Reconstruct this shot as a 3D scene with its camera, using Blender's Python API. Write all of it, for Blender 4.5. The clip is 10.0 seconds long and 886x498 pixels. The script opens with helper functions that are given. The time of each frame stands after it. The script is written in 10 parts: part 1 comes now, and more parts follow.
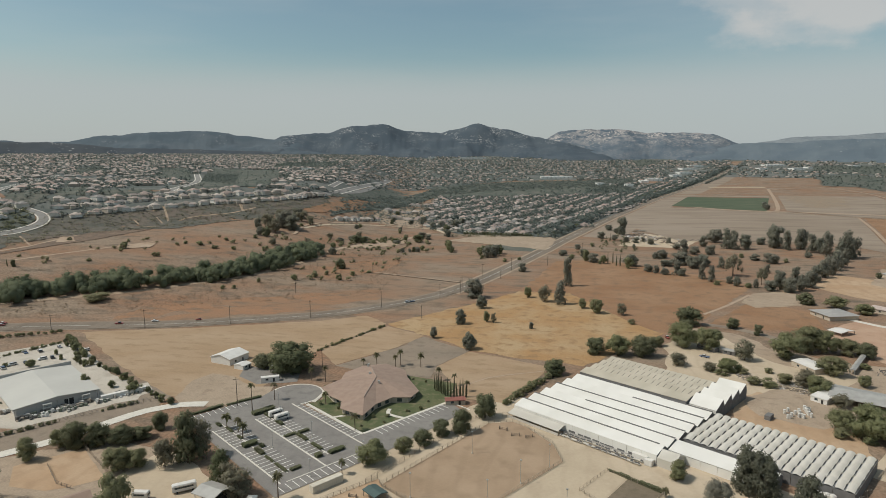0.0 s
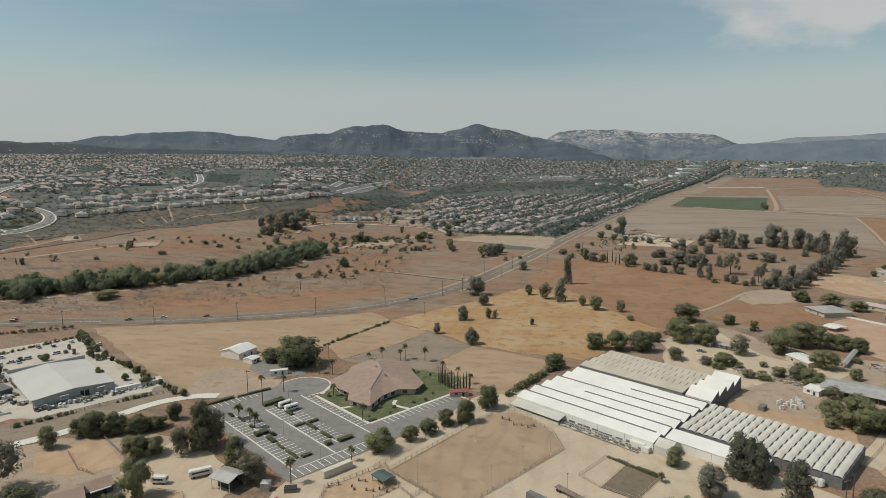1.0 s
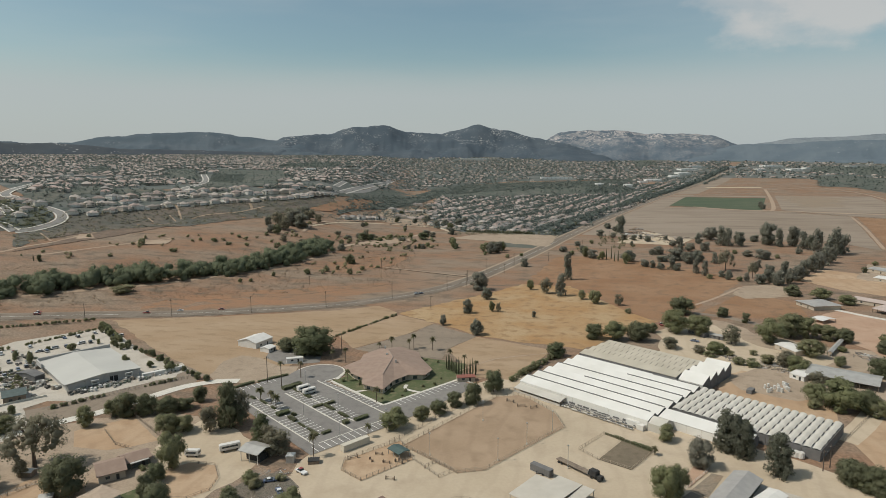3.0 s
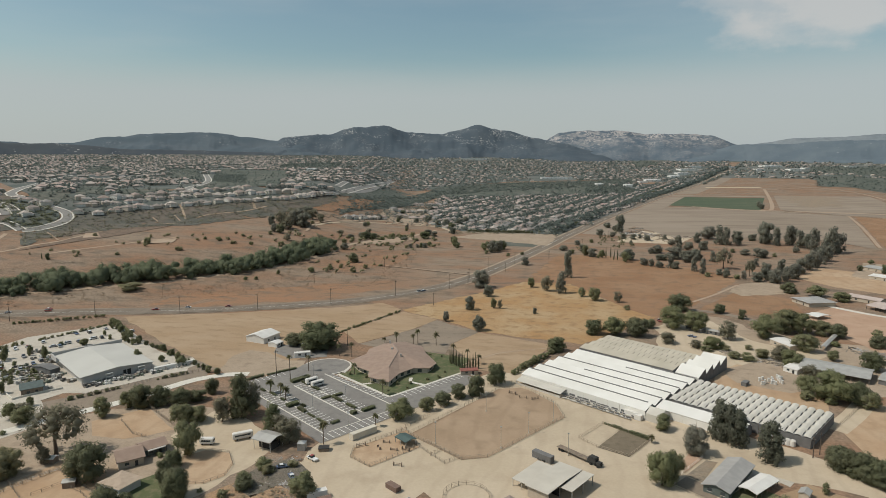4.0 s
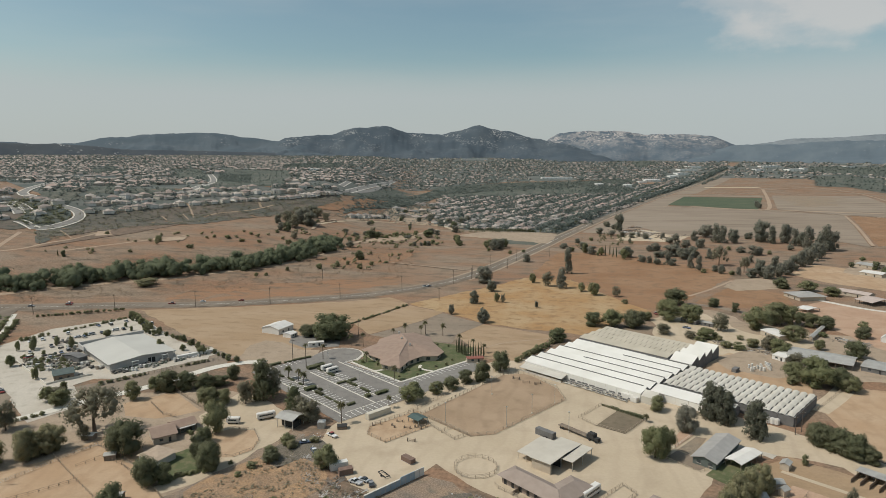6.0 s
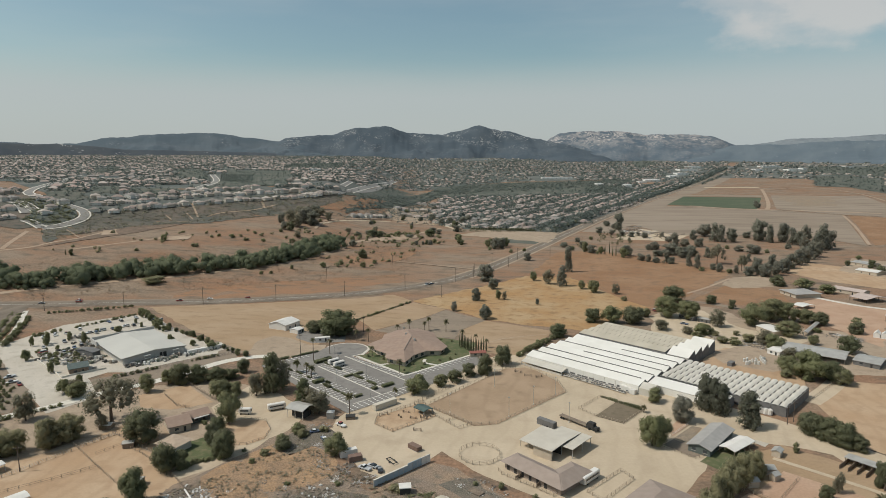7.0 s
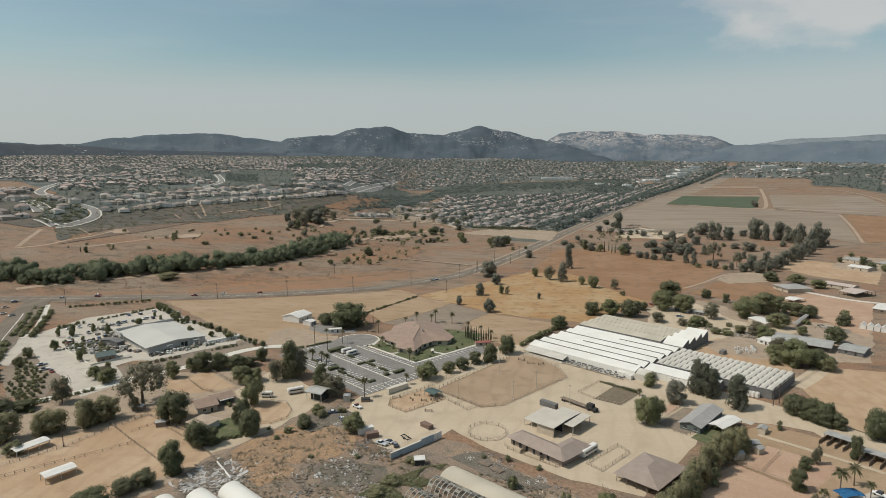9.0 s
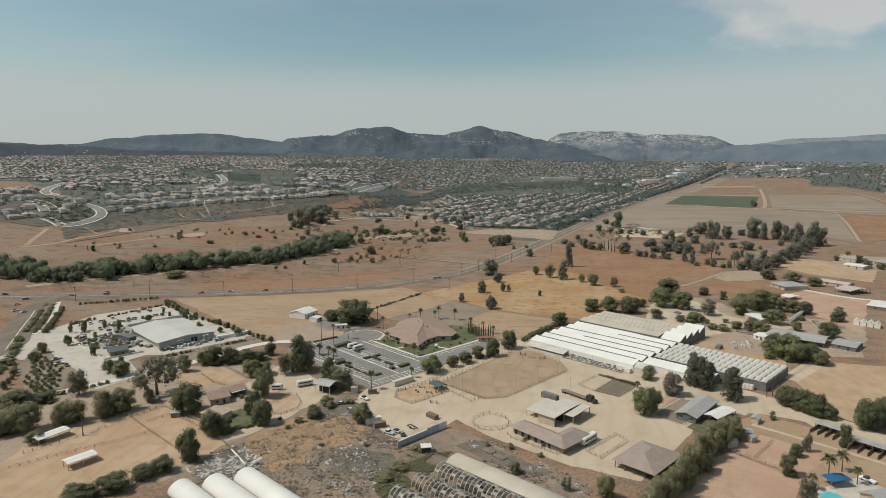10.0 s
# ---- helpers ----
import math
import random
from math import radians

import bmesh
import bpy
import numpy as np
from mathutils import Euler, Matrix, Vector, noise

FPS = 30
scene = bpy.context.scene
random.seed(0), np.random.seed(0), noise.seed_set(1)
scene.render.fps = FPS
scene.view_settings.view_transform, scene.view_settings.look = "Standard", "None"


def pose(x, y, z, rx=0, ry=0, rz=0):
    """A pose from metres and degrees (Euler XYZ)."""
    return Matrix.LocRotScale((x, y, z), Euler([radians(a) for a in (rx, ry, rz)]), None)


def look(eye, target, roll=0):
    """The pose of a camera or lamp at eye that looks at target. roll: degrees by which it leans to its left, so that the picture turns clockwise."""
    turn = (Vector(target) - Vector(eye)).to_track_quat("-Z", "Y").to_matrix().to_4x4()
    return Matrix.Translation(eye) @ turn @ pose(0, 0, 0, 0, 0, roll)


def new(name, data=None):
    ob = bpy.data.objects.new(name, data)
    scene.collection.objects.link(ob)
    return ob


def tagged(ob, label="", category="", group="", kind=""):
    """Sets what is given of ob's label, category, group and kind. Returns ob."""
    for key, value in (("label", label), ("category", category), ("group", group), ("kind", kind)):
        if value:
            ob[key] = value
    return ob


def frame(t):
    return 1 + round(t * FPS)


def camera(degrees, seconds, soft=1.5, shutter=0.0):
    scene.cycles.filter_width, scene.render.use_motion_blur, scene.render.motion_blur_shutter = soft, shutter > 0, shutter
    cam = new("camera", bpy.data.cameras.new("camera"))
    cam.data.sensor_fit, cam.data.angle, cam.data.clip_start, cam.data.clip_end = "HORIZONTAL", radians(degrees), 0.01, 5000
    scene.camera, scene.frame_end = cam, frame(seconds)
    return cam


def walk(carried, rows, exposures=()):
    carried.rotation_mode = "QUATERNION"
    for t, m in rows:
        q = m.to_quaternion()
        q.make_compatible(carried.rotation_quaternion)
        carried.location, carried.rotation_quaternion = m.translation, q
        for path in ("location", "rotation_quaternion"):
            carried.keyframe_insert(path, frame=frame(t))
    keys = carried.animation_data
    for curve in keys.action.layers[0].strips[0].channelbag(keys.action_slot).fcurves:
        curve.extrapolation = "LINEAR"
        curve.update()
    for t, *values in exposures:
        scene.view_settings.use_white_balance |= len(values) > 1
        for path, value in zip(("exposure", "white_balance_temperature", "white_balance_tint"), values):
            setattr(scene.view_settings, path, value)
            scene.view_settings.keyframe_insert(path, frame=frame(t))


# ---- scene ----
cam = camera(71.5, 10.0, 0.78)


def aim(x, y, z, pitch, yaw, lean):
    """Camera pose from metres and degrees: pitch up, yaw to the left."""
    return pose(x, y, z, 0, 0, yaw) @ pose(0, 0, 0, 90 + pitch) @ pose(0, 0, 0, 0, 0, lean)


PATH = [
    (0.0, aim(-0.428, 5.290, 112.730, -8.379, 12.660, -0.37)),
    (1.0, aim(-0.341, -4.433, 112.321, -8.345, 12.651, -0.36)),
    (2.0, aim(-0.248, -14.140, 111.950, -8.315, 12.645, -0.36)),
    (3.0, aim(-0.150, -23.836, 111.619, -8.288, 12.642, -0.36)),
    (4.0, aim(-0.047, -33.531, 111.326, -8.266, 12.641, -0.36)),
    (5.0, aim(0.062, -43.230, 111.071, -8.246, 12.642, -0.36)),
    (6.0, aim(0.177, -52.941, 110.855, -8.231, 12.647, -0.37)),
    (7.0, aim(0.296, -62.673, 110.677, -8.219, 12.654, -0.38)),
    (8.0, aim(0.422, -72.433, 110.538, -8.211, 12.663, -0.39)),
    (9.0, aim(0.553, -82.227, 110.438, -8.206, 12.676, -0.41)),
    (10.0, aim(0.689, -92.064, 110.376, -8.205, 12.690, -0.42)),
]
walk(cam, PATH, ((0.0, -0.03), (4.5, 0.0), (9.0, 0.04), (10.0, 0.04)))

# ---- sky and sun ----
SUN_AZ, SUN_EL = 250.0, 54.0
world = bpy.data.worlds.new("world")
scene.world = world
world.use_nodes = True
wn, wl = world.node_tree.nodes, world.node_tree.links
wn.clear()
sky = wn.new("ShaderNodeTexSky")
sky.sky_type, sky.sun_disc = "NISHITA", False
sky.sun_elevation, sky.sun_rotation = radians(SUN_EL), radians(SUN_AZ)
sky.altitude, sky.air_density, sky.dust_density, sky.ozone_density = 300, 1.0, 2.2, 1.0
# thin high cloud veils, stretched along the horizon, pale haze low down and one brighter cloud bank
co = wn.new("ShaderNodeTexCoord")


def world_noise(scale, stretch, offset, lo, hi, detail=7.0):
    mp = wn.new("ShaderNodeMapping")
    mp.inputs["Scale"].default_value, mp.inputs["Location"].default_value = stretch, offset
    wl.new(co.outputs["Generated"], mp.inputs["Vector"])
    nz = wn.new("ShaderNodeTexNoise")
    nz.inputs["Scale"].default_value, nz.inputs["Detail"].default_value, nz.inputs["Roughness"].default_value = scale, detail, 0.56
    wl.new(mp.outputs["Vector"], nz.inputs["Vector"])
    return ramp(nz.outputs["Fac"], lo, hi)


def ramp(sock, lo, hi, a=0.0, b=1.0):
    r = wn.new("ShaderNodeMapRange")
    r.interpolation_type = "SMOOTHSTEP"
    for k, v in zip(("From Min", "From Max", "To Min", "To Max"), (lo, hi, a, b)):
        r.inputs[k].default_value = v
    wl.new(sock, r.inputs["Value"])
    return r.outputs["Result"]


def times(a, b):
    m = wn.new("ShaderNodeMath")
    m.operation = "MULTIPLY"
    for s, v in zip(m.inputs, (a, b)):
        if isinstance(v, float):
            s.default_value = v
        else:
            wl.new(v, s)
    return m.outputs[0]


def over(base, fac, colour):
    m = wn.new("ShaderNodeMix")
    m.data_type = "RGBA"
    wl.new(fac, m.inputs[0])
    wl.new(base, m.inputs[6])
    m.inputs[7].default_value = (*colour, 1)
    return m.outputs[2]


sep = wn.new("ShaderNodeSeparateXYZ")
wl.new(co.outputs["Generated"], sep.inputs[0])
tint = wn.new("ShaderNodeMix")
tint.data_type, tint.blend_type = "RGBA", "MULTIPLY"
tint.inputs[0].default_value = 1.0
tint.inputs[7].default_value = (1.0, 1.08, 0.92, 1)
wl.new(sky.outputs["Color"], tint.inputs[6])
col = over(tint.outputs[2], times(world_noise(1.1, (1.6, 1.6, 9.0), (0.35, 0.1, 0.25), 0.42, 0.78), 0.22), (5.3, 5.5, 5.4))
col = over(col, times(ramp(sep.outputs["Z"], 0.165, 0.09), 0.82), (4.58, 4.96, 5.02))
col = over(col, times(ramp(sep.outputs["X"], -0.1, 0.3), 0.20), (4.5, 5.2, 5.5))
# one billowing cloud bank, high to the right
bank = wn.new("ShaderNodeMapping")
bank.vector_type = "POINT"
bank.inputs["Location"].default_value = (-0.328, -0.925, -0.208)
wl.new(co.outputs["Generated"], bank.inputs["Vector"])
squash = wn.new("ShaderNodeVectorMath")
squash.operation = "MULTIPLY"
squash.inputs[1].default_value = (0.9, 0.9, 2.4)
wl.new(bank.outputs["Vector"], squash.inputs[0])
dist = wn.new("ShaderNodeVectorMath")
dist.operation = "LENGTH"
wl.new(squash.outputs["Vector"], dist.inputs[0])
edge = wn.new("ShaderNodeMath")
edge.operation = "MULTIPLY_ADD"
edge.inputs[1].default_value = -0.13
wl.new(world_noise(7.0, (1.0, 1.0, 2.0), (0.2, 0.4, 0.1), 0.25, 0.75, 7.0), edge.inputs[0])
wl.new(dist.outputs["Value"], edge.inputs[2])
puff = ramp(edge.outputs[0], 0.092, 0.0)
billow = ramp(world_noise(11.0, (1.0, 1.0, 2.2), (0.7, 0.1, 0.4), 0.30, 0.62, 6.0), 0.0, 1.0, 0.60, 1.0)
col = over(col, times(times(puff, billow), 0.70), (6.2, 6.0, 5.75))
bg = wn.new("ShaderNodeBackground")
bg.inputs["Strength"].default_value = 0.098
wl.new(col, bg.inputs["Color"])
wo = wn.new("ShaderNodeOutputWorld")
wl.new(bg.outputs[0], wo.inputs["Surface"])

sun_data = bpy.data.lights.new("sun", "SUN")
sun_data.energy, sun_data.angle, sun_data.color = 3.0, radians(0.6), (1.0, 0.945, 0.86)
sun = new("sun", sun_data)
az, el = radians(SUN_AZ), radians(SUN_EL)
sun.matrix_basis = look((math.sin(az) * math.cos(el) * 900, math.cos(az) * math.cos(el) * 900, math.sin(el) * 900), (0, 0, 0))


# ---- materials ----
def nodes_of(name):
    m = bpy.data.materials.new(name)
    m.use_nodes = True
    nt = m.node_tree
    return m, nt, nt.nodes["Principled BSDF"]


def mix_rgb(nt, fac, a, b):
    mx = nt.nodes.new("ShaderNodeMix")
    mx.data_type = "RGBA"
    for sock, v in ((mx.inputs[0], fac), (mx.inputs[6], a), (mx.inputs[7], b)):
        if isinstance(v, bpy.types.NodeSocket):
            nt.links.new(v, sock)
        else:
            sock.default_value = v if isinstance(v, float) else (*v, 1)
    return mx.outputs[2]


def noise_fac(nt, scale, lo=0.4, hi=0.6, detail=4.0, stretch=(1, 1, 1)):
    tc = nt.nodes.new("ShaderNodeTexCoord")
    m = nt.nodes.new("ShaderNodeMapping")
    m.inputs["Scale"].default_value = stretch
    nt.links.new(tc.outputs["Object"], m.inputs["Vector"])
    nz = nt.nodes.new("ShaderNodeTexNoise")
    nz.inputs["Scale"].default_value, nz.inputs["Detail"].default_value = scale, detail
    nt.links.new(m.outputs["Vector"], nz.inputs["Vector"])
    r = nt.nodes.new("ShaderNodeMapRange")
    r.inputs["From Min"].default_value, r.inputs["From Max"].default_value = lo, hi
    nt.links.new(nz.outputs["Fac"], r.inputs["Value"])
    return r.outputs["Result"]


def bump_of(nt, bsdf, fac, strength, distance):
    b = nt.nodes.new("ShaderNodeBump")
    b.inputs["Strength"].default_value, b.inputs["Distance"].default_value = strength, distance
    nt.links.new(fac, b.inputs["Height"])
    nt.links.new(b.outputs["Normal"], bsdf.inputs["Normal"])


def soil(name, a, b, c, patch=60.0, mid=7.0, grain=0.8, stretch=(1, 1, 1), relief=0.06, grit=0.10, tracks=0.0):
    """Open ground: two soil colours in large patches, a third in flecks, fine grain."""
    m, nt, bs = nodes_of(name)
    big = noise_fac(nt, 1.0 / patch, 0.38, 0.64, 5.0, stretch)
    flecks = noise_fac(nt, 1.0 / mid, 0.5, 0.72, 6.0, stretch)
    fine = noise_fac(nt, 1.0 / grain, 0.25, 0.75, 3.0)
    col = mix_rgb(nt, big, a, b)
    col = mix_rgb(nt, flecks, col, c)
    if tracks:
        tc = nt.nodes.new("ShaderNodeTexCoord")
        wv = nt.nodes.new("ShaderNodeTexWave")
        for k, v in (("Scale", 0.035), ("Distortion", 14.0), ("Detail", 3.0), ("Detail Scale", 0.35)):
            wv.inputs[k].default_value = v
        nt.links.new(tc.outputs["Object"], wv.inputs["Vector"])
        wr = nt.nodes.new("ShaderNodeMapRange")
        wr.inputs["From Min"].default_value, wr.inputs["From Max"].default_value, wr.inputs["To Max"].default_value = 0.72, 1.0, tracks
        nt.links.new(wv.outputs["Fac"], wr.inputs["Value"])
        col = mix_rgb(nt, wr.outputs["Result"], col, c)
    dark = mix_rgb(nt, fine, (1 - grit,) * 3, (1 + grit * 0.7,) * 3)
    mul = nt.nodes.new("ShaderNodeMix")
    mul.data_type, mul.blend_type = "RGBA", "MULTIPLY"
    mul.inputs[0].default_value = 1.0
    nt.links.new(col, mul.inputs[6])
    nt.links.new(dark, mul.inputs[7])
    nt.links.new(mul.outputs[2], bs.inputs["Base Color"])
    bs.inputs["Roughness"].default_value = 0.95
    bs.inputs["Specular IOR Level"].default_value = 0.15
    bump_of(nt, bs, fine, relief, 0.25)
    return m


def plain(name, a, b, scale=0.5, rough=0.7, metal=0.0, bump=0.0, stretch=(1, 1, 1), spread=0.0, spec=0.4):
    """Built surfaces: two tones with stains; spread varies the tone from object to object."""
    m, nt, bs = nodes_of(name)
    st = noise_fac(nt, scale, 0.35, 0.68, 5.0, stretch)
    col = mix_rgb(nt, st, a, b)
    if spread:
        oi = nt.nodes.new("ShaderNodeObjectInfo")
        hs = nt.nodes.new("ShaderNodeHueSaturation")
        r = nt.nodes.new("ShaderNodeMapRange")
        r.inputs["To Min"].default_value, r.inputs["To Max"].default_value = 1 - spread, 1 + spread
        nt.links.new(oi.outputs["Random"], r.inputs["Value"])
        nt.links.new(r.outputs["Result"], hs.inputs["Value"])
        nt.links.new(col, hs.inputs["Color"])
        col = hs.outputs["Color"]
    nt.links.new(col, bs.inputs["Base Color"])
    bs.inputs["Roughness"].default_value, bs.inputs["Metallic"].default_value = rough, metal
    bs.inputs["Specular IOR Level"].default_value = spec
    if bump:
        bump_of(nt, bs, noise_fac(nt, scale * 8, 0.3, 0.7, 4.0, stretch), bump, 0.05)
    return m


def leafy(name, a, b, c):
    """Foliage: tone varies from clump to clump and from tree to tree."""
    m, nt, bs = nodes_of(name)
    ge = nt.nodes.new("ShaderNodeNewGeometry")
    oi = nt.nodes.new("ShaderNodeObjectInfo")
    spread = nt.nodes.new("ShaderNodeMapRange")
    spread.inputs["To Min"].default_value, spread.inputs["To Max"].default_value = 0.2, 0.8
    nt.links.new(ge.outputs["Random Per Island"], spread.inputs["Value"])
    col = mix_rgb(nt, spread.outputs["Result"], a, b)
    half = nt.nodes.new("ShaderNodeMath")
    half.operation = "MULTIPLY"
    half.inputs[1].default_value = 0.55
    nt.links.new(oi.outputs["Random"], half.inputs[0])
    col = mix_rgb(nt, half.outputs[0], col, c)
    nt.links.new(col, bs.inputs["Base Color"])
    bs.inputs["Roughness"].default_value = 0.75
    bs.inputs["Specular IOR Level"].default_value = 0.2
    tr = nt.nodes.new("ShaderNodeBsdfTranslucent")
    nt.links.new(col, tr.inputs["Color"])
    ms = nt.nodes.new("ShaderNodeMixShader")
    ms.inputs[0].default_value = 0.5
    nt.links.new(bs.outputs[0], ms.inputs[1])
    nt.links.new(tr.outputs[0], ms.inputs[2])
    nt.links.new(ms.outputs[0], nt.nodes["Material Output"].inputs["Surface"])
    return m


def per_island(name, cols, rough=0.8):
    """A tone for each joined piece, picked from a list of base colours."""
    m, nt, bs = nodes_of(name)
    ge = nt.nodes.new("ShaderNodeNewGeometry")
    r = nt.nodes.new("ShaderNodeValToRGB")
    r.color_ramp.interpolation = "CONSTANT"
    while len(r.color_ramp.elements) < len(cols):
        r.color_ramp.elements.new(0.5)
    for i, c in enumerate(cols):
        r.color_ramp.elements[i].position = i / len(cols)
        r.color_ramp.elements[i].color = (*c, 1)
    nt.links.new(ge.outputs["Random Per Island"], r.inputs["Fac"])
    nt.links.new(r.outputs["Color"], bs.inputs["Base Color"])
    bs.inputs["Roughness"].default_value = rough
    return m


def per_object(name, cols, rough=0.8, metal=0.0, spec=0.4):
    """A tone for each object, picked from a list of base colours."""
    m, nt, bs = nodes_of(name)
    oi = nt.nodes.new("ShaderNodeObjectInfo")
    r = nt.nodes.new("ShaderNodeValToRGB")
    r.color_ramp.interpolation = "CONSTANT"
    while len(r.color_ramp.elements) < len(cols):
        r.color_ramp.elements.new(0.5)
    for i, c in enumerate(cols):
        r.color_ramp.elements[i].position = i / len(cols)
        r.color_ramp.elements[i].color = (*c, 1)
    nt.links.new(oi.outputs["Random"], r.inputs["Fac"])
    st = noise_fac(nt, 0.6, 0.35, 0.7, 4.0)
    sh = mix_rgb(nt, st, (0.82, 0.82, 0.82), (1.06, 1.06, 1.06))
    mul = nt.nodes.new("ShaderNodeMix")
    mul.data_type, mul.blend_type = "RGBA", "MULTIPLY"
    mul.inputs[0].default_value = 1.0
    nt.links.new(r.outputs["Color"], mul.inputs[6])
    nt.links.new(sh, mul.inputs[7])
    nt.links.new(mul.outputs[2], bs.inputs["Base Color"])
    bs.inputs["Roughness"].default_value, bs.inputs["Metallic"].default_value = rough, metal
    bs.inputs["Specular IOR Level"].default_value = spec
    return m


RUST = soil("rust_grass", (0.262, 0.158, 0.100), (0.262, 0.200, 0.146), (0.150, 0.120, 0.090), 55, 12, 1.4, (0.6, 1.2, 1), 0.3, 0.35)
BANK = soil("eroded_brown_bank", (0.175, 0.128, 0.096), (0.225, 0.165, 0.122), (0.11, 0.092, 0.072), 16, 5, 1.2, relief=0.4, grit=0.3)
EMBER = soil("orange_rust_grass", (0.30, 0.17, 0.10), (0.265, 0.165, 0.104), (0.19, 0.14, 0.10), 30, 8, 1.2, (0.6, 1.2, 1), 0.3, 0.25)
BROWN = soil("brown_field", (0.258, 0.146, 0.082), (0.305, 0.190, 0.115), (0.205, 0.134, 0.086), 45, 9, 1.0, relief=0.25, grit=0.2)
GOLD = soil("golden_grass", (0.36, 0.218, 0.105), (0.40, 0.285, 0.165), (0.26, 0.165, 0.088), 30, 7, 0.9, relief=0.3, grit=0.2)
TAN = soil("mown_tan_field", (0.330, 0.232, 0.145), (0.372, 0.272, 0.180), (0.285, 0.202, 0.126), 45, 12, 1.2, (1, 2.0, 1), 0.06, 0.08)
SAND = soil("pale_sand", (0.452, 0.368, 0.265), (0.500, 0.412, 0.306), (0.41, 0.33, 0.238), 40, 11, 1.2, relief=0.03, grit=0.05, tracks=0.35)
ARENA = soil("arena_footing", (0.315, 0.226, 0.150), (0.37, 0.270, 0.184), (0.275, 0.198, 0.132), 24, 8, 1.0, relief=0.03, grit=0.05, tracks=0.35)
PADDOCK = soil("paddock_dirt", (0.40, 0.272, 0.17), (0.45, 0.33, 0.222), (0.345, 0.235, 0.148), 24, 7, 0.9, relief=0.03, grit=0.06, tracks=0.35)
REDDIRT = soil("red_dirt", (0.40, 0.262, 0.182), (0.445, 0.31, 0.22), (0.365, 0.24, 0.162), 22, 7, 0.9)
THATCH = soil("dry_reddish_thatch", (0.375, 0.245, 0.145), (0.30, 0.205, 0.135), (0.24, 0.18, 0.125), 10, 3, 0.6, relief=0.4, grit=0.35)
WASTE = soil("weedy_waste_ground", (0.245, 0.192, 0.150), (0.305, 0.222, 0.155), (0.165, 0.145, 0.115), 12, 3.5, 0.55, relief=0.5, grit=0.4)
SCRUB = soil("weedy_scrub", (0.265, 0.215, 0.16), (0.305, 0.22, 0.15), (0.20, 0.175, 0.14), 13, 3, 0.6, relief=0.3, grit=0.25)
STREET = soil("grey_street_asphalt", (0.235, 0.225, 0.208), (0.265, 0.252, 0.232), (0.20, 0.192, 0.178), 30, 8, 1.0)
DAMP = soil("damp_dark_soil", (0.165, 0.135, 0.095), (0.20, 0.16, 0.115), (0.14, 0.115, 0.08), 9, 3, 0.6)
DUST = soil("pale_dusty_ground", (0.335, 0.262, 0.192), (0.38, 0.30, 0.222), (0.275, 0.212, 0.155), 22, 5, 0.8, relief=0.15, grit=0.16)
GREYDIRT = soil("grey_dirt", (0.235, 0.190, 0.146), (0.272, 0.219, 0.166), (0.19, 0.154, 0.12), 24, 6, 0.8)
# Scrub slope colours are lifted and blued to imitate haze.
CHAPARRAL = soil("hazed_chaparral_slope", (0.118, 0.116, 0.098), (0.174, 0.139, 0.112), (0.087, 0.092, 0.077), 60, 9, 1.6)
FALLOW = soil("fallow_plough_land", (0.255, 0.203, 0.155), (0.298, 0.242, 0.189), (0.208, 0.164, 0.123), 90, 40, 2.0, (0.4, 1.2, 1))
TRACK = soil("trodden_track_dirt", (0.36, 0.265, 0.19), (0.40, 0.31, 0.23), (0.31, 0.225, 0.16), 20, 5, 0.8)
CROP = soil("green_crop", (0.075, 0.10, 0.062), (0.115, 0.125, 0.08), (0.065, 0.085, 0.055), 45, 10, 1.6, (0.4, 1.6, 1))
LAWN = soil("green_lawn", (0.085, 0.105, 0.05), (0.125, 0.13, 0.068), (0.175, 0.155, 0.095), 12, 3, 0.5)
CONCRETE = soil("pale_concrete_yard", (0.455, 0.41, 0.345), (0.50, 0.455, 0.388), (0.39, 0.348, 0.29), 22, 6, 0.8, relief=0.03)
ASPHALT = soil("grey_asphalt", (0.21, 0.195, 0.178), (0.24, 0.225, 0.205), (0.175, 0.163, 0.15), 22, 4, 0.5, relief=0.05)
ROADTOP = soil("worn_road_asphalt", (0.182, 0.150, 0.118), (0.223, 0.184, 0.145), (0.142, 0.119, 0.095), 40, 6, 0.7, (3, 0.4, 1), 0.1)
# Planted slopes and suburb ground: haze put into paler, bluer base colours.
SLOPE_GREEN = soil("hazed_slope_green", (0.096, 0.109, 0.090), (0.148, 0.145, 0.121), (0.070, 0.085, 0.070), 40, 9, 2.0, relief=0.3, grit=0.3)
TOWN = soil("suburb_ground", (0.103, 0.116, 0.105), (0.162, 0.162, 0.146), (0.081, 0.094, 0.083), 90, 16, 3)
PAINT = plain("road_paint", (0.80, 0.79, 0.74), (0.68, 0.67, 0.62), 0.8, 0.7)
KERB = plain("kerb_concrete", (0.62, 0.585, 0.51), (0.53, 0.495, 0.43), 0.7, 0.85)

WHITE_METAL = plain("white_painted_metal", (0.68, 0.655, 0.61), (0.60, 0.575, 0.53), 0.25, 0.5, 0.0, 0.03)
STORE_WHITE = plain("white_store_stucco", (0.80, 0.78, 0.74), (0.74, 0.72, 0.68), 0.05, 0.8)
PALE_ROOF = plain("pale_grey_membrane_roof", (0.50, 0.485, 0.44), (0.455, 0.44, 0.40), 0.06, 0.7, 0.0, 0.04)
TILT_WALL = plain("grey_panel_wall", (0.46, 0.44, 0.41), (0.40, 0.385, 0.36), 0.12, 0.85)
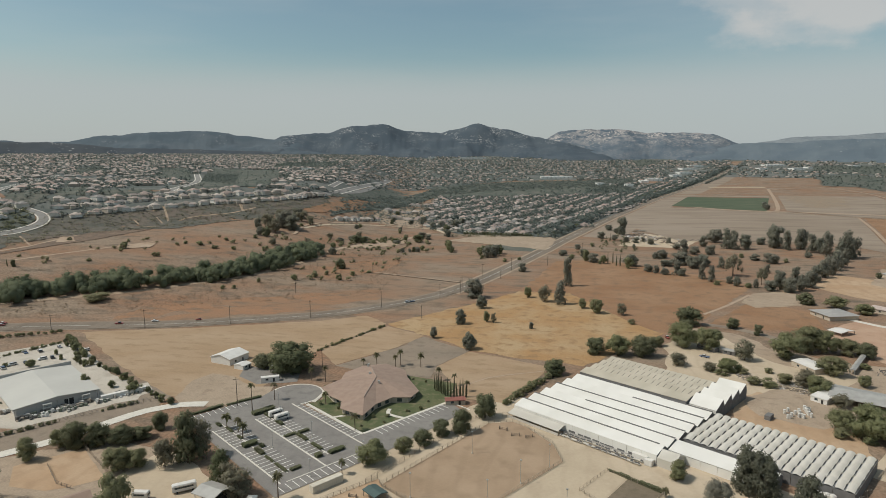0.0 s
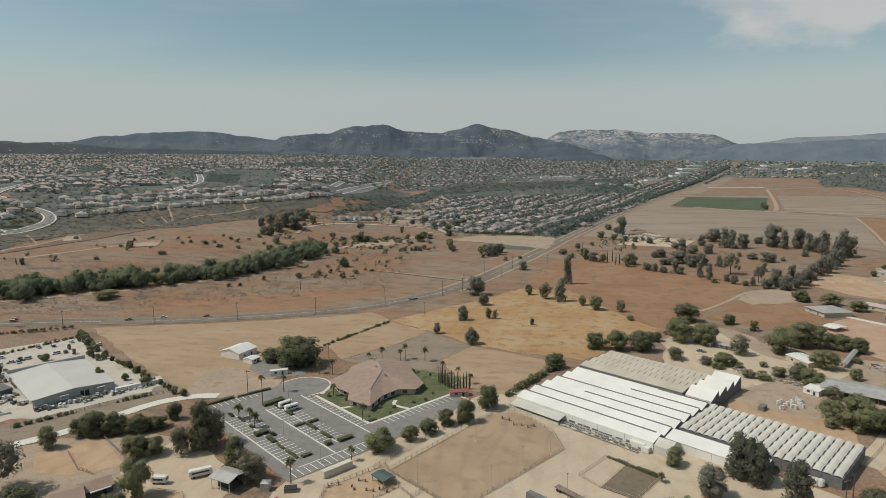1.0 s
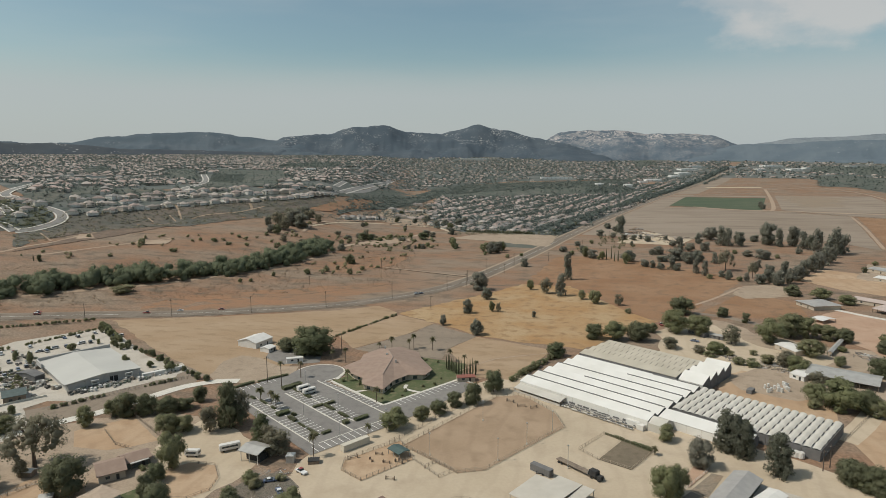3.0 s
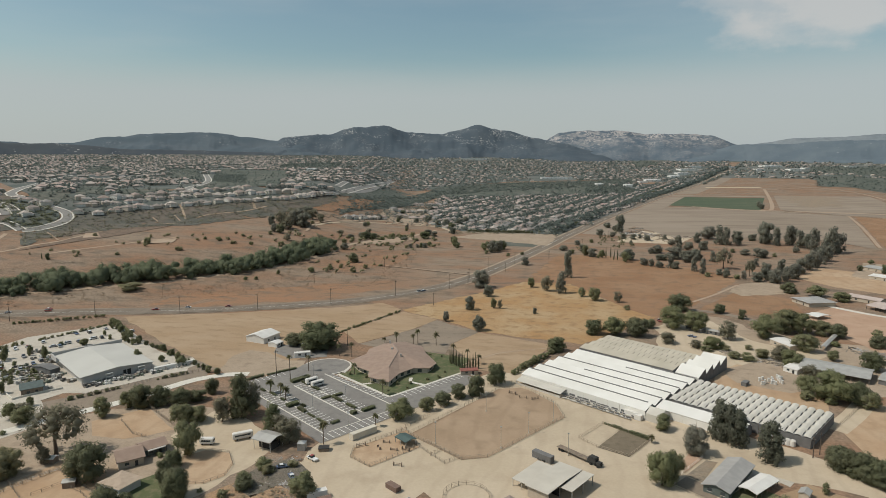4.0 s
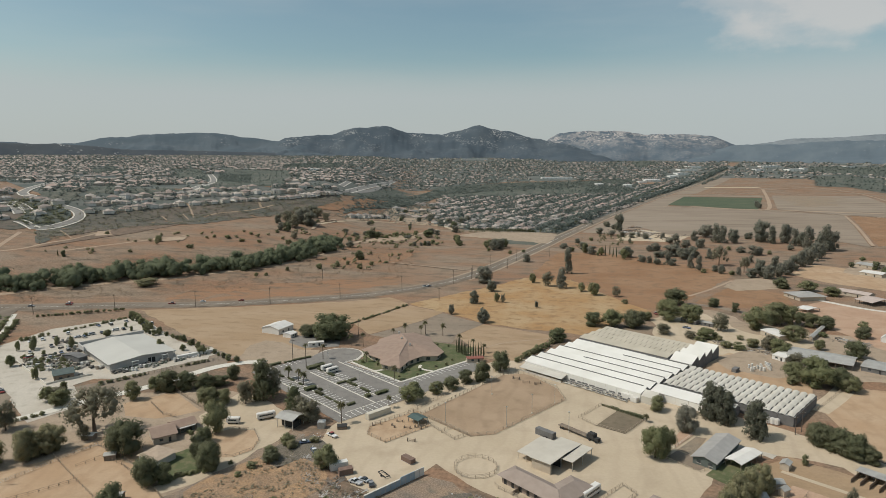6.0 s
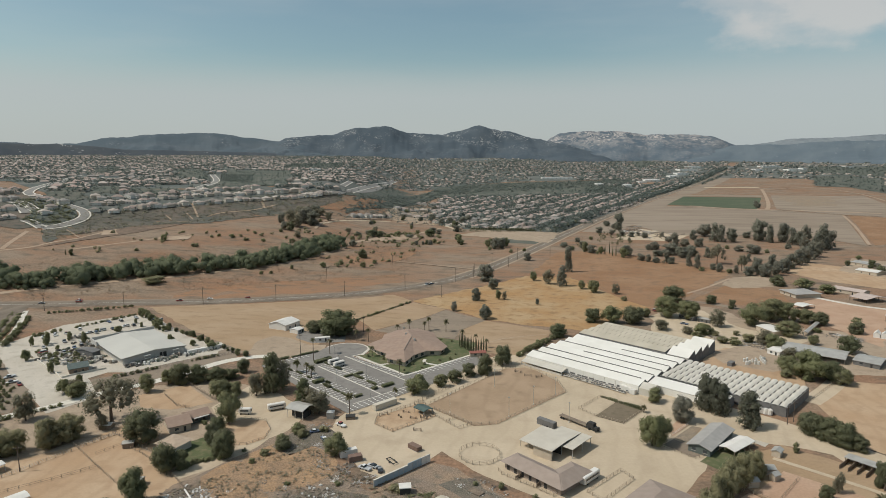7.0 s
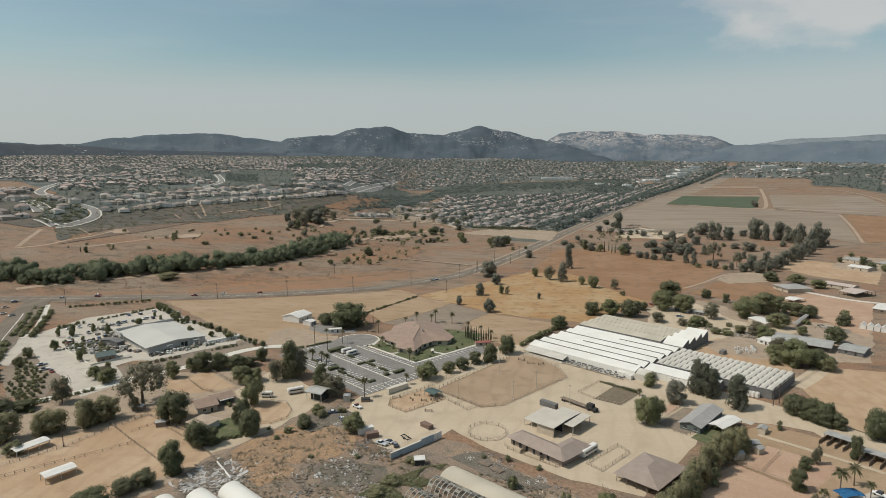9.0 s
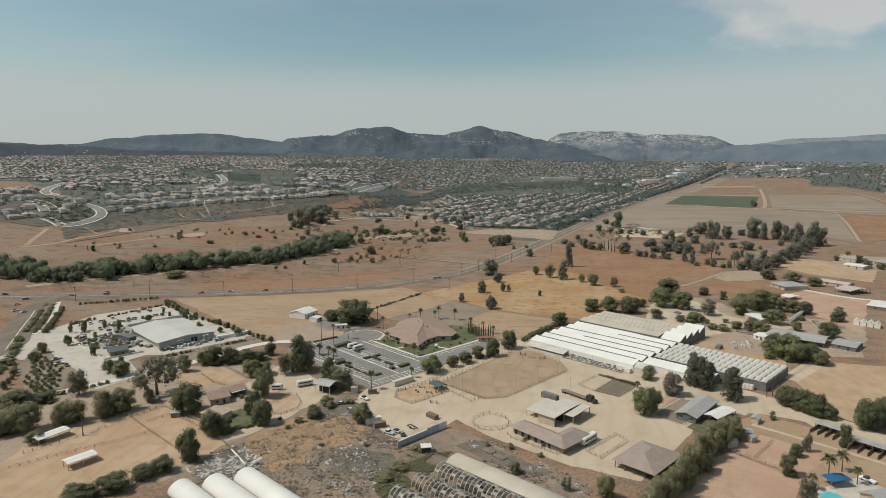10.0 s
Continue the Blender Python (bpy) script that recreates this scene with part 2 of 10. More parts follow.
DARK = plain("dark_opening", (0.035, 0.034, 0.033), (0.05, 0.048, 0.045), 0.5, 0.9)
FILM = plain("white_greenhouse_film", (0.72, 0.70, 0.65), (0.64, 0.62, 0.565), 0.09, 0.45, 0.0, 0.02, (1, 1, 1))
FILM_OLD = plain("aged_beige_film", (0.50, 0.45, 0.36), (0.42, 0.375, 0.295), 0.12, 0.55, 0.0, 0.03)
FILM_GREY = plain("dusty_grey_film", (0.56, 0.53, 0.47), (0.48, 0.45, 0.39), 0.12, 0.55, 0.0, 0.03)
STEEL = plain("galvanised_steel", (0.50, 0.50, 0.48), (0.40, 0.40, 0.385), 0.8, 0.45, 0.6)
# Dark grey for cloth and covers, also for shade painted on greenhouse walls.
SHADE = plain("dark_grey_surface", (0.17, 0.165, 0.16), (0.13, 0.127, 0.122), 0.4, 0.85)
TILE_ROOF = plain("brown_shingle_roof", (0.275, 0.195, 0.15), (0.315, 0.23, 0.18), 0.35, 0.9, 0.0, 0.25)
BROWN_ROOF = plain("faded_brown_roof", (0.27, 0.215, 0.18), (0.315, 0.255, 0.215), 0.3, 0.9, 0.0, 0.2)
GREY_ROOF = plain("grey_shingle_roof", (0.30, 0.29, 0.275), (0.35, 0.335, 0.315), 0.35, 0.9, 0.0, 0.2)
STUCCO = plain("tan_stucco", (0.47, 0.40, 0.315), (0.42, 0.355, 0.275), 0.4, 0.9)
GREEN_WALL = plain("grey_green_siding", (0.12, 0.14, 0.13), (0.10, 0.12, 0.11), 0.5, 0.85)
WOOD = plain("weathered_wood", (0.24, 0.19, 0.14), (0.17, 0.13, 0.10), 0.9, 0.9, 0.0, 0.2)
RAIL = plain("brown_pipe_rail", (0.40, 0.33, 0.25), (0.31, 0.25, 0.185), 0.8, 0.8)
TIMBER_POLE = plain("pole_timber", (0.13, 0.10, 0.08), (0.09, 0.07, 0.055), 0.7, 0.9)
GLASS = plain("dark_window_glass", (0.04, 0.05, 0.055), (0.06, 0.07, 0.075), 0.4, 0.12, spec=0.6)
BARK = plain("bark", (0.16, 0.12, 0.09), (0.10, 0.075, 0.055), 1.2, 0.95, 0.0, 0.3)
LEAF = leafy("leaf_green", (0.192, 0.209, 0.107), (0.311, 0.313, 0.171), (0.292, 0.274, 0.172))
LEAF_DARK = leafy("leaf_dark", (0.136, 0.153, 0.085), (0.220, 0.230, 0.131), (0.210, 0.202, 0.133))
LEAF_BLACK = leafy("leaf_blackish_green", (0.125, 0.135, 0.097), (0.204, 0.208, 0.151), (0.193, 0.183, 0.139))
LEAF_OLIVE = leafy("leaf_olive", (0.244, 0.239, 0.135), (0.369, 0.346, 0.206), (0.326, 0.295, 0.185))
LEAF_RIVER = leafy("leaf_river_green", (0.153, 0.179, 0.108), (0.207, 0.231, 0.140), (0.216, 0.216, 0.147))
# Suburb foliage carries painted haze, lighter and bluer than near leaves.
LEAF_FAR = leafy("leaf_suburb_hazed", (0.120, 0.145, 0.130), (0.180, 0.205, 0.181), (0.162, 0.182, 0.159))
LEAF_GREY = leafy("leaf_grey_olive", (0.199, 0.193, 0.133), (0.311, 0.290, 0.207), (0.273, 0.239, 0.173))
LEAF_LOT = leafy("leaf_dusky", (0.192, 0.197, 0.154), (0.283, 0.283, 0.222), (0.296, 0.272, 0.222))
PALM_LEAF = leafy("palm_frond", (0.11, 0.12, 0.06), (0.20, 0.19, 0.10), (0.20, 0.17, 0.11))


def hill_rock(name, a, b, rock, cell, size, lo, hi, above, bare=0.0):
    """Scrub slopes strewn with pale granite boulders, thicker in some parts than in others; bare adds slabs of open rock."""
    m, nt, bs = nodes_of(name)
    base = mix_rgb(nt, noise_fac(nt, 1 / 160.0, 0.42, 0.60, 8.0), a, b)
    tc = nt.nodes.new("ShaderNodeTexCoord")
    xyz = nt.nodes.new("ShaderNodeSeparateXYZ")
    nt.links.new(tc.outputs["Object"], xyz.inputs[0])
    high = nt.nodes.new("ShaderNodeMapRange")
    high.inputs["From Min"].default_value, high.inputs["From Max"].default_value, high.inputs["To Min"].default_value = above, above + 110, 0.12
    nt.links.new(xyz.outputs["Z"], high.inputs["Value"])

    def product(p, q):
        mu = nt.nodes.new("ShaderNodeMath")
        mu.operation = "MULTIPLY"
        nt.links.new(p, mu.inputs[0])
        nt.links.new(q, mu.inputs[1])
        return mu.outputs[0]

    col = base
    if bare:
        slabs = product(noise_fac(nt, 1 / 60.0, 0.50 - bare, 0.66 - bare, 9.0, (1, 1, 0.6)), high.outputs["Result"])
        col = mix_rgb(nt, slabs, col, tuple(0.5 * p + 0.5 * q for p, q in zip(rock, b)))
    for grow, seed in ((1.0, 0.0), (2.1, 40.0)):
        mp = nt.nodes.new("ShaderNodeMapping")
        mp.inputs["Location"].default_value = (seed, seed, 0)
        nt.links.new(tc.outputs["Object"], mp.inputs["Vector"])
        vo = nt.nodes.new("ShaderNodeTexVoronoi")
        vo.inputs["Scale"].default_value = 1.0 / (cell * grow)
        nt.links.new(mp.outputs["Vector"], vo.inputs["Vector"])
        dot = nt.nodes.new("ShaderNodeMapRange")
        for k, v in (("From Min", size), ("From Max", size * 0.6)):
            dot.inputs[k].default_value = v
        nt.links.new(vo.outputs["Distance"], dot.inputs["Value"])
        where = noise_fac(nt, 1 / (90.0 * grow), lo, hi, 8.0)
        col = mix_rgb(nt, product(dot.outputs["Result"], product(where, high.outputs["Result"])), col, rock)
    nt.links.new(col, bs.inputs["Base Color"])
    bs.inputs["Roughness"].default_value = 0.95
    bs.inputs["Specular IOR Level"].default_value = 0.1
    return m


# Haze is put into these base colours: bluer, and paler for farther ranges.
ROCKHILL = hill_rock("hazed_granite_chaparral_hill", (0.070, 0.090, 0.108), (0.086, 0.105, 0.121), (0.42, 0.41, 0.39), 10.0, 0.40, 0.52, 0.66, 170.0, 0.0)
PALEHILL = hill_rock("hazed_pale_boulder_hill", (0.088, 0.116, 0.143), (0.118, 0.142, 0.163), (0.46, 0.415, 0.385), 12.0, 0.46, 0.45, 0.59, 175.0, 0.03)
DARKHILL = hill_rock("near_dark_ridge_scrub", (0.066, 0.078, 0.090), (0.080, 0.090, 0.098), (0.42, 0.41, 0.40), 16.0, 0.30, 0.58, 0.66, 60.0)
HAZYHILL = hill_rock("haze_blue_scrub_range", (0.086, 0.110, 0.128), (0.104, 0.126, 0.142), (0.40, 0.40, 0.39), 12.0, 0.32, 0.60, 0.70, 140.0)
EASTHILL = hill_rock("hazed_east_foothill", (0.112, 0.141, 0.164), (0.131, 0.159, 0.179), (0.342, 0.367, 0.383), 14.0, 0.26, 0.60, 0.70, 60.0)
FARHILL = soil("haze_paled_scrub_hill", (0.167, 0.193, 0.213), (0.196, 0.220, 0.235), (0.147, 0.171, 0.189), 300, 60, 20)


# ---- building helpers ----
def mesh_of(name, bm, material):
    me = bpy.data.meshes.new(name)
    bm.to_mesh(me)
    bm.free()
    for m in material if isinstance(material, (list, tuple)) else [material]:
        me.materials.append(m)
    return me


def part(name, bm, material, parent=None, label="", m=None):
    """Links a bmesh as one mesh object, under a thing or under a part."""
    ob = new(name, mesh_of(name, bm, material))
    if parent is not None:
        ob.parent = parent
    if m is not None:
        ob.matrix_basis = m
    return tagged(ob, label)


def share(name, me, parent=None, m=None, label=""):
    """Another object on a mesh that is already there."""
    ob = new(name, me)
    if parent is not None:
        ob.parent = parent
    if m is not None:
        ob.matrix_basis = m
    return tagged(ob, label)


def thing(name, label, category, m=None, group="", kind=""):
    ob = new(name)
    ob.empty_display_size = 0.5
    if m is not None:
        ob.matrix_basis = m
    return tagged(ob, label, category, group, kind)


def box(bm, x0, y0, z0, x1, y1, z1):
    v = [bm.verts.new(p) for p in ((x0, y0, z0), (x1, y0, z0), (x1, y1, z0), (x0, y1, z0), (x0, y0, z1), (x1, y0, z1), (x1, y1, z1), (x0, y1, z1))]
    for f in ((0, 3, 2, 1), (4, 5, 6, 7), (0, 1, 5, 4), (1, 2, 6, 5), (2, 3, 7, 6), (3, 0, 4, 7)):
        bm.faces.new([v[i] for i in f])
    return bm


def boxes(*dims):
    bm = bmesh.new()
    for d in dims:
        box(bm, *d)
    return bm


def rod(bm, p, q, r0, r1=None, n=6):
    """A tapered round bar from p to q."""
    p, q = Vector(p), Vector(q)
    r1 = r0 if r1 is None else r1
    d = (q - p).normalized()
    a = d.orthogonal().normalized()
    b = d.cross(a)
    rings = []
    for c, r in ((p, r0), (q, r1)):
        rings.append([bm.verts.new(c + (a * math.cos(2 * math.pi * i / n) + b * math.sin(2 * math.pi * i / n)) * r) for i in range(n)])
    for i in range(n):
        j = (i + 1) % n
        bm.faces.new((rings[0][i], rings[0][j], rings[1][j], rings[1][i]))
    bm.faces.new(rings[1])
    bm.faces.new(rings[0][::-1])
    return bm


def prism(bm, pts, z0, z1):
    lo = [bm.verts.new((x, y, z0)) for x, y in pts]
    hi = [bm.verts.new((x, y, z1)) for x, y in pts]
    n = len(pts)
    for i in range(n):
        j = (i + 1) % n
        bm.faces.new((lo[i], lo[j], hi[j], hi[i]))
    bm.faces.new(hi)
    bm.faces.new(lo[::-1])
    return bm


def extrude_profile(bm, prof, x0, x1):
    """A closed profile of (y, z) run along x."""
    a = [bm.verts.new((x0, y, z)) for y, z in prof]
    b = [bm.verts.new((x1, y, z)) for y, z in prof]
    n = len(prof)
    for i in range(n):
        j = (i + 1) % n
        bm.faces.new((a[i], a[j], b[j], b[i]))
    bm.faces.new(a[::-1])
    bm.faces.new(b)
    bmesh.ops.recalc_face_normals(bm, faces=bm.faces)
    return bm


# ---- land ----
RISE = ((-100000, 0), (470, 0), (560, 4), (700, 17), (800, 23), (870, 27), (930, 43), (1050, 66), (1300, 70), (2000, 86), (3200, 125), (4500, 165), (9000, 180))


def clamp01(v):
    return min(1.0, max(0.0, v))


def terrain(x, y):
    """Height of the land: a flat valley, a mesa to the west, a slow rise to the far hills."""
    u = -0.8 * x + 0.6 * y
    zl = RISE[-1][1]
    for (u0, z0), (u1, z1) in zip(RISE, RISE[1:]):
        if u < u1:
            zl = z0 + (z1 - z0) * (u - u0) / (u1 - u0)
            break
    k = clamp01((-x - 0.28 * y + 20) / 260.0)
    k = k * k * (3 - 2 * k)
    far = clamp01((y - 1900) / 2400) ** 1.3 * (104 + 42 * clamp01((300 - x) / 1200))
    return zl * k + far * (1 - k)


GX = [*range(-5200, -1400, 190), *range(-1400, 1401, 25), *range(1590, 5300, 190)]
GY = [*range(-3000, -200, 200), *range(-200, 1700, 25), *range(1700, 5001, 110)]


def ground_sheet():
    verts = [(x, y, terrain(x, y)) for y in GY for x in GX]
    n = len(GX)
    faces = [(j * n + i, j * n + i + 1, (j + 1) * n + i + 1, (j + 1) * n + i) for j in range(len(GY) - 1) for i in range(n - 1)]
    me = bpy.data.meshes.new("ground")
    me.from_pydata(verts, [], faces)
    me.materials.append(RUST)
    return tagged(new("ground", me), "dry rust-brown grassland of a wide valley", "ground", kind="structure")


ground_sheet()


def face_up(bm):
    """Drops slivers and turns every face to the sky."""
    bmesh.ops.dissolve_degenerate(bm, dist=0.001, edges=bm.edges)
    for f in bm.faces:
        f.normal_update()
        if f.normal.z < 0:
            f.normal_flip()


def sheet(name, pts, material, lift, label, drape=False, category="field", soft=0.0):
    """A patch of other ground laid on the land; its edge wanders a little where soft is given."""
    edge = []
    n = len(pts)
    rnd = random.Random(name + label)
    for i in range(n):
        (x0, y0), (x1, y1) = pts[i], pts[(i + 1) % n]
        d = math.hypot(x1 - x0, y1 - y0)
        k = max(1, int(d / 6)) if soft else 1
        for j in range(k):
            f = j / k
            w = soft * (noise.fractal(Vector((x0 + (x1 - x0) * f, y0 + (y1 - y0) * f, 0)) / max(9.0, soft * 2.2), 1.0, 2.0, 3)) if 0 < j else 0
            edge.append((x0 + (x1 - x0) * f + w * (y1 - y0) / d, y0 + (y1 - y0) * f - w * (x1 - x0) / d))
    bm = bmesh.new()
    bm.faces.new([bm.verts.new((x, y, 0)) for x, y in edge])
    bm.normal_update()
    bmesh.ops.triangulate(bm, faces=bm.faces)
    if drape:
        xs, ys = [e[0] for e in edge], [e[1] for e in edge]
        for g, axis, lo, hi in ((GX, 0, min(xs), max(xs)), (GY, 1, min(ys), max(ys))):
            for c in g:
                if lo < c < hi:
                    co = (c, 0, 0) if axis == 0 else (0, c, 0)
                    no = (1, 0, 0) if axis == 0 else (0, 1, 0)
                    bmesh.ops.bisect_plane(bm, geom=[*bm.verts, *bm.edges, *bm.faces], plane_co=co, plane_no=no)
    for v in bm.verts:
        v.co.z = (terrain(v.co.x, v.co.y) if drape else 0) + lift
    face_up(bm)
    return tagged(part(name, bm, material), label, category, kind="structure")


def smooth_line(pts, step=12.0):
    out = []
    P = [Vector((*p, 0)) for p in pts]
    P = [P[0] * 2 - P[1], *P, P[-1] * 2 - P[-2]]
    for i in range(1, len(P) - 2):
        n = max(2, int((P[i + 1] - P[i]).length / step))
        for k in range(n):
            t = k / n
            a, b, c, d = P[i - 1], P[i], P[i + 1], P[i + 2]
            out.append(0.5 * (2 * b + (c - a) * t + (2 * a - 5 * b + 4 * c - d) * t * t + (3 * b - a - 3 * c + d) * t ** 3))
    out.append(P[-2])
    return out


def strip(bm, line, left, right, lift, z1=None):
    """A band along a line, from left to right of it (metres), on the land; z1 gives it a thickness."""
    rows = []
    for i, p in enumerate(line):
        d = (line[min(i + 1, len(line) - 1)] - line[max(i - 1, 0)]).normalized()
        s = Vector((d.y, -d.x, 0))
        row = []
        for w in (left, right):
            q = p + s * w
            row.append(bm.verts.new((q.x, q.y, terrain(q.x, q.y) + lift)))
        if z1:
            row += [bm.verts.new((v.co.x, v.co.y, v.co.z + z1)) for v in row[::-1]]
        rows.append(row)
    for a, b in zip(rows, rows[1:]):
        if z1:
            for i in range(4):
                j = (i + 1) % 4
                bm.faces.new((a[i], a[j], b[j], b[i]))
        else:
            bm.faces.new((a[0], a[1], b[1], b[0]))
    if z1:
        bm.faces.new(rows[0][::-1])
        bm.faces.new(rows[-1])
    if z1:
        bmesh.ops.recalc_face_normals(bm, faces=bm.faces)
    else:
        face_up(bm)
    return bm


def band(name, pts, width, material, lift, label, category, step=12.0):
    return tagged(part(name, strip(bmesh.new(), smooth_line(pts, step), -width / 2, width / 2, lift), material), label, category, kind="structure")


# fields round the road
sheet("field", [(-128.6, 398.8), (-99.9, 439.6), (-69.3, 486.3), (-50.4, 520.7), (-7.1, 521.0), (36.1, 433.1), (53.9, 410.8), (2.9, 336.2), (-12.6, 340.4), (-62.8, 352.8), (-95.3, 377.9)], GOLD, 0.10, "golden dry grass field with scattered bushes", soft=3)
sheet("field", [(-48.1, 523.9), (-26.0, 683.4), (22.5, 701.0), (91.6, 648.7), (148.9, 581.0), (89.8, 462.5), (53.9, 410.8), (36.1, 433.1), (-7.1, 521.0)], BROWN, 0.06, "rust-brown grass field beyond the road corner", soft=4)
sheet("field", [(-322.2, 339.6), (-248.8, 366.2), (-179.9, 396.2), (-150.3, 417.5), (-129.0, 398.7), (-150.9, 336.6), (-149.8, 312.7), (-154.4, 267.0), (-158.7, 242.9), (-193.8, 254.1), (-248.0, 286.7)], TAN, 0.08, "mown tan field beside the road", soft=2)
sheet("field", [(-150.4, 335.3), (-126.7, 393.8), (-96.6, 376.1), (-106.5, 349.7), (-130.7, 311.6)], TAN, 0.09, "strip of tan stubble behind a hedge", soft=1)
sheet("field", [(-130.3, 310.5), (-106.1, 348.4), (-96.2, 374.5), (-62.6, 351.5), (-75.4, 321.6), (-74.7, 302.1), (-106.2, 303.5)], GREYDIRT, 0.07, "bare grey-brown ground behind the hall", soft=2)
sheet("field", [(-75.1, 320.4), (-62.3, 350.1), (-13.3, 331.7), (-33.9, 277.4), (-50.8, 278.6)], TAN, 0.08, "tan bare lot with a foot track", soft=1)
for pts in ([(-324.0, 369.6), (-323.2, 411.3), (-278.3, 443.1), (-215.5, 483.8), (-172.5, 502.9), (-158.2, 474.1), (-208.6, 418.5), (-268.4, 382.6)], [(-270.1, 556.1), (-247.8, 632.8), (-189.9, 671.2), (-195.0, 594.7), (-227.7, 544.3)]):
    sheet("dry_patch", pts, EMBER, 0.05, "patch of orange dry grass on the plain", drape=True, category="ground", soft=9)
# far fields
sheet("field", [(79.8, 1045.3), (185.3, 1469.5), (374.5, 1413.8), (496.1, 1268.8), (352.3, 797.5), (325.3, 884.4), (243.2, 895.1), (131.7, 875.9)], FALLOW, 0.3, "wide fallow plough land")
sheet("field", [(203.9, 1507.9), (293.6, 1855.2), (496.3, 1826.5), (372.3, 1383.2)], CROP, 0.4, "green irrigated crop field")
sheet("field", [(297.8, 1883.4), (423.5, 2250.8), (593.0, 2210.1), (504.8, 1853.3)], FALLOW, 0.4, "harvested strip beyond the crop")
sheet("field", [(432.9, 2302.5), (553.0, 2616.3), (861.0, 2621.4), (773.6, 2292.6)], GOLD, 0.5, "distant golden field")
sheet("field", [(606.2, 2163.1), (757.4, 2242.9), (812.7, 1999.0), (666.9, 1440.6), (570.4, 1223.5), (484.9, 1291.4), (416.7, 1404.6)], FALLOW, 0.35, "bare plough land by a farm track")
sheet("field", [(506.3, 1270.3), (569.7, 1202.2), (469.8, 880.6), (365.2, 809.6)], BROWN, 0.35, "brown field beyond the track")
sheet("field", [(197.0, 587.2), (239.0, 651.2), (294.8, 602.9), (255.8, 515.2), (218.0, 546.4)], PADDOCK, 0.1, "golden pasture beside farm sheds", soft=2)
sheet("field", [(123.7, 513.9), (140.7, 549.2), (163.5, 561.5), (182.5, 539.6), (165.2, 510.6), (129.6, 497.1)], DUST, 0.12, "pale bare dirt yard", soft=3)
# pale ground of the commercial plots by the residential edge
sheet("field", [(-180.9, 828.7), (-126.9, 917.4), (-30.7, 910.6), (-38.5, 763.6), (-128.7, 811.8)], DUST, 0.26, "cleared pale building plot", soft=5)
sheet("field", [(47.8, 818.2), (89.2, 961.4), (162.1, 900.9), (125.9, 809.0)], SAND, 0.2, "cleared storage plot", soft=3)
sheet("field", [(-345.8, 985.9), (-262.0, 985.0), (-285.0, 1110.0), (-330.0, 1330.0), (-376.7, 1347.1), (-384.9, 1148.2)], DUST, 0.24, "dry golden ground between scattered houses", drape=True, soft=8)
band("dirt_road", [(-382.1, 803.0), (-373.0, 868.4), (-352.5, 915.7), (-310.0, 968.0), (-268.0, 974.0), (-229.3, 956.2), (-196.0, 905.0)], 6.5, SAND, 0.34, "pale dirt road round the graded plots", "road", 8)
band("field_track", [(248.8, 1475.0), (327.8, 1403.6), (431.0, 1373.5), (504.9, 1342.4), (582.1, 1314.7)], 14, TRACK, 0.5, "pale farm track between two fields", "track", 20)
band("field_track", [(423.6, 2262.0), (510.0, 2268.0), (600.7, 2270.0)], 34, SAND, 0.6, "pale dirt strip at the head of the fields", "track", 20)
sheet("field", [(565.3, 1978.2), (624.8, 2049.4), (690.8, 1822.8), (569.1, 1554.6), (505.9, 1475.4), (488.9, 1540.9)], SCRUB, 0.5, "weedy darker part of the plough land", soft=30)
# valley road
ROAD = [(-700.0, 215.0), (-414.0, 320.4), (-342.2, 348.9), (-263.1, 374.2), (-186.5, 412.5), (-149.4, 445.2), (-127.0, 472.7), (-109.1, 504.1), (-86.8, 573.6), (-46.2, 746.4), (-12.0, 906.4), (84.7, 1312.1), (253.4, 1930.1), (483.9, 2584.5), (794.8, 3527.1)]
band("road", ROAD[:8], 15.0, ROADTOP, 0.25, "grey two-lane asphalt road across the valley", "road")
band("road", ROAD[7:], 16.5, ROADTOP, 0.25, "grey asphalt road running straight to the town", "road")
for _a, _b in ((-10.0, -7.8), (7.8, 9.6)):
    tagged(part("verge", strip(bmesh.new(), smooth_line(ROAD[:8]), _a, _b, 0.14), GREYDIRT), "dusty gravel verge of the valley road", "verge", kind="structure")
for _a, _b in ((-11.5, -8.4), (8.4, 11.0)):
    tagged(part("verge", strip(bmesh.new(), smooth_line(ROAD[7:]), _a, _b, 0.14), DUST), "pale gravel verge of the straight road", "verge", kind="structure")
tagged(part("field_margin", strip(bmesh.new(), smooth_line(ROAD[10:]), 15.2, 70, 0.12), FALLOW), "dry field margin beside the straight road", "field", kind="structure")
tagged(part("planted_margin", strip(bmesh.new(), smooth_line(ROAD[9:]), -75, -11.7, 0.12), SLOPE_GREEN), "planted margin between road and suburb", "verge", kind="structure")
part("lane_line", strip(bmesh.new(), smooth_line(ROAD), -0.12, 0.12, 0.30), PAINT).parent = bpy.data.objects["road"]

# yards
sheet("yard", [(-100.9, 158.4), (-99.1, 182.2), (-72.2, 233.7), (-32.9, 290.8), (-3.3, 271.1), (45.4, 236.8), (80.0, 215.5), (101.1, 200.2), (123.2, 172.5), (111.7, 146.5), (95.1, 181.8), (73.0, 186.7), (58.8, 182.6), (40.2, 148.2), (23.2, 116.8), (-0.6, 122.9), (-35.6, 142.7), (-49.4, 154.5), (-55.5, 140.1), (-64.4, 127.2), (-84.3, 141.8)], SAND, 0.05, "pale sandy yard of a riding stable", category="yard", soft=2)
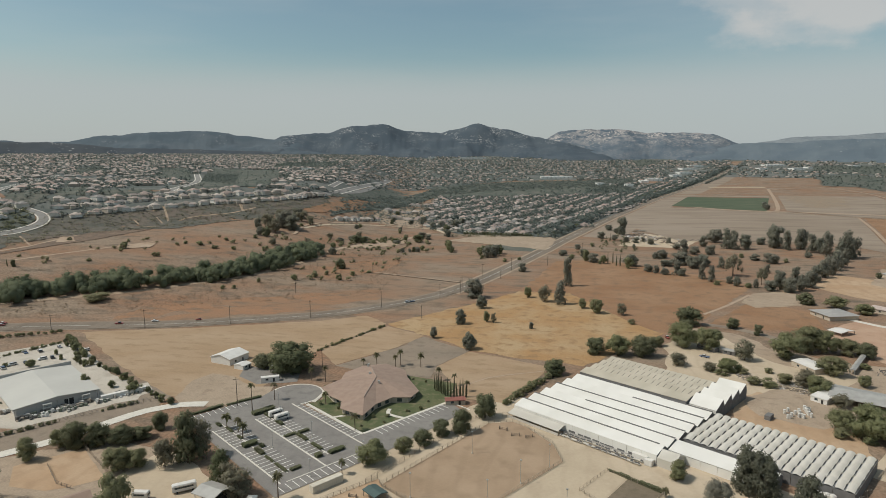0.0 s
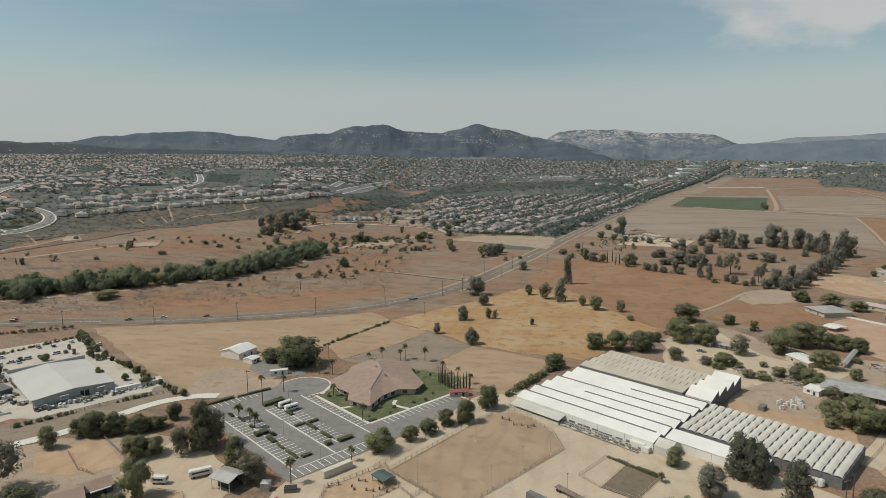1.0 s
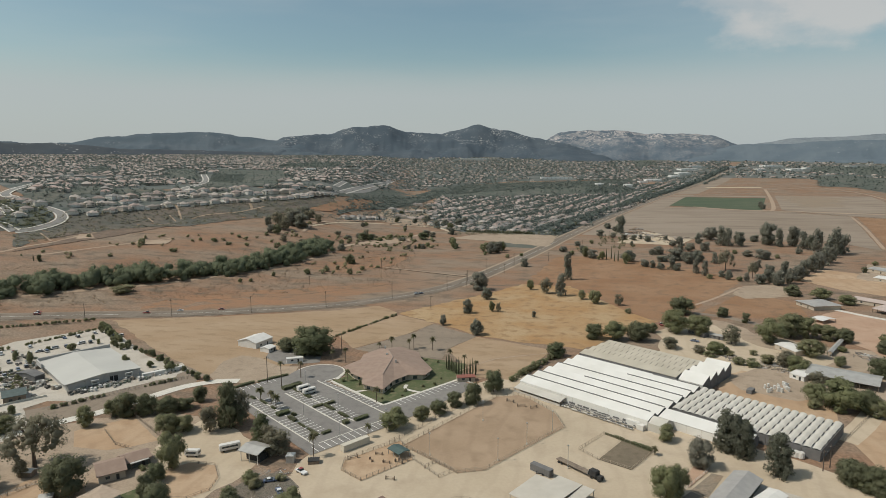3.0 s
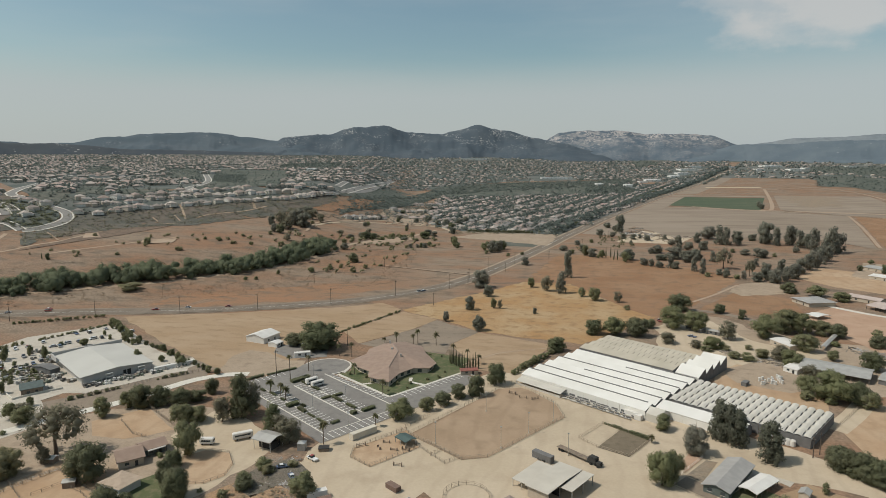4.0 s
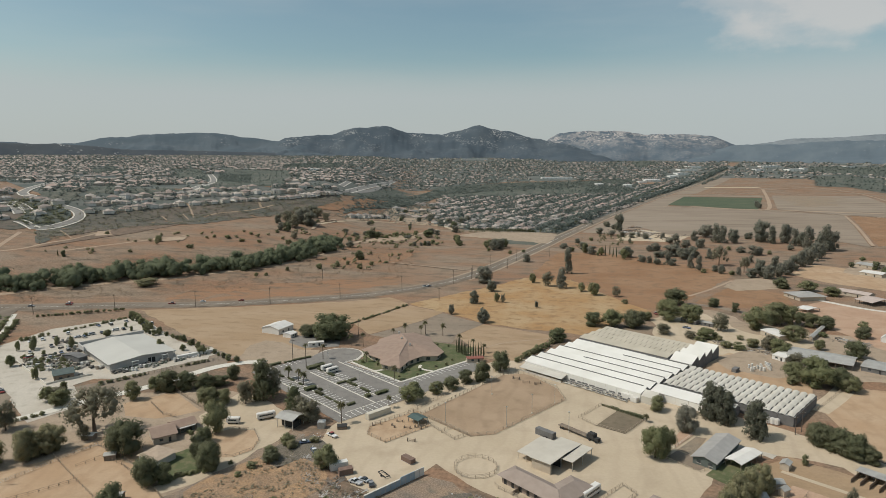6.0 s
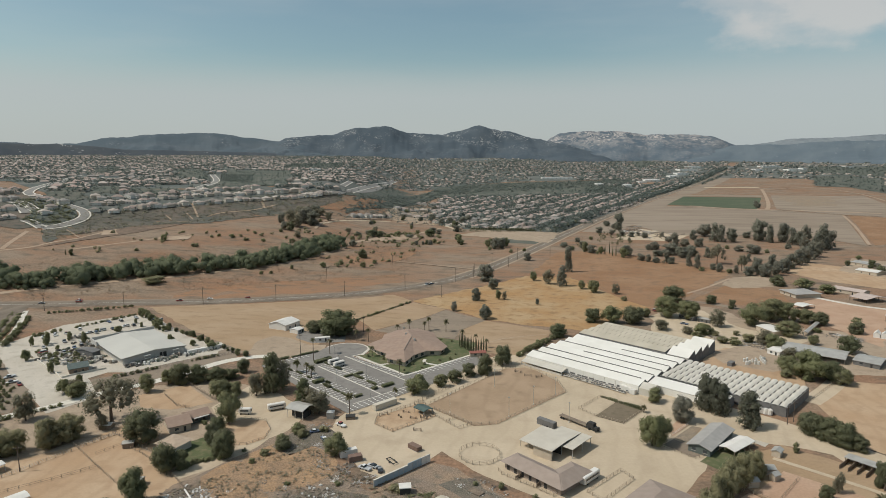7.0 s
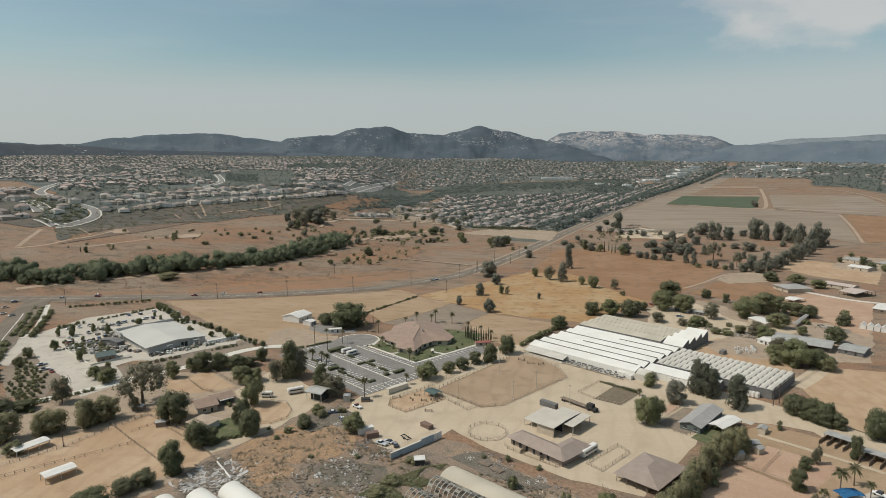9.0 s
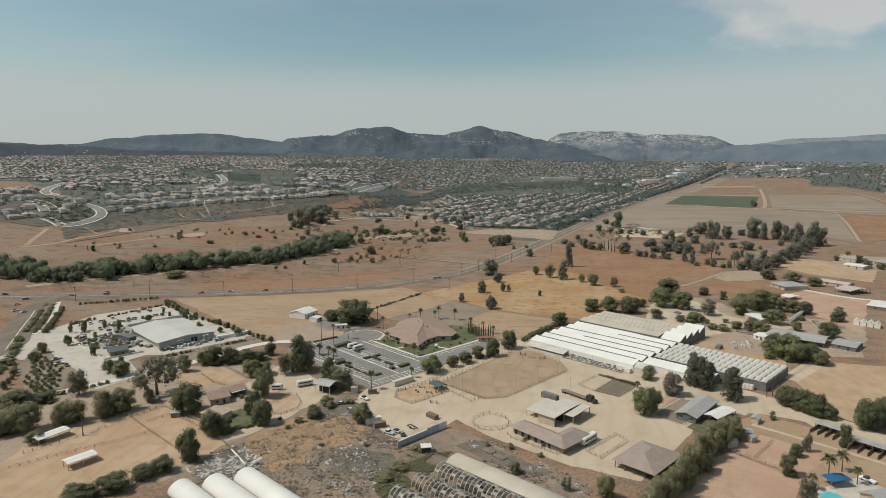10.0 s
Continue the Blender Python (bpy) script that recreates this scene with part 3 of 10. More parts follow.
sheet("yard", [(-344.8, 281.8), (-316.7, 317.6), (-294.1, 311.6), (-243.2, 274.3), (-211.0, 260.2), (-204.1, 246.4), (-240.7, 212.8), (-247.1, 194.0), (-330.0, 180.0), (-345.0, 215.0)], CONCRETE, 0.06, "pale concrete yard round a warehouse", category="yard")


# ---- hills ----
def hills(name, label, stations, depth, material, rough, seed):
    """A range of hills: stations of (bearing in degrees from north, distance, crest height, foot height)."""
    rnd = random.Random(seed)
    b0, b1 = stations[0][0], stations[-1][0]
    n, m = int((b1 - b0) * 14), 26
    bm = bmesh.new()
    grid = []
    for i in range(n + 1):
        b = b0 + (b1 - b0) * i / n
        for (ba, da, ca, fa), (bb, db, cb, fb) in zip(stations, stations[1:]):
            if ba <= b <= bb + 1e-6:
                t = (b - ba) / (bb - ba)
                t = t * t * (3 - 2 * t) * 0.6 + t * 0.4
                d, c, f = da + (db - da) * t, ca + (cb - ca) * t, fa + (fb - fa) * t
                break
        row = []
        for j in range(m + 1):
            s = j / m
            if s <= 0.75:
                h = (s / 0.75) ** 1.25
            else:
                h = 1 - ((s - 0.75) / 0.25) ** 1.5 * 0.6
            r = d - depth * 0.75 + depth * s
            x, y = r * math.sin(radians(b)), r * math.cos(radians(b))
            ridge = noise.fractal(Vector((x / 420, y / 420, seed)), 1.0, 2.1, 3)
            fine = noise.fractal(Vector((x / 70, y / 70, seed + 5)), 1.0, 2.0, 4)
            z = f - 70 * (1 - min(1, s * 9)) + (c - f) * h + (ridge * rough + fine * rough * 0.16) * (c - f) * min(1, s * 4) * (0.35 + 0.65 * (1 - h))
            z += noise.fractal(Vector((x / 38, y / 38, seed + 9)), 1.0, 2.0, 3) * 2.6 * h
            row.append(bm.verts.new((x, y, z)))
        grid.append(row)
    for a, b in zip(grid, grid[1:]):
        for j in range(m):
            bm.faces.new((a[j], a[j + 1], b[j + 1], b[j]))
    bmesh.ops.recalc_face_normals(bm, faces=bm.faces)
    if sum(f.normal.z for f in bm.faces) < 0:
        bmesh.ops.reverse_faces(bm, faces=bm.faces)
    for f in bm.faces:
        f.smooth = True
    return tagged(part(name, bm, material), label, "hills", kind="structure")


# Each range takes a colour tinted with haze to suit its distance.
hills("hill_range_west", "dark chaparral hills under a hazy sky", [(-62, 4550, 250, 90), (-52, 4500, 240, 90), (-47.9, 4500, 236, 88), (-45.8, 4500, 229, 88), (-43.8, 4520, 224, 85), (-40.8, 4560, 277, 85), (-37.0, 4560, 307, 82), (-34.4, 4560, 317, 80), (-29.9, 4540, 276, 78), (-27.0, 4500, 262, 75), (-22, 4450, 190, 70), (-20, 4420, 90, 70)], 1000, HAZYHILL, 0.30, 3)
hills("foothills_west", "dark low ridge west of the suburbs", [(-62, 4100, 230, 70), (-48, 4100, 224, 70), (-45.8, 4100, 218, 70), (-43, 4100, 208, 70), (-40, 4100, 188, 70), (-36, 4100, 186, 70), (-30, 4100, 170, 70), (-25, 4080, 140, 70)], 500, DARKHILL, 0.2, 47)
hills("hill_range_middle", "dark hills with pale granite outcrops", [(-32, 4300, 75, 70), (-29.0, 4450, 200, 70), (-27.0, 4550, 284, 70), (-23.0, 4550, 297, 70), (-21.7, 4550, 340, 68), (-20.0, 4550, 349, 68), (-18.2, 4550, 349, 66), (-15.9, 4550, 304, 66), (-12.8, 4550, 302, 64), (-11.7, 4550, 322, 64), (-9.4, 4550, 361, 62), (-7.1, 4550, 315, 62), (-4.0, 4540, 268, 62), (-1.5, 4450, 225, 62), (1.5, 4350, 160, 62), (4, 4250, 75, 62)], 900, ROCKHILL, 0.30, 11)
hills("hill_range_east", "pale boulder-strewn hills with haze in their colour", [(-5, 4760, 160, 62), (-2.0, 4760, 293, 62), (0.9, 4760, 319, 62), (3.6, 4760, 327, 62), (5.7, 4760, 300, 62), (8.9, 4760, 290, 62), (10.7, 4750, 266, 62), (12.9, 4700, 196, 62), (15, 4650, 90, 62)], 1000, PALEHILL, 0.28, 23)
hills("hill_range_far", "faint distant ridge with haze in its colour", [(10, 4880, 150, 60), (12.9, 4890, 190, 60), (14.5, 4890, 212, 60), (16.6, 4890, 238, 60), (19.6, 4890, 244, 60), (22.7, 4890, 262, 60), (28, 4890, 275, 60), (40, 4890, 260, 60)], 500, FARHILL, 0.12, 31)
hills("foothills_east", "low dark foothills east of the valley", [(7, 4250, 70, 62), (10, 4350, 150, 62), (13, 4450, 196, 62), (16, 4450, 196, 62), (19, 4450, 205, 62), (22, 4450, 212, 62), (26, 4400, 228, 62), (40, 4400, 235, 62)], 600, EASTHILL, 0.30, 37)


# ---- trees ----
def trunk_mesh(h, r, spread, seed, forks=5):
    rnd = random.Random(seed)
    bm = bmesh.new()
    top = Vector((rnd.uniform(-0.06, 0.06), rnd.uniform(-0.06, 0.06), h * 0.55))
    rod(bm, (0, 0, -0.02), top * 0.45, r * 1.25, r * 0.85, 7)
    rod(bm, top * 0.43, top, r * 0.85, r * 0.55, 7)
    for i in range(forks):
        a = 2 * math.pi * (i + rnd.random() * 0.6) / forks
        s = top * rnd.uniform(0.5, 0.95)
        e = Vector((math.cos(a) * spread * rnd.uniform(0.45, 0.75), math.sin(a) * spread * rnd.uniform(0.45, 0.75), h * rnd.uniform(0.62, 0.86)))
        mid = s.lerp(e, 0.5) + Vector((0, 0, h * 0.04))
        rod(bm, s, mid, r * 0.42, r * 0.28, 5)
        rod(bm, mid, e, r * 0.28, r * 0.10, 5)
    return mesh_of("trunk", bm, BARK)


def blob(c, r, rnd):
    """A small uneven ball of foliage: corners, faces and normals."""
    g = 0.5 * (1 + math.sqrt(5))
    raw = [(-1, g, 0), (1, g, 0), (-1, -g, 0), (1, -g, 0), (0, -1, g), (0, 1, g), (0, -1, -g), (0, 1, -g), (g, 0, -1), (g, 0, 1), (-g, 0, -1), (-g, 0, 1)]
    ns = [Vector(p).normalized() for p in raw]
    vs = [c + n * r * rnd.uniform(0.8, 1.15) for n in ns]
    fs = ((0, 11, 5), (0, 5, 1), (0, 1, 7), (0, 7, 10), (0, 10, 11), (1, 5, 9), (5, 11, 4), (11, 10, 2), (10, 7, 6), (7, 1, 8), (3, 9, 4), (3, 4, 2), (3, 2, 6), (3, 6, 8), (3, 8, 9), (4, 9, 5), (2, 4, 11), (6, 2, 10), (8, 6, 7), (9, 8, 1))
    return vs, fs, ns


def round_off(me, ns):
    """Lets the sprays of one lump share its rounded shading."""
    me.polygons.foreach_set("use_smooth", [True] * len(me.polygons))
    me.normals_split_custom_set_from_vertices(ns)


def crown_mesh(name, material, seed, lumps, leaves, base, size, shape="round", gaps=0.0):
    """A unit crown (1 high, 1 across): leaf sprays on the surface of uneven lumps, with gaps between."""
    rnd = random.Random(seed)
    vs, fs, ns = [], [], []
    cl = []
    for i in range(lumps):
        if shape == "round":
            a, q = rnd.uniform(0, 2 * math.pi), math.sqrt(rnd.random())
            zz = rnd.uniform(base + 0.08, 0.86)
            w = 0.40 * math.sin(math.pi * clamp01((zz - base + 0.10) / (1.12 - base))) ** 0.6
            c = Vector((math.cos(a) * q * w, math.sin(a) * q * w, zz))
            rr = rnd.uniform(0.13, 0.22)
        elif shape == "tall":
            a, q = rnd.uniform(0, 2 * math.pi), math.sqrt(rnd.random())
            zz = base + (0.93 - base) * (i + rnd.random()) / lumps
            w = 0.34 * (1.1 - zz) ** 0.45
            c = Vector((math.cos(a) * q * w, math.sin(a) * q * w, zz))
            rr = rnd.uniform(0.11, 0.19)
        elif shape == "flat":
            a, q = rnd.uniform(0, 2 * math.pi), math.sqrt(rnd.random())
            c = Vector((math.cos(a) * q * 0.42, math.sin(a) * q * 0.42, rnd.uniform(0.5, 0.9) - 0.25 * q))
            rr = rnd.uniform(0.10, 0.18)
        else:
            zz = base + (0.97 - base) * (i + 0.5) / lumps
            w = 0.30 * math.sin(math.pi * clamp01((zz + 0.05) / 1.05)) ** 0.5 * (1.15 - zz)
            a = rnd.uniform(0, 6.3)
            c = Vector((math.cos(a) * w * 0.3, math.sin(a) * w * 0.3, zz))
            rr = max(0.05, w)
        cl.append((c, rr))
    for c, rr in cl:
        bv, bf, bn = blob(c, rr * (0.42 if gaps else 0.58), rnd)
        k = len(vs)
        vs += bv
        fs += [tuple(k + q for q in f) for f in bf]
        ns += [tuple((n + Vector((c.x, c.y, c.z - 0.35)) * 0.9).normalized()) for n in bn]
        for _ in range(leaves):
            d = Vector((rnd.gauss(0, 1), rnd.gauss(0, 1), rnd.gauss(0.25, 1))).normalized()
            p = c + Vector((d.x, d.y, d.z * 0.85)) * rr * rnd.uniform(0.74, 1.14)
            if gaps and noise.noise(p * 6 + Vector((seed, 0, 0))) < gaps - 0.5:
                continue
            t = d.orthogonal().normalized()
            t = (Matrix.Rotation(rnd.uniform(0, 6.3), 3, d) @ t)
            n = (d + Vector((rnd.gauss(0, 0.45), rnd.gauss(0, 0.45), rnd.gauss(0.2, 0.45)))).normalized()
            t = (t - n * t.dot(n)).normalized()
            b = n.cross(t)
            s = size * rnd.uniform(0.6, 1.3)
            k = len(vs)
            ns += [tuple((d + n * 0.25 + Vector((p.x, p.y, p.z - 0.35)) * 0.9).normalized())] * 3
            vs += [p - t * s - b * s * 0.45, p + t * s - b * s * 0.35, p + b * s * 0.95]
            fs.append((k, k + 1, k + 2))
    me = bpy.data.meshes.new(name)
    me.from_pydata([tuple(v) for v in vs], [], fs)
    me.materials.append(material)
    round_off(me, ns)
    return me


# leaf colour, crown seeds, lumps, leaves, base, leaf size, shape, gaps; trunk seeds, girth, reach, forks
CROWNS = {
    "round": (LEAF, (1, 2, 3, 4), 38, 150, 0.06, 0.026, "round", 0.0, (1, 2), 0.030, 0.42, 5),
    "dark": (LEAF_DARK, (5, 6, 7), 40, 150, 0.02, 0.026, "round", 0.0, (3, 4), 0.032, 0.42, 5),
    "grey": (LEAF_GREY, (8, 9, 10), 36, 140, 0.08, 0.025, "round", 0.34, (5, 6), 0.026, 0.45, 7),
    "tall": (LEAF_DARK, (11, 12, 13), 44, 130, 0.05, 0.025, "tall", 0.30, (7, 8), 0.026, 0.30, 7),
    "open": (LEAF_GREY, (14, 15), 52, 100, 0.30, 0.017, "flat", 0.40, (9, 10), 0.030, 0.46, 9),
    "olive": (LEAF_OLIVE, (31, 32, 33), 38, 140, 0.02, 0.027, "round", 0.0, (15, 16), 0.030, 0.42, 5),
    "gum": (LEAF_BLACK, (41, 42), 46, 140, 0.06, 0.025, "tall", 0.26, (17, 18), 0.030, 0.34, 8),
    "dusky": (LEAF_LOT, (51, 52, 53), 40, 150, 0.02, 0.026, "round", 0.0, (19, 20), 0.030, 0.42, 6),
    "hazy": (LEAF_LOT, (54, 55, 56), 44, 130, 0.05, 0.025, "tall", 0.28, (21, 22), 0.026, 0.40, 8),
    "bush": (LEAF, (16, 17, 18), 18, 56, 0.02, 0.046, "round", 0.0, (11, 12), 0.03, 0.4, 5),
    "cypress": (LEAF_DARK, (19, 20), 16, 60, 0.03, 0.040, "column", 0.0, (13, 14), 0.02, 0.05, 3),
}


def kind_meshes(material, seeds, lumps, leaves, base, size, shape, gaps, trunks, girth, reach, forks):
    """Crowns for trees close by, lighter crowns for trees far off, and trunks."""
    tall = {"column": 0.5}.get(shape, 0.7 if lumps < 20 else 1)
    near = [crown_mesh("crown", material, q, lumps, leaves, base, size, shape, gaps) for q in seeds]
    far = [crown_mesh("crown", material, q, lumps, max(30, leaves // 3), base, size * 1.55, shape, gaps) for q in seeds]
    return near, [trunk_mesh(tall, girth, reach, q, forks) for q in trunks], far


TREE_KINDS = {k: kind_meshes(*v) for k, v in CROWNS.items()}
TREE_WORDS = {
    "round": ("green broadleaf tree with a full rounded crown", "tree"),
    "dark": ("dense dark green tree with a low crown", "tree"),
    "grey": ("sparse grey-olive tree on dry ground", "tree"),
    "tall": ("tall dark eucalyptus tree with ragged crown", "tree"),
    "open": ("broad half-bare tree with open grey crown", "tree"),
    "olive": ("dusty olive-green tree in a dense row", "tree"),
    "gum": ("dark grey-green tall gum tree by the greenhouses", "tree"),
    "dusky": ("dusky grey-green tree with a low full crown", "tree"),
    "hazy": ("tall thin dusky gum tree with a ragged crown", "tree"),
    "bush": ("low green bush on dry ground", "bush"),
    "cypress": ("slim dark columnar cypress", "tree"),
}
_count = [0]


def tree(kind, x, y, h, w, label="", group=""):
    _count[0] += 1
    i = _count[0]
    crowns, trunks, light = TREE_KINDS[kind]
    if y > 400 or h < 3:
        crowns = light
    words, cat = TREE_WORDS[kind]
    ob = thing("bush" if kind == "bush" else "tree", label or words, cat, pose(x, y, terrain(x, y), 0, 0, (i * 77) % 360), group)
    sx, sz = w / 1.15, h * 0.96
    share("trunk", trunks[i % len(trunks)], ob).scale = (max(sx, h * 0.5), max(sx, h * 0.5), sz)
    share("crown", crowns[i % len(crowns)], ob).scale = (sx, sx * (0.9 + 0.2 * ((i * 37) % 10) / 10), sz)
    return ob


for kind, x, y, h, w in (
    # by the road corner
    ("dusky", -84.0, 490.8, 16.8, 18.0), ("dusky", -71.8, 455.8, 10.9, 10.3), ("hazy", -14.3, 480.4, 18.9, 14.3), ("hazy", -10.7, 550.7, 27.2, 12.9), ("grey", -26.5, 487.3, 14.3, 13.6), ("round", -40.9, 499.1, 9.6, 8.0),
    ("round", 2.9, 470.3, 8.1, 7.4), ("round", 12.6, 457.4, 11.5, 11.7), ("grey", 29.9, 454.7, 9.6, 8.9), ("dusky", -79.1, 408.6, 11.3, 9.4), ("dusky", -63.0, 354.2, 11.2, 9.8), ("round", -62.3, 417.4, 8.4, 5.6),
    ("grey", -57.4, 416.5, 7.9, 5.6), ("dusky", -89.3, 372.7, 8.1, 5.6), ("dusky", -30.7, 405.7, 5.1, 3.7), ("bush", 35.2, 431.1, 4.3, 5.9), ("round", 49.3, 652.2, 13.1, 11.1), ("cypress", 37.5, 665.7, 11.5, 3.2),
):
    tree(kind, x, y, h, w)
for kind, x, y, h, w in (
    # by the road corner
    ("cypress", 41.2, 666.4, 12.1, 3.2), ("dusky", -102.9, 696.7, 15.2, 16.5), ("dusky", -96.1, 707.5, 14.0, 13.9), ("round", -113.2, 709.3, 11.3, 12.6), ("round", -157.4, 737.2, 13.3, 13.2), ("grey", -284.9, 768.9, 14.2, 11.8),
    ("dusky", 58.7, 933.2, 28.6, 17.3), ("round", 24.9, 675.7, 10.4, 9.0), ("round", 6.2, 689.3, 13.3, 9.2), ("dusky", -56.0, 614.0, 9.8, 10.9),
):
    tree(kind, x, y, h, w)
for kind, x, y, h, w in (
    # behind and beside the greenhouses
    ("dark", 10.1, 360.5, 10.5, 14.7), ("round", 22.4, 360.3, 12.7, 17.5), ("dark", 36.5, 361.8, 13.0, 16.7), ("round", 46.2, 383.1, 6.6, 9.9), ("dark", -11.8, 320.4, 8.6, 13.4), ("dark", 72.8, 436.7, 13.3, 19.4),
    ("round", 62.1, 386.3, 15.1, 20.8), ("round", 75.6, 381.9, 14.1, 19.4), ("dark", 99.6, 433.2, 7.6, 9.9), ("dark", 111.7, 419.0, 7.7, 7.2), ("grey", 91.1, 365.1, 12.4, 13.5), ("grey", 53.7, 348.9, 7.9, 13.9),
    ("round", 78.2, 344.3, 7.7, 14.2), ("round", 114.4, 373.6, 15.4, 20.7), ("round", 129.8, 387.2, 15.8, 22.0), ("round", 140.0, 387.9, 13.8, 16.8), ("round", 150.9, 386.1, 10.4, 15.2), ("dark", 158.0, 382.3, 9.5, 12.8),
):
    tree(kind, x, y, h, w)
for kind, x, y, h, w in (
    # behind and beside the greenhouses
    ("round", 128.4, 347.7, 10.6, 15.9), ("grey", 111.7, 329.4, 8.6, 8.3), ("round", 112.9, 318.7, 9.6, 13.0), ("round", 138.1, 332.7, 6.5, 8.2), ("dark", 172.4, 363.4, 8.0, 10.8), ("dark", 151.7, 319.1, 10.9, 13.9),
    ("round", 115.0, 268.8, 15.4, 20.6), ("round", 107.5, 276.0, 10.2, 12.5), ("dark", 124.4, 268.7, 10.7, 14.7), ("round", 127.9, 262.6, 8.3, 10.2), ("dark", 170.3, 516.1, 9.6, 14.2), ("round", 187.1, 506.1, 9.8, 18.4),
    ("round", 199.8, 489.9, 8.1, 15.1), ("gum", 57.9, 217.7, 16.5, 17.0), ("gum", 70.5, 201.3, 16.0, 14.5), ("gum", 61.5, 213.5, 14.0, 13.5), ("gum", 66.0, 228.2, 9.0, 9.0), ("dusky", 45.1, 201.8, 11.6, 10.5),
):
    tree(kind, x, y, h, w)
for kind, x, y, h, w in (
    # behind and beside the greenhouses
    ("round", 29.6, 175.8, 13.9, 12.3), ("round", 34.0, 180.0, 11.5, 8.1), ("round", 35.8, 221.3, 7.2, 8.1), ("dark", 93.3, 199.2, 9.6, 11.6), ("dark", 98.0, 195.1, 10.3, 11.3), ("dark", 102.0, 190.4, 10.5, 11.0),
    ("olive", 32.3, 108.7, 11.9, 8.2), ("olive", 38.6, 121.1, 12.0, 8.2), ("olive", 45.5, 134.0, 12.2, 8.2), ("olive", 53.1, 147.4, 11.8, 8.7), ("olive", 62.3, 158.1, 10.8, 8.5), ("olive", 24.9, 97.1, 10.4, 8.2),
    ("dark", 73.9, 131.7, 8.4, 7.1), ("dark", 81.1, 147.7, 5.4, 5.5), ("grey", 86.4, 152.5, 7.7, 4.7), ("dark", 101.8, 159.5, 10.1, 6.1), ("bush", 82.2, 180.9, 4.5, 3.4), ("dark", 117.4, 179.1, 13.6, 13.0),
):
    tree(kind, x, y, h, w)
for kind, x, y, h, w in (
    # behind and beside the greenhouses
    ("dark", 126.0, 183.7, 13.5, 11.7), ("grey", 74.5, 114.2, 8.8, 7.3), ("olive", 35.3, 114.4, 12.1, 8.8), ("olive", 41.9, 126.6, 12.3, 8.8), ("olive", 49.1, 140.1, 12.0, 9.3), ("olive", 57.5, 152.2, 11.6, 9.2),
    ("olive", 28.4, 102.8, 11.0, 8.7), ("olive", 21.9, 91.8, 10.2, 8.3), ("bush", 45.7, 129.9, 6.9, 8.1), ("bush", 37.9, 116.4, 7.4, 8.4), ("round", 10.9, 103.5, 8.7, 7.8), ("bush", -19.2, 113.0, 4.7, 3.6),
    ("bush", -1.9, 105.8, 5.3, 4.2),
):
    tree(kind, x, y, h, w)
for kind, x, y, h, w in (
    # round the hall, the lane and the ranch houses
    ("dark", -149.9, 297.1, 17.5, 29.6), ("dark", -167.4, 300.1, 8.5, 13.5),  ("round", -73.9, 210.4, 9.4, 13.5), ("round", -64.9, 220.6, 6.6, 8.4),
    ("dark", -59.2, 228.5, 6.8, 9.6), ("dark", -53.9, 238.2, 7.4, 9.2), ("dark", -46.4, 242.7, 11.2, 9.4), ("dark", -39.0, 259.1, 11.8, 11.6), ("tall", -142.4, 196.7, 20.5, 16.5), ("grey", -140.5, 202.3, 16.0, 12.0),
    ("grey", -148.5, 191.7, 12.5, 11.5), ("tall", -121.1, 184.4, 13.7, 12.0), ("grey", -110.5, 178.2, 10.8, 13.0), ("grey", -115.2, 181.3, 11.1, 10.8), ("dark", -194.0, 197.8, 11.5, 12.6), ("dark", -187.2, 202.0, 10.0, 11.7),
):
    tree(kind, x, y, h, w)
for kind, x, y, h, w in (
    # round the hall, the lane and the ranch houses
    ("dark", -178.9, 205.1, 7.8, 12.8), ("dark", -173.0, 210.6, 5.6, 10.8), ("round", -199.7, 196.7, 8.2, 8.9), ("round", -203.1, 185.4, 9.5, 9.1), ("round", -164.1, 186.0, 9.8, 12.3), ("round", -159.5, 189.4, 7.8, 10.9),
    ("round", -144.3, 161.1, 14.8, 11.5), ("dark", -171.9, 219.8, 8.1, 8.3), ("dark", -139.5, 141.7, 9.4, 7.3), ("dark", -128.4, 132.5, 11.0, 8.8), ("open", -193.6, 150.7, 23.6, 26.1), ("round", -231.1, 172.1, 7.8, 11.4),
    ("dark", -167.8, 137.4, 14.7, 15.9), ("grey", -192.1, 143.5, 7.7, 6.4), ("round", -88.0, 143.3, 9.1, 10.8), ("olive", -224.7, 107.0, 12.4, 16.5), ("olive", -230.1, 101.5, 8.5, 13.9), ("olive", -212.4, 115.2, 11.1, 11.1),
):
    tree(kind, x, y, h, w)
for kind, x, y, h, w in (
    # round the hall, the lane and the ranch houses
    ("olive", -200.3, 124.9, 12.9, 12.3), ("olive", -198.5, 134.7, 11.5, 11.7), ("dark", -140.0, 98.3, 12.7, 10.1), ("dark", -143.7, 118.4, 11.6, 10.6),
    ("dark", -139.2, 121.5, 7.8, 7.9), ("dark", -130.6, 134.5, 11.1, 10.1), ("dark", -143.7, 151.9, 7.1, 8.3), ("dark", -152.5, 74.1, 6.2, 13.5), ("dark", -159.1, 66.6, 5.6, 13.5), ("dark", -147.8, 83.5, 5.4, 10.2),
    ("dark", -143.8, 88.9, 6.0, 10.5), ("grey", -232.2, 145.0, 13.5, 11.9), ("dark", -249.5, 127.5, 8.1, 15.5), ("dark", -242.5, 134.3, 5.0, 13.2), ("grey", -236.7, 176.4, 7.5, 9.0), ("olive", -227.9, 104.7, 10.6, 14.1),
):
    tree(kind, x, y, h, w)
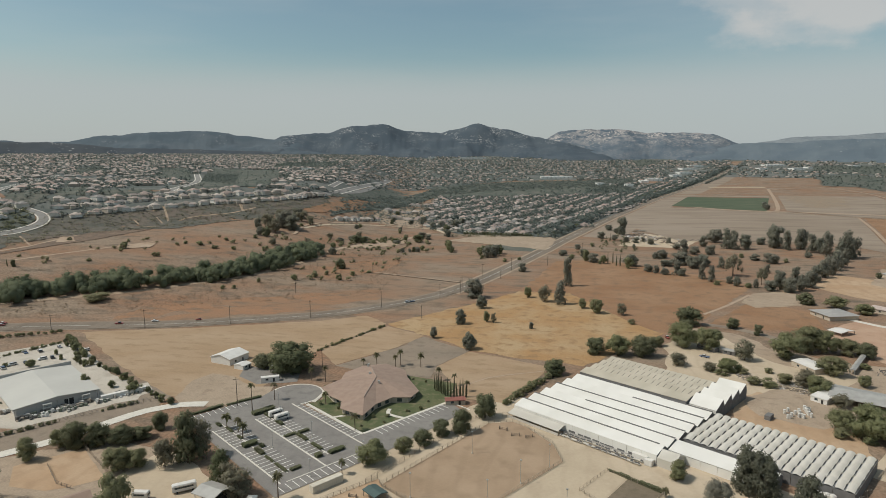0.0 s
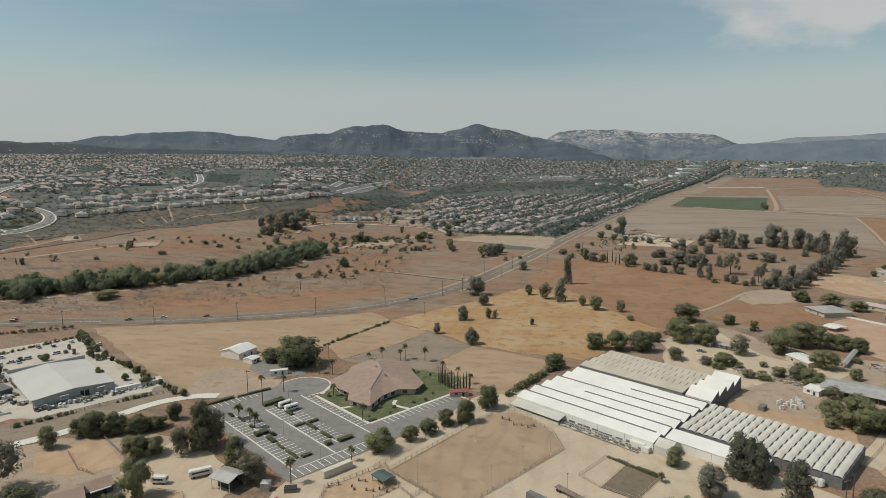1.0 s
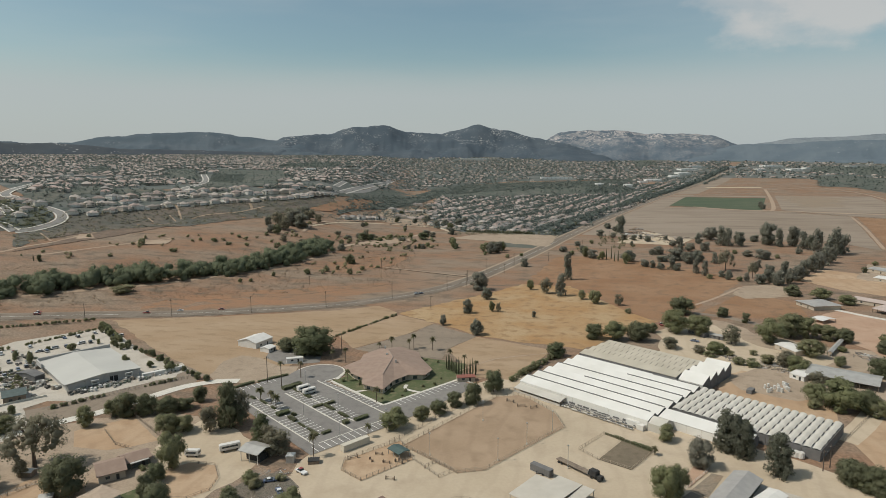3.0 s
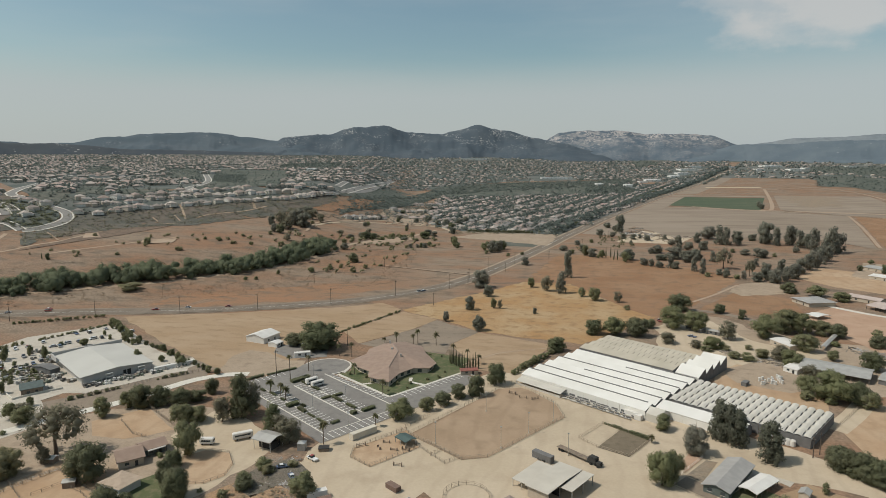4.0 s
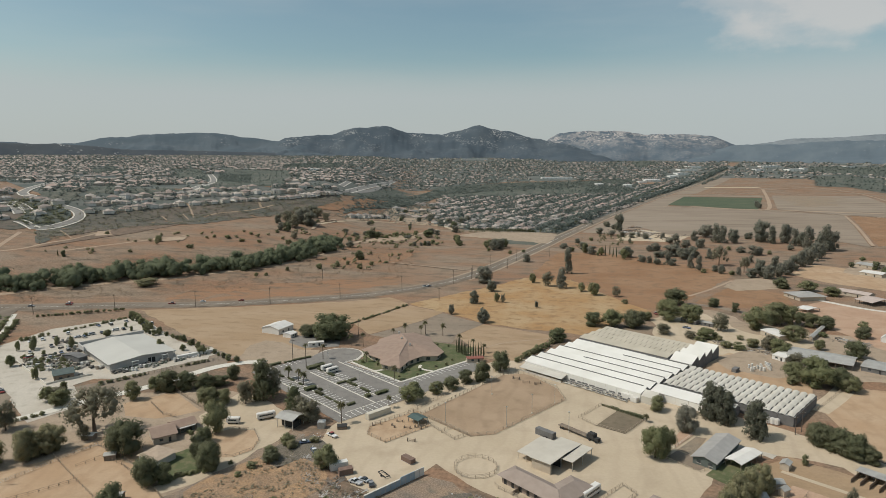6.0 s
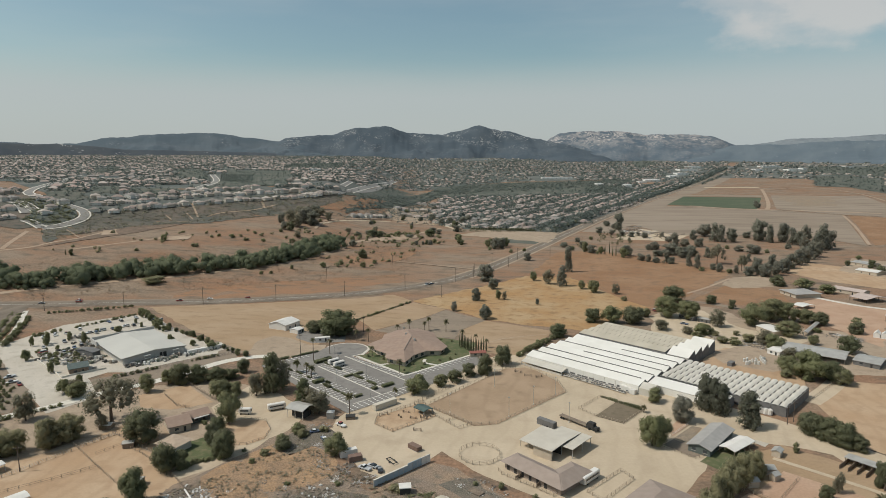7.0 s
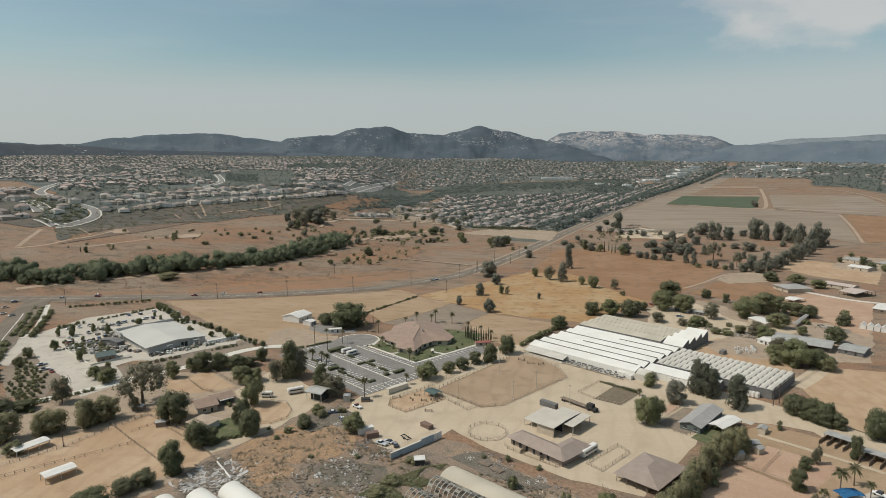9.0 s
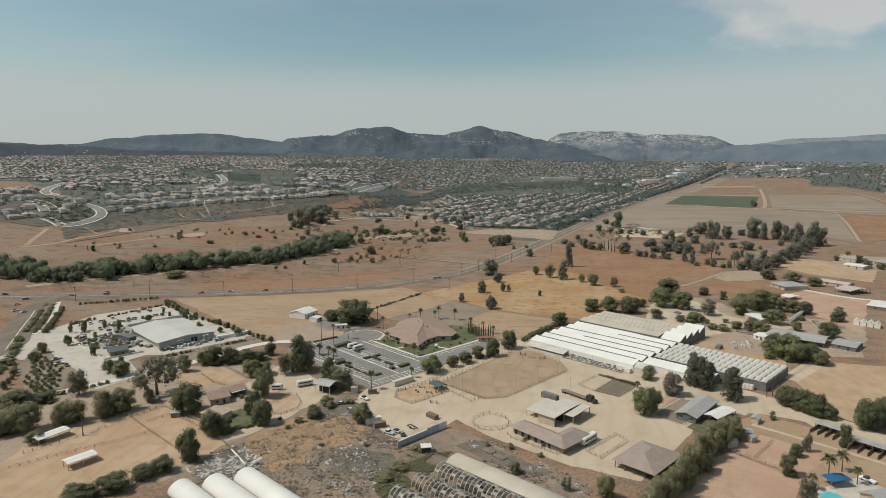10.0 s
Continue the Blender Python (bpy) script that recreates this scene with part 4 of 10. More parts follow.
for kind, x, y, h, w in (
    # round the hall, the lane and the ranch houses
    ("olive", -210.0, 118.1, 10.7, 12.6), ("olive", -199.0, 130.1, 10.5, 12.1), 
    ("bush", -209.6, 98.0, 5.9, 9.0), ("olive", -242.9, 113.0, 10.3, 14.7), ("bush", -110.5, 157.4, 4.9, 7.7), ("bush", -111.8, 146.2, 6.0, 6.5), ("grey", -404.0, 744.8, 24.6, 23.5), ("dusky", -399.5, 784.3, 25.0, 30.2),
    ("grey", -408.6, 855.7, 17.0, 26.5), ("dusky", -395.9, 710.1, 12.2, 13.9), ("grey", -390.4, 739.8, 20.0, 23.3), ("dusky", -383.9, 775.5, 22.1, 26.0), ("grey", -426.8, 828.7, 19.4, 23.9), ("dusky", -427.9, 882.8, 16.1, 23.0),
):
    tree(kind, x, y, h, w)
for kind, x, y, h, w in (
    # round the hall, the lane and the ranch houses
    ("dark", -384.9, 706.1, 13.5, 13.5), ("grey", -386.5, 838.0, 15.3, 14.8), ("dusky", -424.9, 758.2, 14.2, 12.3),
):
    tree(kind, x, y, h, w)


def inside(x, y, poly):
    c = False
    for (x0, y0), (x1, y1) in zip(poly, poly[1:] + poly[:1]):
        if (y0 > y) != (y1 > y) and x < (x1 - x0) * (y - y0) / (y1 - y0) + x0:
            c = not c
    return c


def grove(poly, n, h0, h1, seed, name, label, material, sprays=90, fat=1.0, sep=4.0):
    """Woodland that nobody could count: leaf sprays round lumps on thin stems, joined into one growth."""
    rnd = random.Random(seed)
    xs, ys = [p[0] for p in poly], [p[1] for p in poly]
    V, F, done, tries = [], [], [], 0
    N = []
    while len(done) < n and tries < n * 80:
        tries += 1
        x, y = rnd.uniform(min(xs), max(xs)), rnd.uniform(min(ys), max(ys))
        if not inside(x, y, poly) or any((x - a) ** 2 + (y - b) ** 2 < sep * sep for a, b in done):
            continue
        done.append((x, y))
        clump(V, F, N, x, y, rnd.uniform(h0, h1), rnd, sprays, fat)
    return V, F, N, name, label, material


def clump(V, F, N, x, y, h, rnd, sprays, fat=1.0):
    """One tree of a grove."""
    z, w = terrain(x, y), h * rnd.uniform(0.42, 0.62) * fat
    lumps = []
    for _ in range(7):
        a, q, t = rnd.uniform(0, 6.283), rnd.random() ** 0.5, rnd.uniform(0.15, 0.82)
        r = w * 0.75 * q * math.sin(math.pi * min(1, 0.2 + t * 0.75)) ** 0.5
        lumps.append((x + math.cos(a) * r, y + math.sin(a) * r, z + h * t, w * rnd.uniform(0.3, 0.5)))
    for cx, cy, cz, lr in lumps if sprays >= 200 else ():
        bv, bf, bn = blob(Vector((cx, cy, max(cz, z + lr * 0.4))), lr * 0.68, rnd)
        k = len(V)
        V.extend(tuple(v) for v in bv)
        F.extend(tuple(k + q for q in f) for f in bf)
        N.extend(tuple((n + Vector((cx - x, cy - y, cz - z - h * 0.35)) / h).normalized()) for n in bn)
    for i in range(sprays):
        cx, cy, cz, lr = lumps[i % 7]
        d = Vector((rnd.gauss(0, 1), rnd.gauss(0, 1), rnd.gauss(0.3, 1))).normalized()
        px, py, pz = cx + d.x * lr, cy + d.y * lr, max(z + 0.1, cz + d.z * lr * 0.85)
        s = h * rnd.uniform(0.05, 0.10) * (90 / sprays) ** 0.42
        n = (d + Vector((rnd.gauss(0, 0.4), rnd.gauss(0, 0.4), rnd.gauss(0.2, 0.4)))).normalized()
        t = n.orthogonal().normalized()
        u = n.cross(t)
        b = rnd.uniform(0, 6.283)
        t, u = t * math.cos(b) + u * math.sin(b), u * math.cos(b) - t * math.sin(b)
        k = len(V)
        c = Vector((px, py, pz))
        N.extend([tuple((d + n * 0.35 + Vector((px - x, py - y, pz - z - h * 0.35)) / h).normalized())] * 4)
        V.extend(tuple(c + e) for e in (-t * s - u * s * 0.3, u * s * 0.8 - t * s * 0.2, t * s + u * s * 0.2, -u * s * 0.7))
        F.append((k + 3, k + 2, k + 1, k))


def joined(name, data, material, label, category):
    me = bpy.data.meshes.new(name)
    me.from_pydata(data[0], [], data[1])
    me.materials.append(material)
    return tagged(new(name, me), label, category, kind="stuff")


def plant_grove(*args, **kw):
    V, F, N, name, label, material = grove(*args, **kw)
    ob = joined(name, (V, F), material, label, "trees")
    round_off(ob.data, N)
    return ob


plant_grove([(-452.4, 355.2), (-427.9, 379.5), (-400.6, 417.8), (-359.4, 454.8), (-321.4, 498.1), (-295.8, 569.7), (-287.0, 642.9), (-312.7, 686.5), (-323.6, 559.2), (-354.5, 501.8), (-399.9, 460.9), (-447.2, 411.2), (-476.1, 376.9), (-640.0, 390.0), (-620.0, 345.0)], 230, 7.5, 14.5, 5, "riverside_trees", "dense dark thicket along a dry river", LEAF_RIVER, 520, 1.75, 4.6)
plant_grove([(-235.8, 479.3), (-190.8, 581.0), (-168.4, 768.6), (-243.4, 872.4), (-317.8, 736.7), (-378.2, 725.6), (-369.6, 632.5), (-270.1, 556.1)], 60, 2.5, 5.5, 6, "plain_bushes", "bushes scattered on the dry plain", LEAF_OLIVE, 220, 1.7, 6)
plant_grove([(-506.3, 439.9), (-443.4, 554.0), (-380.3, 666.7), (-459.3, 750.1), (-518.5, 557.2), (-554.1, 473.3)], 22, 2.2, 4.5, 7, "plain_bushes", "few bushes on the dry western plain", LEAF_OLIVE, 200, 1.8, 10)
plant_grove([(-9.1, 718.3), (65.0, 756.0), (61.6, 926.2), (18.8, 863.0)], 22, 4, 8, 10, "roadside_trees", "small roadside trees", LEAF_DARK, 90, 0.9, 9)

# wooded lot beyond the brown field, the field edge and the road verge
for kind, x, y, h, w in (
    ("dusky", 14.3, 683.1, 11.0, 14.4), ("bush", 21.4, 675.2, 4.6, 5.3), ("cypress", 29.2, 676.6, 13.2, 2.8), ("cypress", 34.6, 682.1, 14.8, 2.8), ("dusky", 51.7, 667.3, 13.8, 17.8), ("dusky", 66, 636.6, 8.1, 11.1),
    ("dusky", 73.1, 630, 8.7, 7.7), ("dusky", 80.6, 623.7, 7.3, 10.1), ("dusky", 95.7, 619, 8.0, 9.2), ("hazy", 90.9, 621.8, 14.4, 11.8), ("dusky", 45.6, 872.2, 8.7, 11.3), ("dusky", 59, 853.6, 8.6, 10.0),
    ("dusky", 72.1, 849, 8.6, 11.1), ("dusky", 64.9, 791.2, 7.2, 6.2), ("dusky", 89, 838.7, 8.5, 10.9), ("dusky", 89.8, 725.2, 10.8, 14.4), ("dusky", 82.5, 719, 8.2, 9.5), ("hazy", 114.6, 856.2, 7.7, 11.2),
):
    tree(kind, x, y, h, w)
for kind, x, y, h, w in (
    ("hazy", 118.6, 766.5, 17.5, 16.2), ("dusky", 129.6, 757.8, 11.3, 15.1), ("dusky", 88, 673.8, 6.9, 18.1), ("dusky", 103.1, 685.3, 14.2, 22.0), ("dusky", 112.7, 665.4, 13.9, 17.9), ("dusky", 125.4, 680.5, 12.7, 18.3),
):
    tree(kind, x, y, h, w)
for kind, x, y, h, w in (
    ("hazy", 111.5, 607.4, 17.1, 11.6), ("hazy", 117.1, 594.5, 15.5, 9.8), ("dusky", 147.7, 760.9, 12.2, 14.2), ("dusky", 152.3, 830.3, 15.1, 13.1), ("dusky", 173.8, 872.8, 19.8, 25.2), ("hazy", 176.6, 816.3, 26.1, 19.5),
    ("hazy", 184.2, 811.7, 24.2, 17.3), ("dusky", 197.3, 813.9, 20.6, 17.4), ("open", 142.4, 627.5, 25.1, 20.5), ("dusky", 131.4, 590.4, 6.9, 8.1), ("dusky", 134.8, 578, 9.6, 7.9), ("bush", 177.3, 745.5, 5.2, 8.1),
    ("dusky", 186.9, 727.7, 7.6, 13.8), ("open", 157.5, 588.7, 19.7, 13.0), ("dusky", 197.9, 711.1, 11.6, 19.4), ("dusky", 157.8, 563.7, 9.5, 12.6), ("dusky", 167.2, 571.5, 17.9, 12.7), ("dusky", 171.9, 560.4, 13.6, 14.2),
):
    tree(kind, x, y, h, w)
for kind, x, y, h, w in (
    ("hazy", 185.8, 593.9, 17.1, 13.3), ("dusky", 184, 568.6, 15.2, 12.9),
):
    tree(kind, x, y, h, w)
for kind, x, y, h, w in (
    ("dusky", 194.5, 582.8, 15.6, 13.1), ("dusky", 207.9, 611.2, 16.2, 12.9), ("dusky", 221.8, 634.7, 18.4, 15.1), ("dusky", 233.6, 651.6, 18.8, 15.5), ("hazy", 247.3, 677.3, 19.6, 16.1), ("dusky", 259.1, 695.9, 20.0, 17.4),
    ("dusky", 227.6, 862.1, 9.9, 13.8), ("dusky", 236.1, 832.4, 30.8, 22.4), ("hazy", 244.4, 816.2, 24.6, 15.5), ("dusky", 262.7, 825.1, 27.0, 20.2), ("hazy", 267.9, 803.3, 22.6, 18.6), ("dusky", 272.8, 793.3, 20.6, 16.2),
    ("hazy", 272.7, 772.3, 29.2, 21.2), ("hazy", 271.4, 733.3, 22.8, 18.3), ("hazy", 285.9, 754.8, 32.5, 23.0), ("dusky", 297.4, 766.6, 23.9, 19.1), ("bush", 215.2, 718.7, 5.0, 7.8), ("dusky", -19.5, 726.5, 7.4, 12.5),
):
    tree(kind, x, y, h, w)
for kind, x, y, h, w in (
    ("dusky", 4.5, 720.3, 9.9, 13.3), ("dusky", 28.2, 891.2, 10.0, 13.8),
):
    tree(kind, x, y, h, w)
for kind, x, y, h, w in (
    ("dusky", 42.7, 992.1, 9.9, 15.2), ("bush", -9.2, 702.8, 5.6, 8.3), ("dusky", -2.9, 779.6, 7.1, 10.1), ("bush", 15.4, 807.1, 5.5, 8.5), ("dusky", 53, 958.8, 8.5, 11.1), ("hazy", 81.9, 864.3, 6.8, 10.1),
    ("dusky", 115.9, 800, 8.2, 12.6), ("hazy", 140.7, 670.4, 12.5, 10.9), ("bush", 119.2, 581.6, 4.8, 7.9), ("bush", 142.6, 573.2, 4.8, 7.9), ("hazy", 149.1, 574.3, 8.3, 7.2), ("hazy", 178.2, 649.1, 9.2, 9.0),
    ("dusky", 249.3, 758.2, 7.2, 10.4), ("bush", 313.4, 883, 6.2, 10.8),
):
    tree(kind, x, y, h, w)
# bushy row beside the tan paddock
for kind, x, y, h, w in (
    ("dark", 93.7, 201.8, 8.3, 11.9), ("dark", 97.2, 196.8, 8.2, 11.7), ("dark", 100.5, 192.6, 8.1, 11.6), ("dark", 103.7, 189.2, 7.5, 11.0), ("dark", 106.3, 186.8, 5.8, 7.5),
):
    tree(kind, x, y, h, w)
# dry brush and shrubs about the farm sheds
for kind, x, y, h, w in (
    ("bush", 85.9, 326.1, 4.6, 9.2), ("bush", 92.8, 323.8, 4.6, 10.0), ("olive", 101.4, 330.4, 5.9, 8.6), ("grey", 109.1, 327.1, 9.3, 10.9), ("bush", 73.2, 337.4, 3.9, 8.6), ("grey", 68.8, 341.8, 5.5, 8.7), ("bush", 104.4, 269.1, 4.7, 8.8), ("bush", 114, 266, 5.8, 8.1), ("grey", 128, 265.5, 6.9, 13.7), ("bush", 149.4, 361.9, 3.4, 7.7), ("bush", 180.6, 382.2, 6.4, 11.0), ("grey", 117.4, 304.2, 6.0, 11.2), ("bush", 98.2, 345, 3.2, 5.6), ("olive", 84.2, 342.2, 3.2, 7.9),
):
    tree(kind, x, y, h, w)
# bushes of the plain
for kind, x, y, h, w in (
    ("bush", -295.8, 703, 6.9, 10.7), ("dark", -286.7, 757.2, 10.5, 16.2), ("dark", -276.9, 760.5, 9.7, 11.3), ("bush", -293.6, 729.7, 5.5, 7.9), ("bush", -264.1, 765.2, 5.7, 11.3), ("bush", -261.2, 797.3, 6.7, 13.4),
    ("bush", -243.3, 795.2, 6.6, 13.3), ("bush", -237.4, 821.2, 6, 10.2), ("dark", -214.8, 807.4, 11.7, 18.3), ("bush", -190.9, 735.5, 6.9, 8.4), ("dark", -197.9, 722.3, 6.8, 8.3), ("dark", -167, 776.1, 9.6, 11.1),
    ("dark", -150.9, 725.4, 7.5, 9), ("dark", -114.2, 737.3, 8.3, 11.3), ("dark", -103.9, 728, 11.2, 13.4), ("dark", -93.8, 724.2, 11.8, 14.8), ("bush", -108.2, 685.4, 4.9, 7.1), ("bush", -80.5, 670.9, 4.8, 6.2),
):
    tree(kind, x, y, h, w)
for kind, x, y, h, w in (
    ("bush", -65.9, 683.1, 4.2, 5.6), ("bush", -259.6, 525.1, 6, 8.4),
):
    tree(kind, x, y, h, w)
for kind, x, y, h, w in (
    ("bush", -246.7, 543.2, 6.7, 8), ("bush", -240.1, 556.2, 5, 6.2), ("dark", -239.8, 591.3, 11.1, 13), ("bush", -220.4, 537.3, 6.6, 7.2), ("bush", -215.6, 560, 4.9, 6.2), ("bush", -205.2, 577.9, 2.5, 7.6),
    ("bush", -480.6, 570.7, 6.6, 9.6), ("bush", -428, 554.2, 4.9, 9.8), ("bush", -419.8, 618.3, 5.2, 10.4), ("bush", -469.9, 510.3, 3.4, 6.9), ("bush", -473.4, 433.3, 3.8, 5.8), ("bush", -473, 443.6, 3.2, 5.2),
    ("cypress", -517.9, 465.5, 6.9, 2.8), ("dark", -511.4, 465.9, 7.5, 5.5), ("bush", -439, 619, 3.8, 6), ("bush", -396.3, 610.8, 4.4, 8.7), ("bush", -376.8, 616.7, 4.3, 7.2), ("bush", -410, 656, 3.8, 7.7),
):
    tree(kind, x, y, h, w)
for kind, x, y, h, w in (
    ("bush", -390.1, 687.4, 5.5, 7.1), ("bush", -345.8, 629.9, 6.5, 8.6),
):
    tree(kind, x, y, h, w)
for kind, x, y, h, w in (
    ("bush", -301.3, 473.4, 3.5, 5.8), ("bush", -293.9, 478.9, 3.5, 5.2), ("grey", -308.1, 534.8, 6.9, 8.8), ("bush", -285.5, 506, 4.8, 5.4), ("bush", -318.4, 514.3, 4.9, 7.4), ("olive", -371.2, 408.2, 7.3, 23.6),
    ("dark", -318, 610.4, 13.9, 18.1), ("grey", -299, 592.1, 7.4, 10.8), ("dark", -297.5, 621.7, 12.5, 19.5), ("grey", -300.8, 665.7, 11, 17.6), ("grey", -326.4, 699.1, 8.5, 15.4), ("grey", -322.2, 756.8, 8.2, 13.1),
    ("grey", -327.4, 655.9, 9.6, 12.5), ("bush", -330.7, 896.2, 7.5, 9.4), ("bush", -265.1, 889.7, 7.3, 7.3), ("bush", -388, 813, 5.3, 8.9), ("bush", -564.6, 587.1, 4.8, 6.4), ("bush", -490.1, 583.6, 5.3, 8.3),
):
    tree(kind, x, y, h, w)
for kind, x, y, h, w in (
    ("bush", -305.6, 573, 4.6, 7.9), ("grey", -355.8, 666.9, 9.8, 15.1),
):
    tree(kind, x, y, h, w)


# ---- suburbs ----
TILES = [(0.37, 0.29, 0.25), (0.41, 0.335, 0.29), (0.28, 0.235, 0.205), (0.46, 0.39, 0.34), (0.38, 0.28, 0.24), (0.31, 0.275, 0.25), (0.23, 0.20, 0.175)]
ROOFS = per_island("suburb_roof_tiles", TILES)
WALLS = per_island("suburb_wall_stucco", [(0.42, 0.37, 0.31), (0.50, 0.45, 0.385), (0.35, 0.30, 0.245), (0.62, 0.58, 0.52)])
ROOF_ONE = per_object("house_roof_tiles", [(0.34, 0.285, 0.25), (0.38, 0.325, 0.285), (0.27, 0.235, 0.21), (0.44, 0.385, 0.34), (0.34, 0.27, 0.235), (0.29, 0.27, 0.25)], 0.9)
WALL_ONE = per_object("house_stucco", [(0.58, 0.52, 0.44), (0.66, 0.61, 0.53), (0.50, 0.44, 0.36), (0.72, 0.69, 0.63)], 0.9)


def hip(x0, y0, x1, y1, ze, zr, eave=0.5):
    """Corners and faces of a hipped roof over a rectangle."""
    x0, y0, x1, y1 = x0 - eave, y0 - eave, x1 + eave, y1 + eave
    if x1 - x0 >= y1 - y0:
        k = (y1 - y0) / 2
        r = [(x0 + k, (y0 + y1) / 2, zr), (x1 - k, (y0 + y1) / 2, zr)]
        f = [(0, 1, 5, 4), (1, 2, 5), (2, 3, 4, 5), (3, 0, 4), (3, 2, 1, 0)]
    else:
        k = (x1 - x0) / 2
        r = [((x0 + x1) / 2, y0 + k, zr), ((x0 + x1) / 2, y1 - k, zr)]
        f = [(0, 1, 4), (1, 2, 5, 4), (2, 3, 5), (3, 0, 4, 5), (3, 2, 1, 0)]
    return [(x0, y0, ze), (x1, y0, ze), (x1, y1, ze), (x0, y1, ze), *r], f


HOUSE_FORMS = (
    ((-7, -5, 7, 5, 5.0, 7.9), (-7, -9, -1, -5, 2.9, 4.8), (1, 5, 6.5, 8.5, 2.8, 4.6)),
    ((-8, -4.5, 8, 4.5, 3.0, 5.7), (1, -9, 8, -4.5, 3.0, 5.2), (-7, 4.5, -1, 8, 2.8, 4.5)),
    ((-6.5, -5.5, 6.5, 5.5, 5.2, 8.3), (0, -9.5, 6.5, -5.5, 3.0, 5.0), (-6, 5.5, 0, 9, 5.0, 7.2)),
    ((-7.5, -5, 7.5, 5, 3.0, 5.9), (-3, -8.5, 4, -5, 3.0, 5.0), (-6.5, 5, 1, 8, 3.0, 5.0)),
    ((-8.5, -4, 3, 5, 5.0, 7.7), (3, -6, 9, 4, 3.0, 5.2), (-4, 5, 2, 9, 2.8, 4.7)),
)


def house_meshes(form):
    bw, br = bmesh.new(), bmesh.new()
    for x0, y0, x1, y1, ze, zr in form:
        box(bw, x0, y0, -0.5, x1, y1, ze)
        v, f = hip(x0, y0, x1, y1, ze + 0.02, zr)
        vv = [br.verts.new(p) for p in v]
        for q in f:
            br.faces.new([vv[i] for i in q])
    bo = boxes((-0.8, 0, 0, 0.8, 0.06, 1.2))
    bg = bmesh.new()
    gx0, gy0, gx1 = form[1][0], form[1][1], form[1][2]
    box(bg, gx0 + 0.8, gy0 - 0.06, 0, gx1 - 0.8, gy0, 2.3)
    return [mesh_of(n, b, m) for n, b, m in (("wall", bw, WALL_ONE), ("roof", br, ROOF_ONE), ("window", bo, GLASS), ("garage_door", bg, WHITE_METAL))]


HOUSE_SETS = [house_meshes(f) for f in HOUSE_FORMS]
_far_walls, _far_roofs, _far_trees = ([], []), ([], []), ([], [])


def far_house(x, y, rot, k, rnd):
    z = terrain(x, y)
    c, s = math.cos(rot), math.sin(rot)
    for x0, y0, x1, y1, ze, zr in HOUSE_FORMS[k][: 2 if y < 1800 else 1]:
        v = [(x0, y0, -1), (x1, y0, -1), (x1, y1, -1), (x0, y1, -1), (x0, y0, ze), (x1, y0, ze), (x1, y1, ze), (x0, y1, ze)]
        b = len(_far_walls[0])
        _far_walls[0].extend((x + px * c - py * s, y + px * s + py * c, z + pz) for px, py, pz in v)
        _far_walls[1].extend(tuple(b + i for i in q) for q in ((0, 1, 5, 4), (1, 2, 6, 5), (2, 3, 7, 6), (3, 0, 4, 7)))
        v, f = hip(x0, y0, x1, y1, ze, zr)
        b = len(_far_roofs[0])
        _far_roofs[0].extend((x + px * c - py * s, y + px * s + py * c, z + pz) for px, py, pz in v)
        _far_roofs[1].extend(tuple(b + i for i in q) for q in f[:4])


def near_house(x, y, rot, k, size=1.0):
    ob = thing("house", "suburban stucco house with a hipped tile roof", "house", pose(x, y, terrain(x, y), 0, 0, math.degrees(rot)), "houses of the suburb")
    for n, me in zip(("wall", "roof", "garage_door"), (HOUSE_SETS[k][0], HOUSE_SETS[k][1], HOUSE_SETS[k][3])):
        share(n, me, ob)
    x0, y0, x1, y1, ze, zr = HOUSE_FORMS[k][0]
    for q in (0.2, 0.75):
        share("window", HOUSE_SETS[k][2], ob, pose(x0 + (x1 - x0) * q, y1, 1.0))
        if ze > 4:
            share("window", HOUSE_SETS[k][2], ob, pose(x0 + (x1 - x0) * q, y1, 3.4))
    ob.scale = (size, size, size)


def far_tree(x, y, h, rnd):
    """A clumped crown of a few dozen leaf sprays, for trees a long way off."""
    z = terrain(x, y)
    w = h * rnd.uniform(0.42, 0.62)
    V, F = _far_trees
    near = y < 1500
    for _ in range(14 if near else 6 if y < 2600 else 4):
        a, q, t = rnd.uniform(0, 6.283), rnd.random() ** 0.5, rnd.uniform(0.12, 1.0)
        r = w * q * math.sin(math.pi * min(1, 0.15 + t * 0.8)) ** 0.5
        cx, cy, cz = x + math.cos(a) * r, y + math.sin(a) * r, z + h * t
        s = h * rnd.uniform(0.14, 0.24) * (1.0 if near else 1.6 if y < 2600 else 2.0)
        n = len(V)
        b = rnd.uniform(0, 6.283)
        cb, sb = math.cos(b) * s, math.sin(b) * s
        tl = rnd.uniform(-0.7, 0.7) * s
        V.extend(((cx - cb, cy - sb, cz - tl), (cx + sb, cy - cb, cz - s * 0.5), (cx + cb, cy + sb, cz + tl), (cx - sb, cy + cb, cz + s * 0.6)))
        F.append((n, n + 1, n + 2, n + 3))


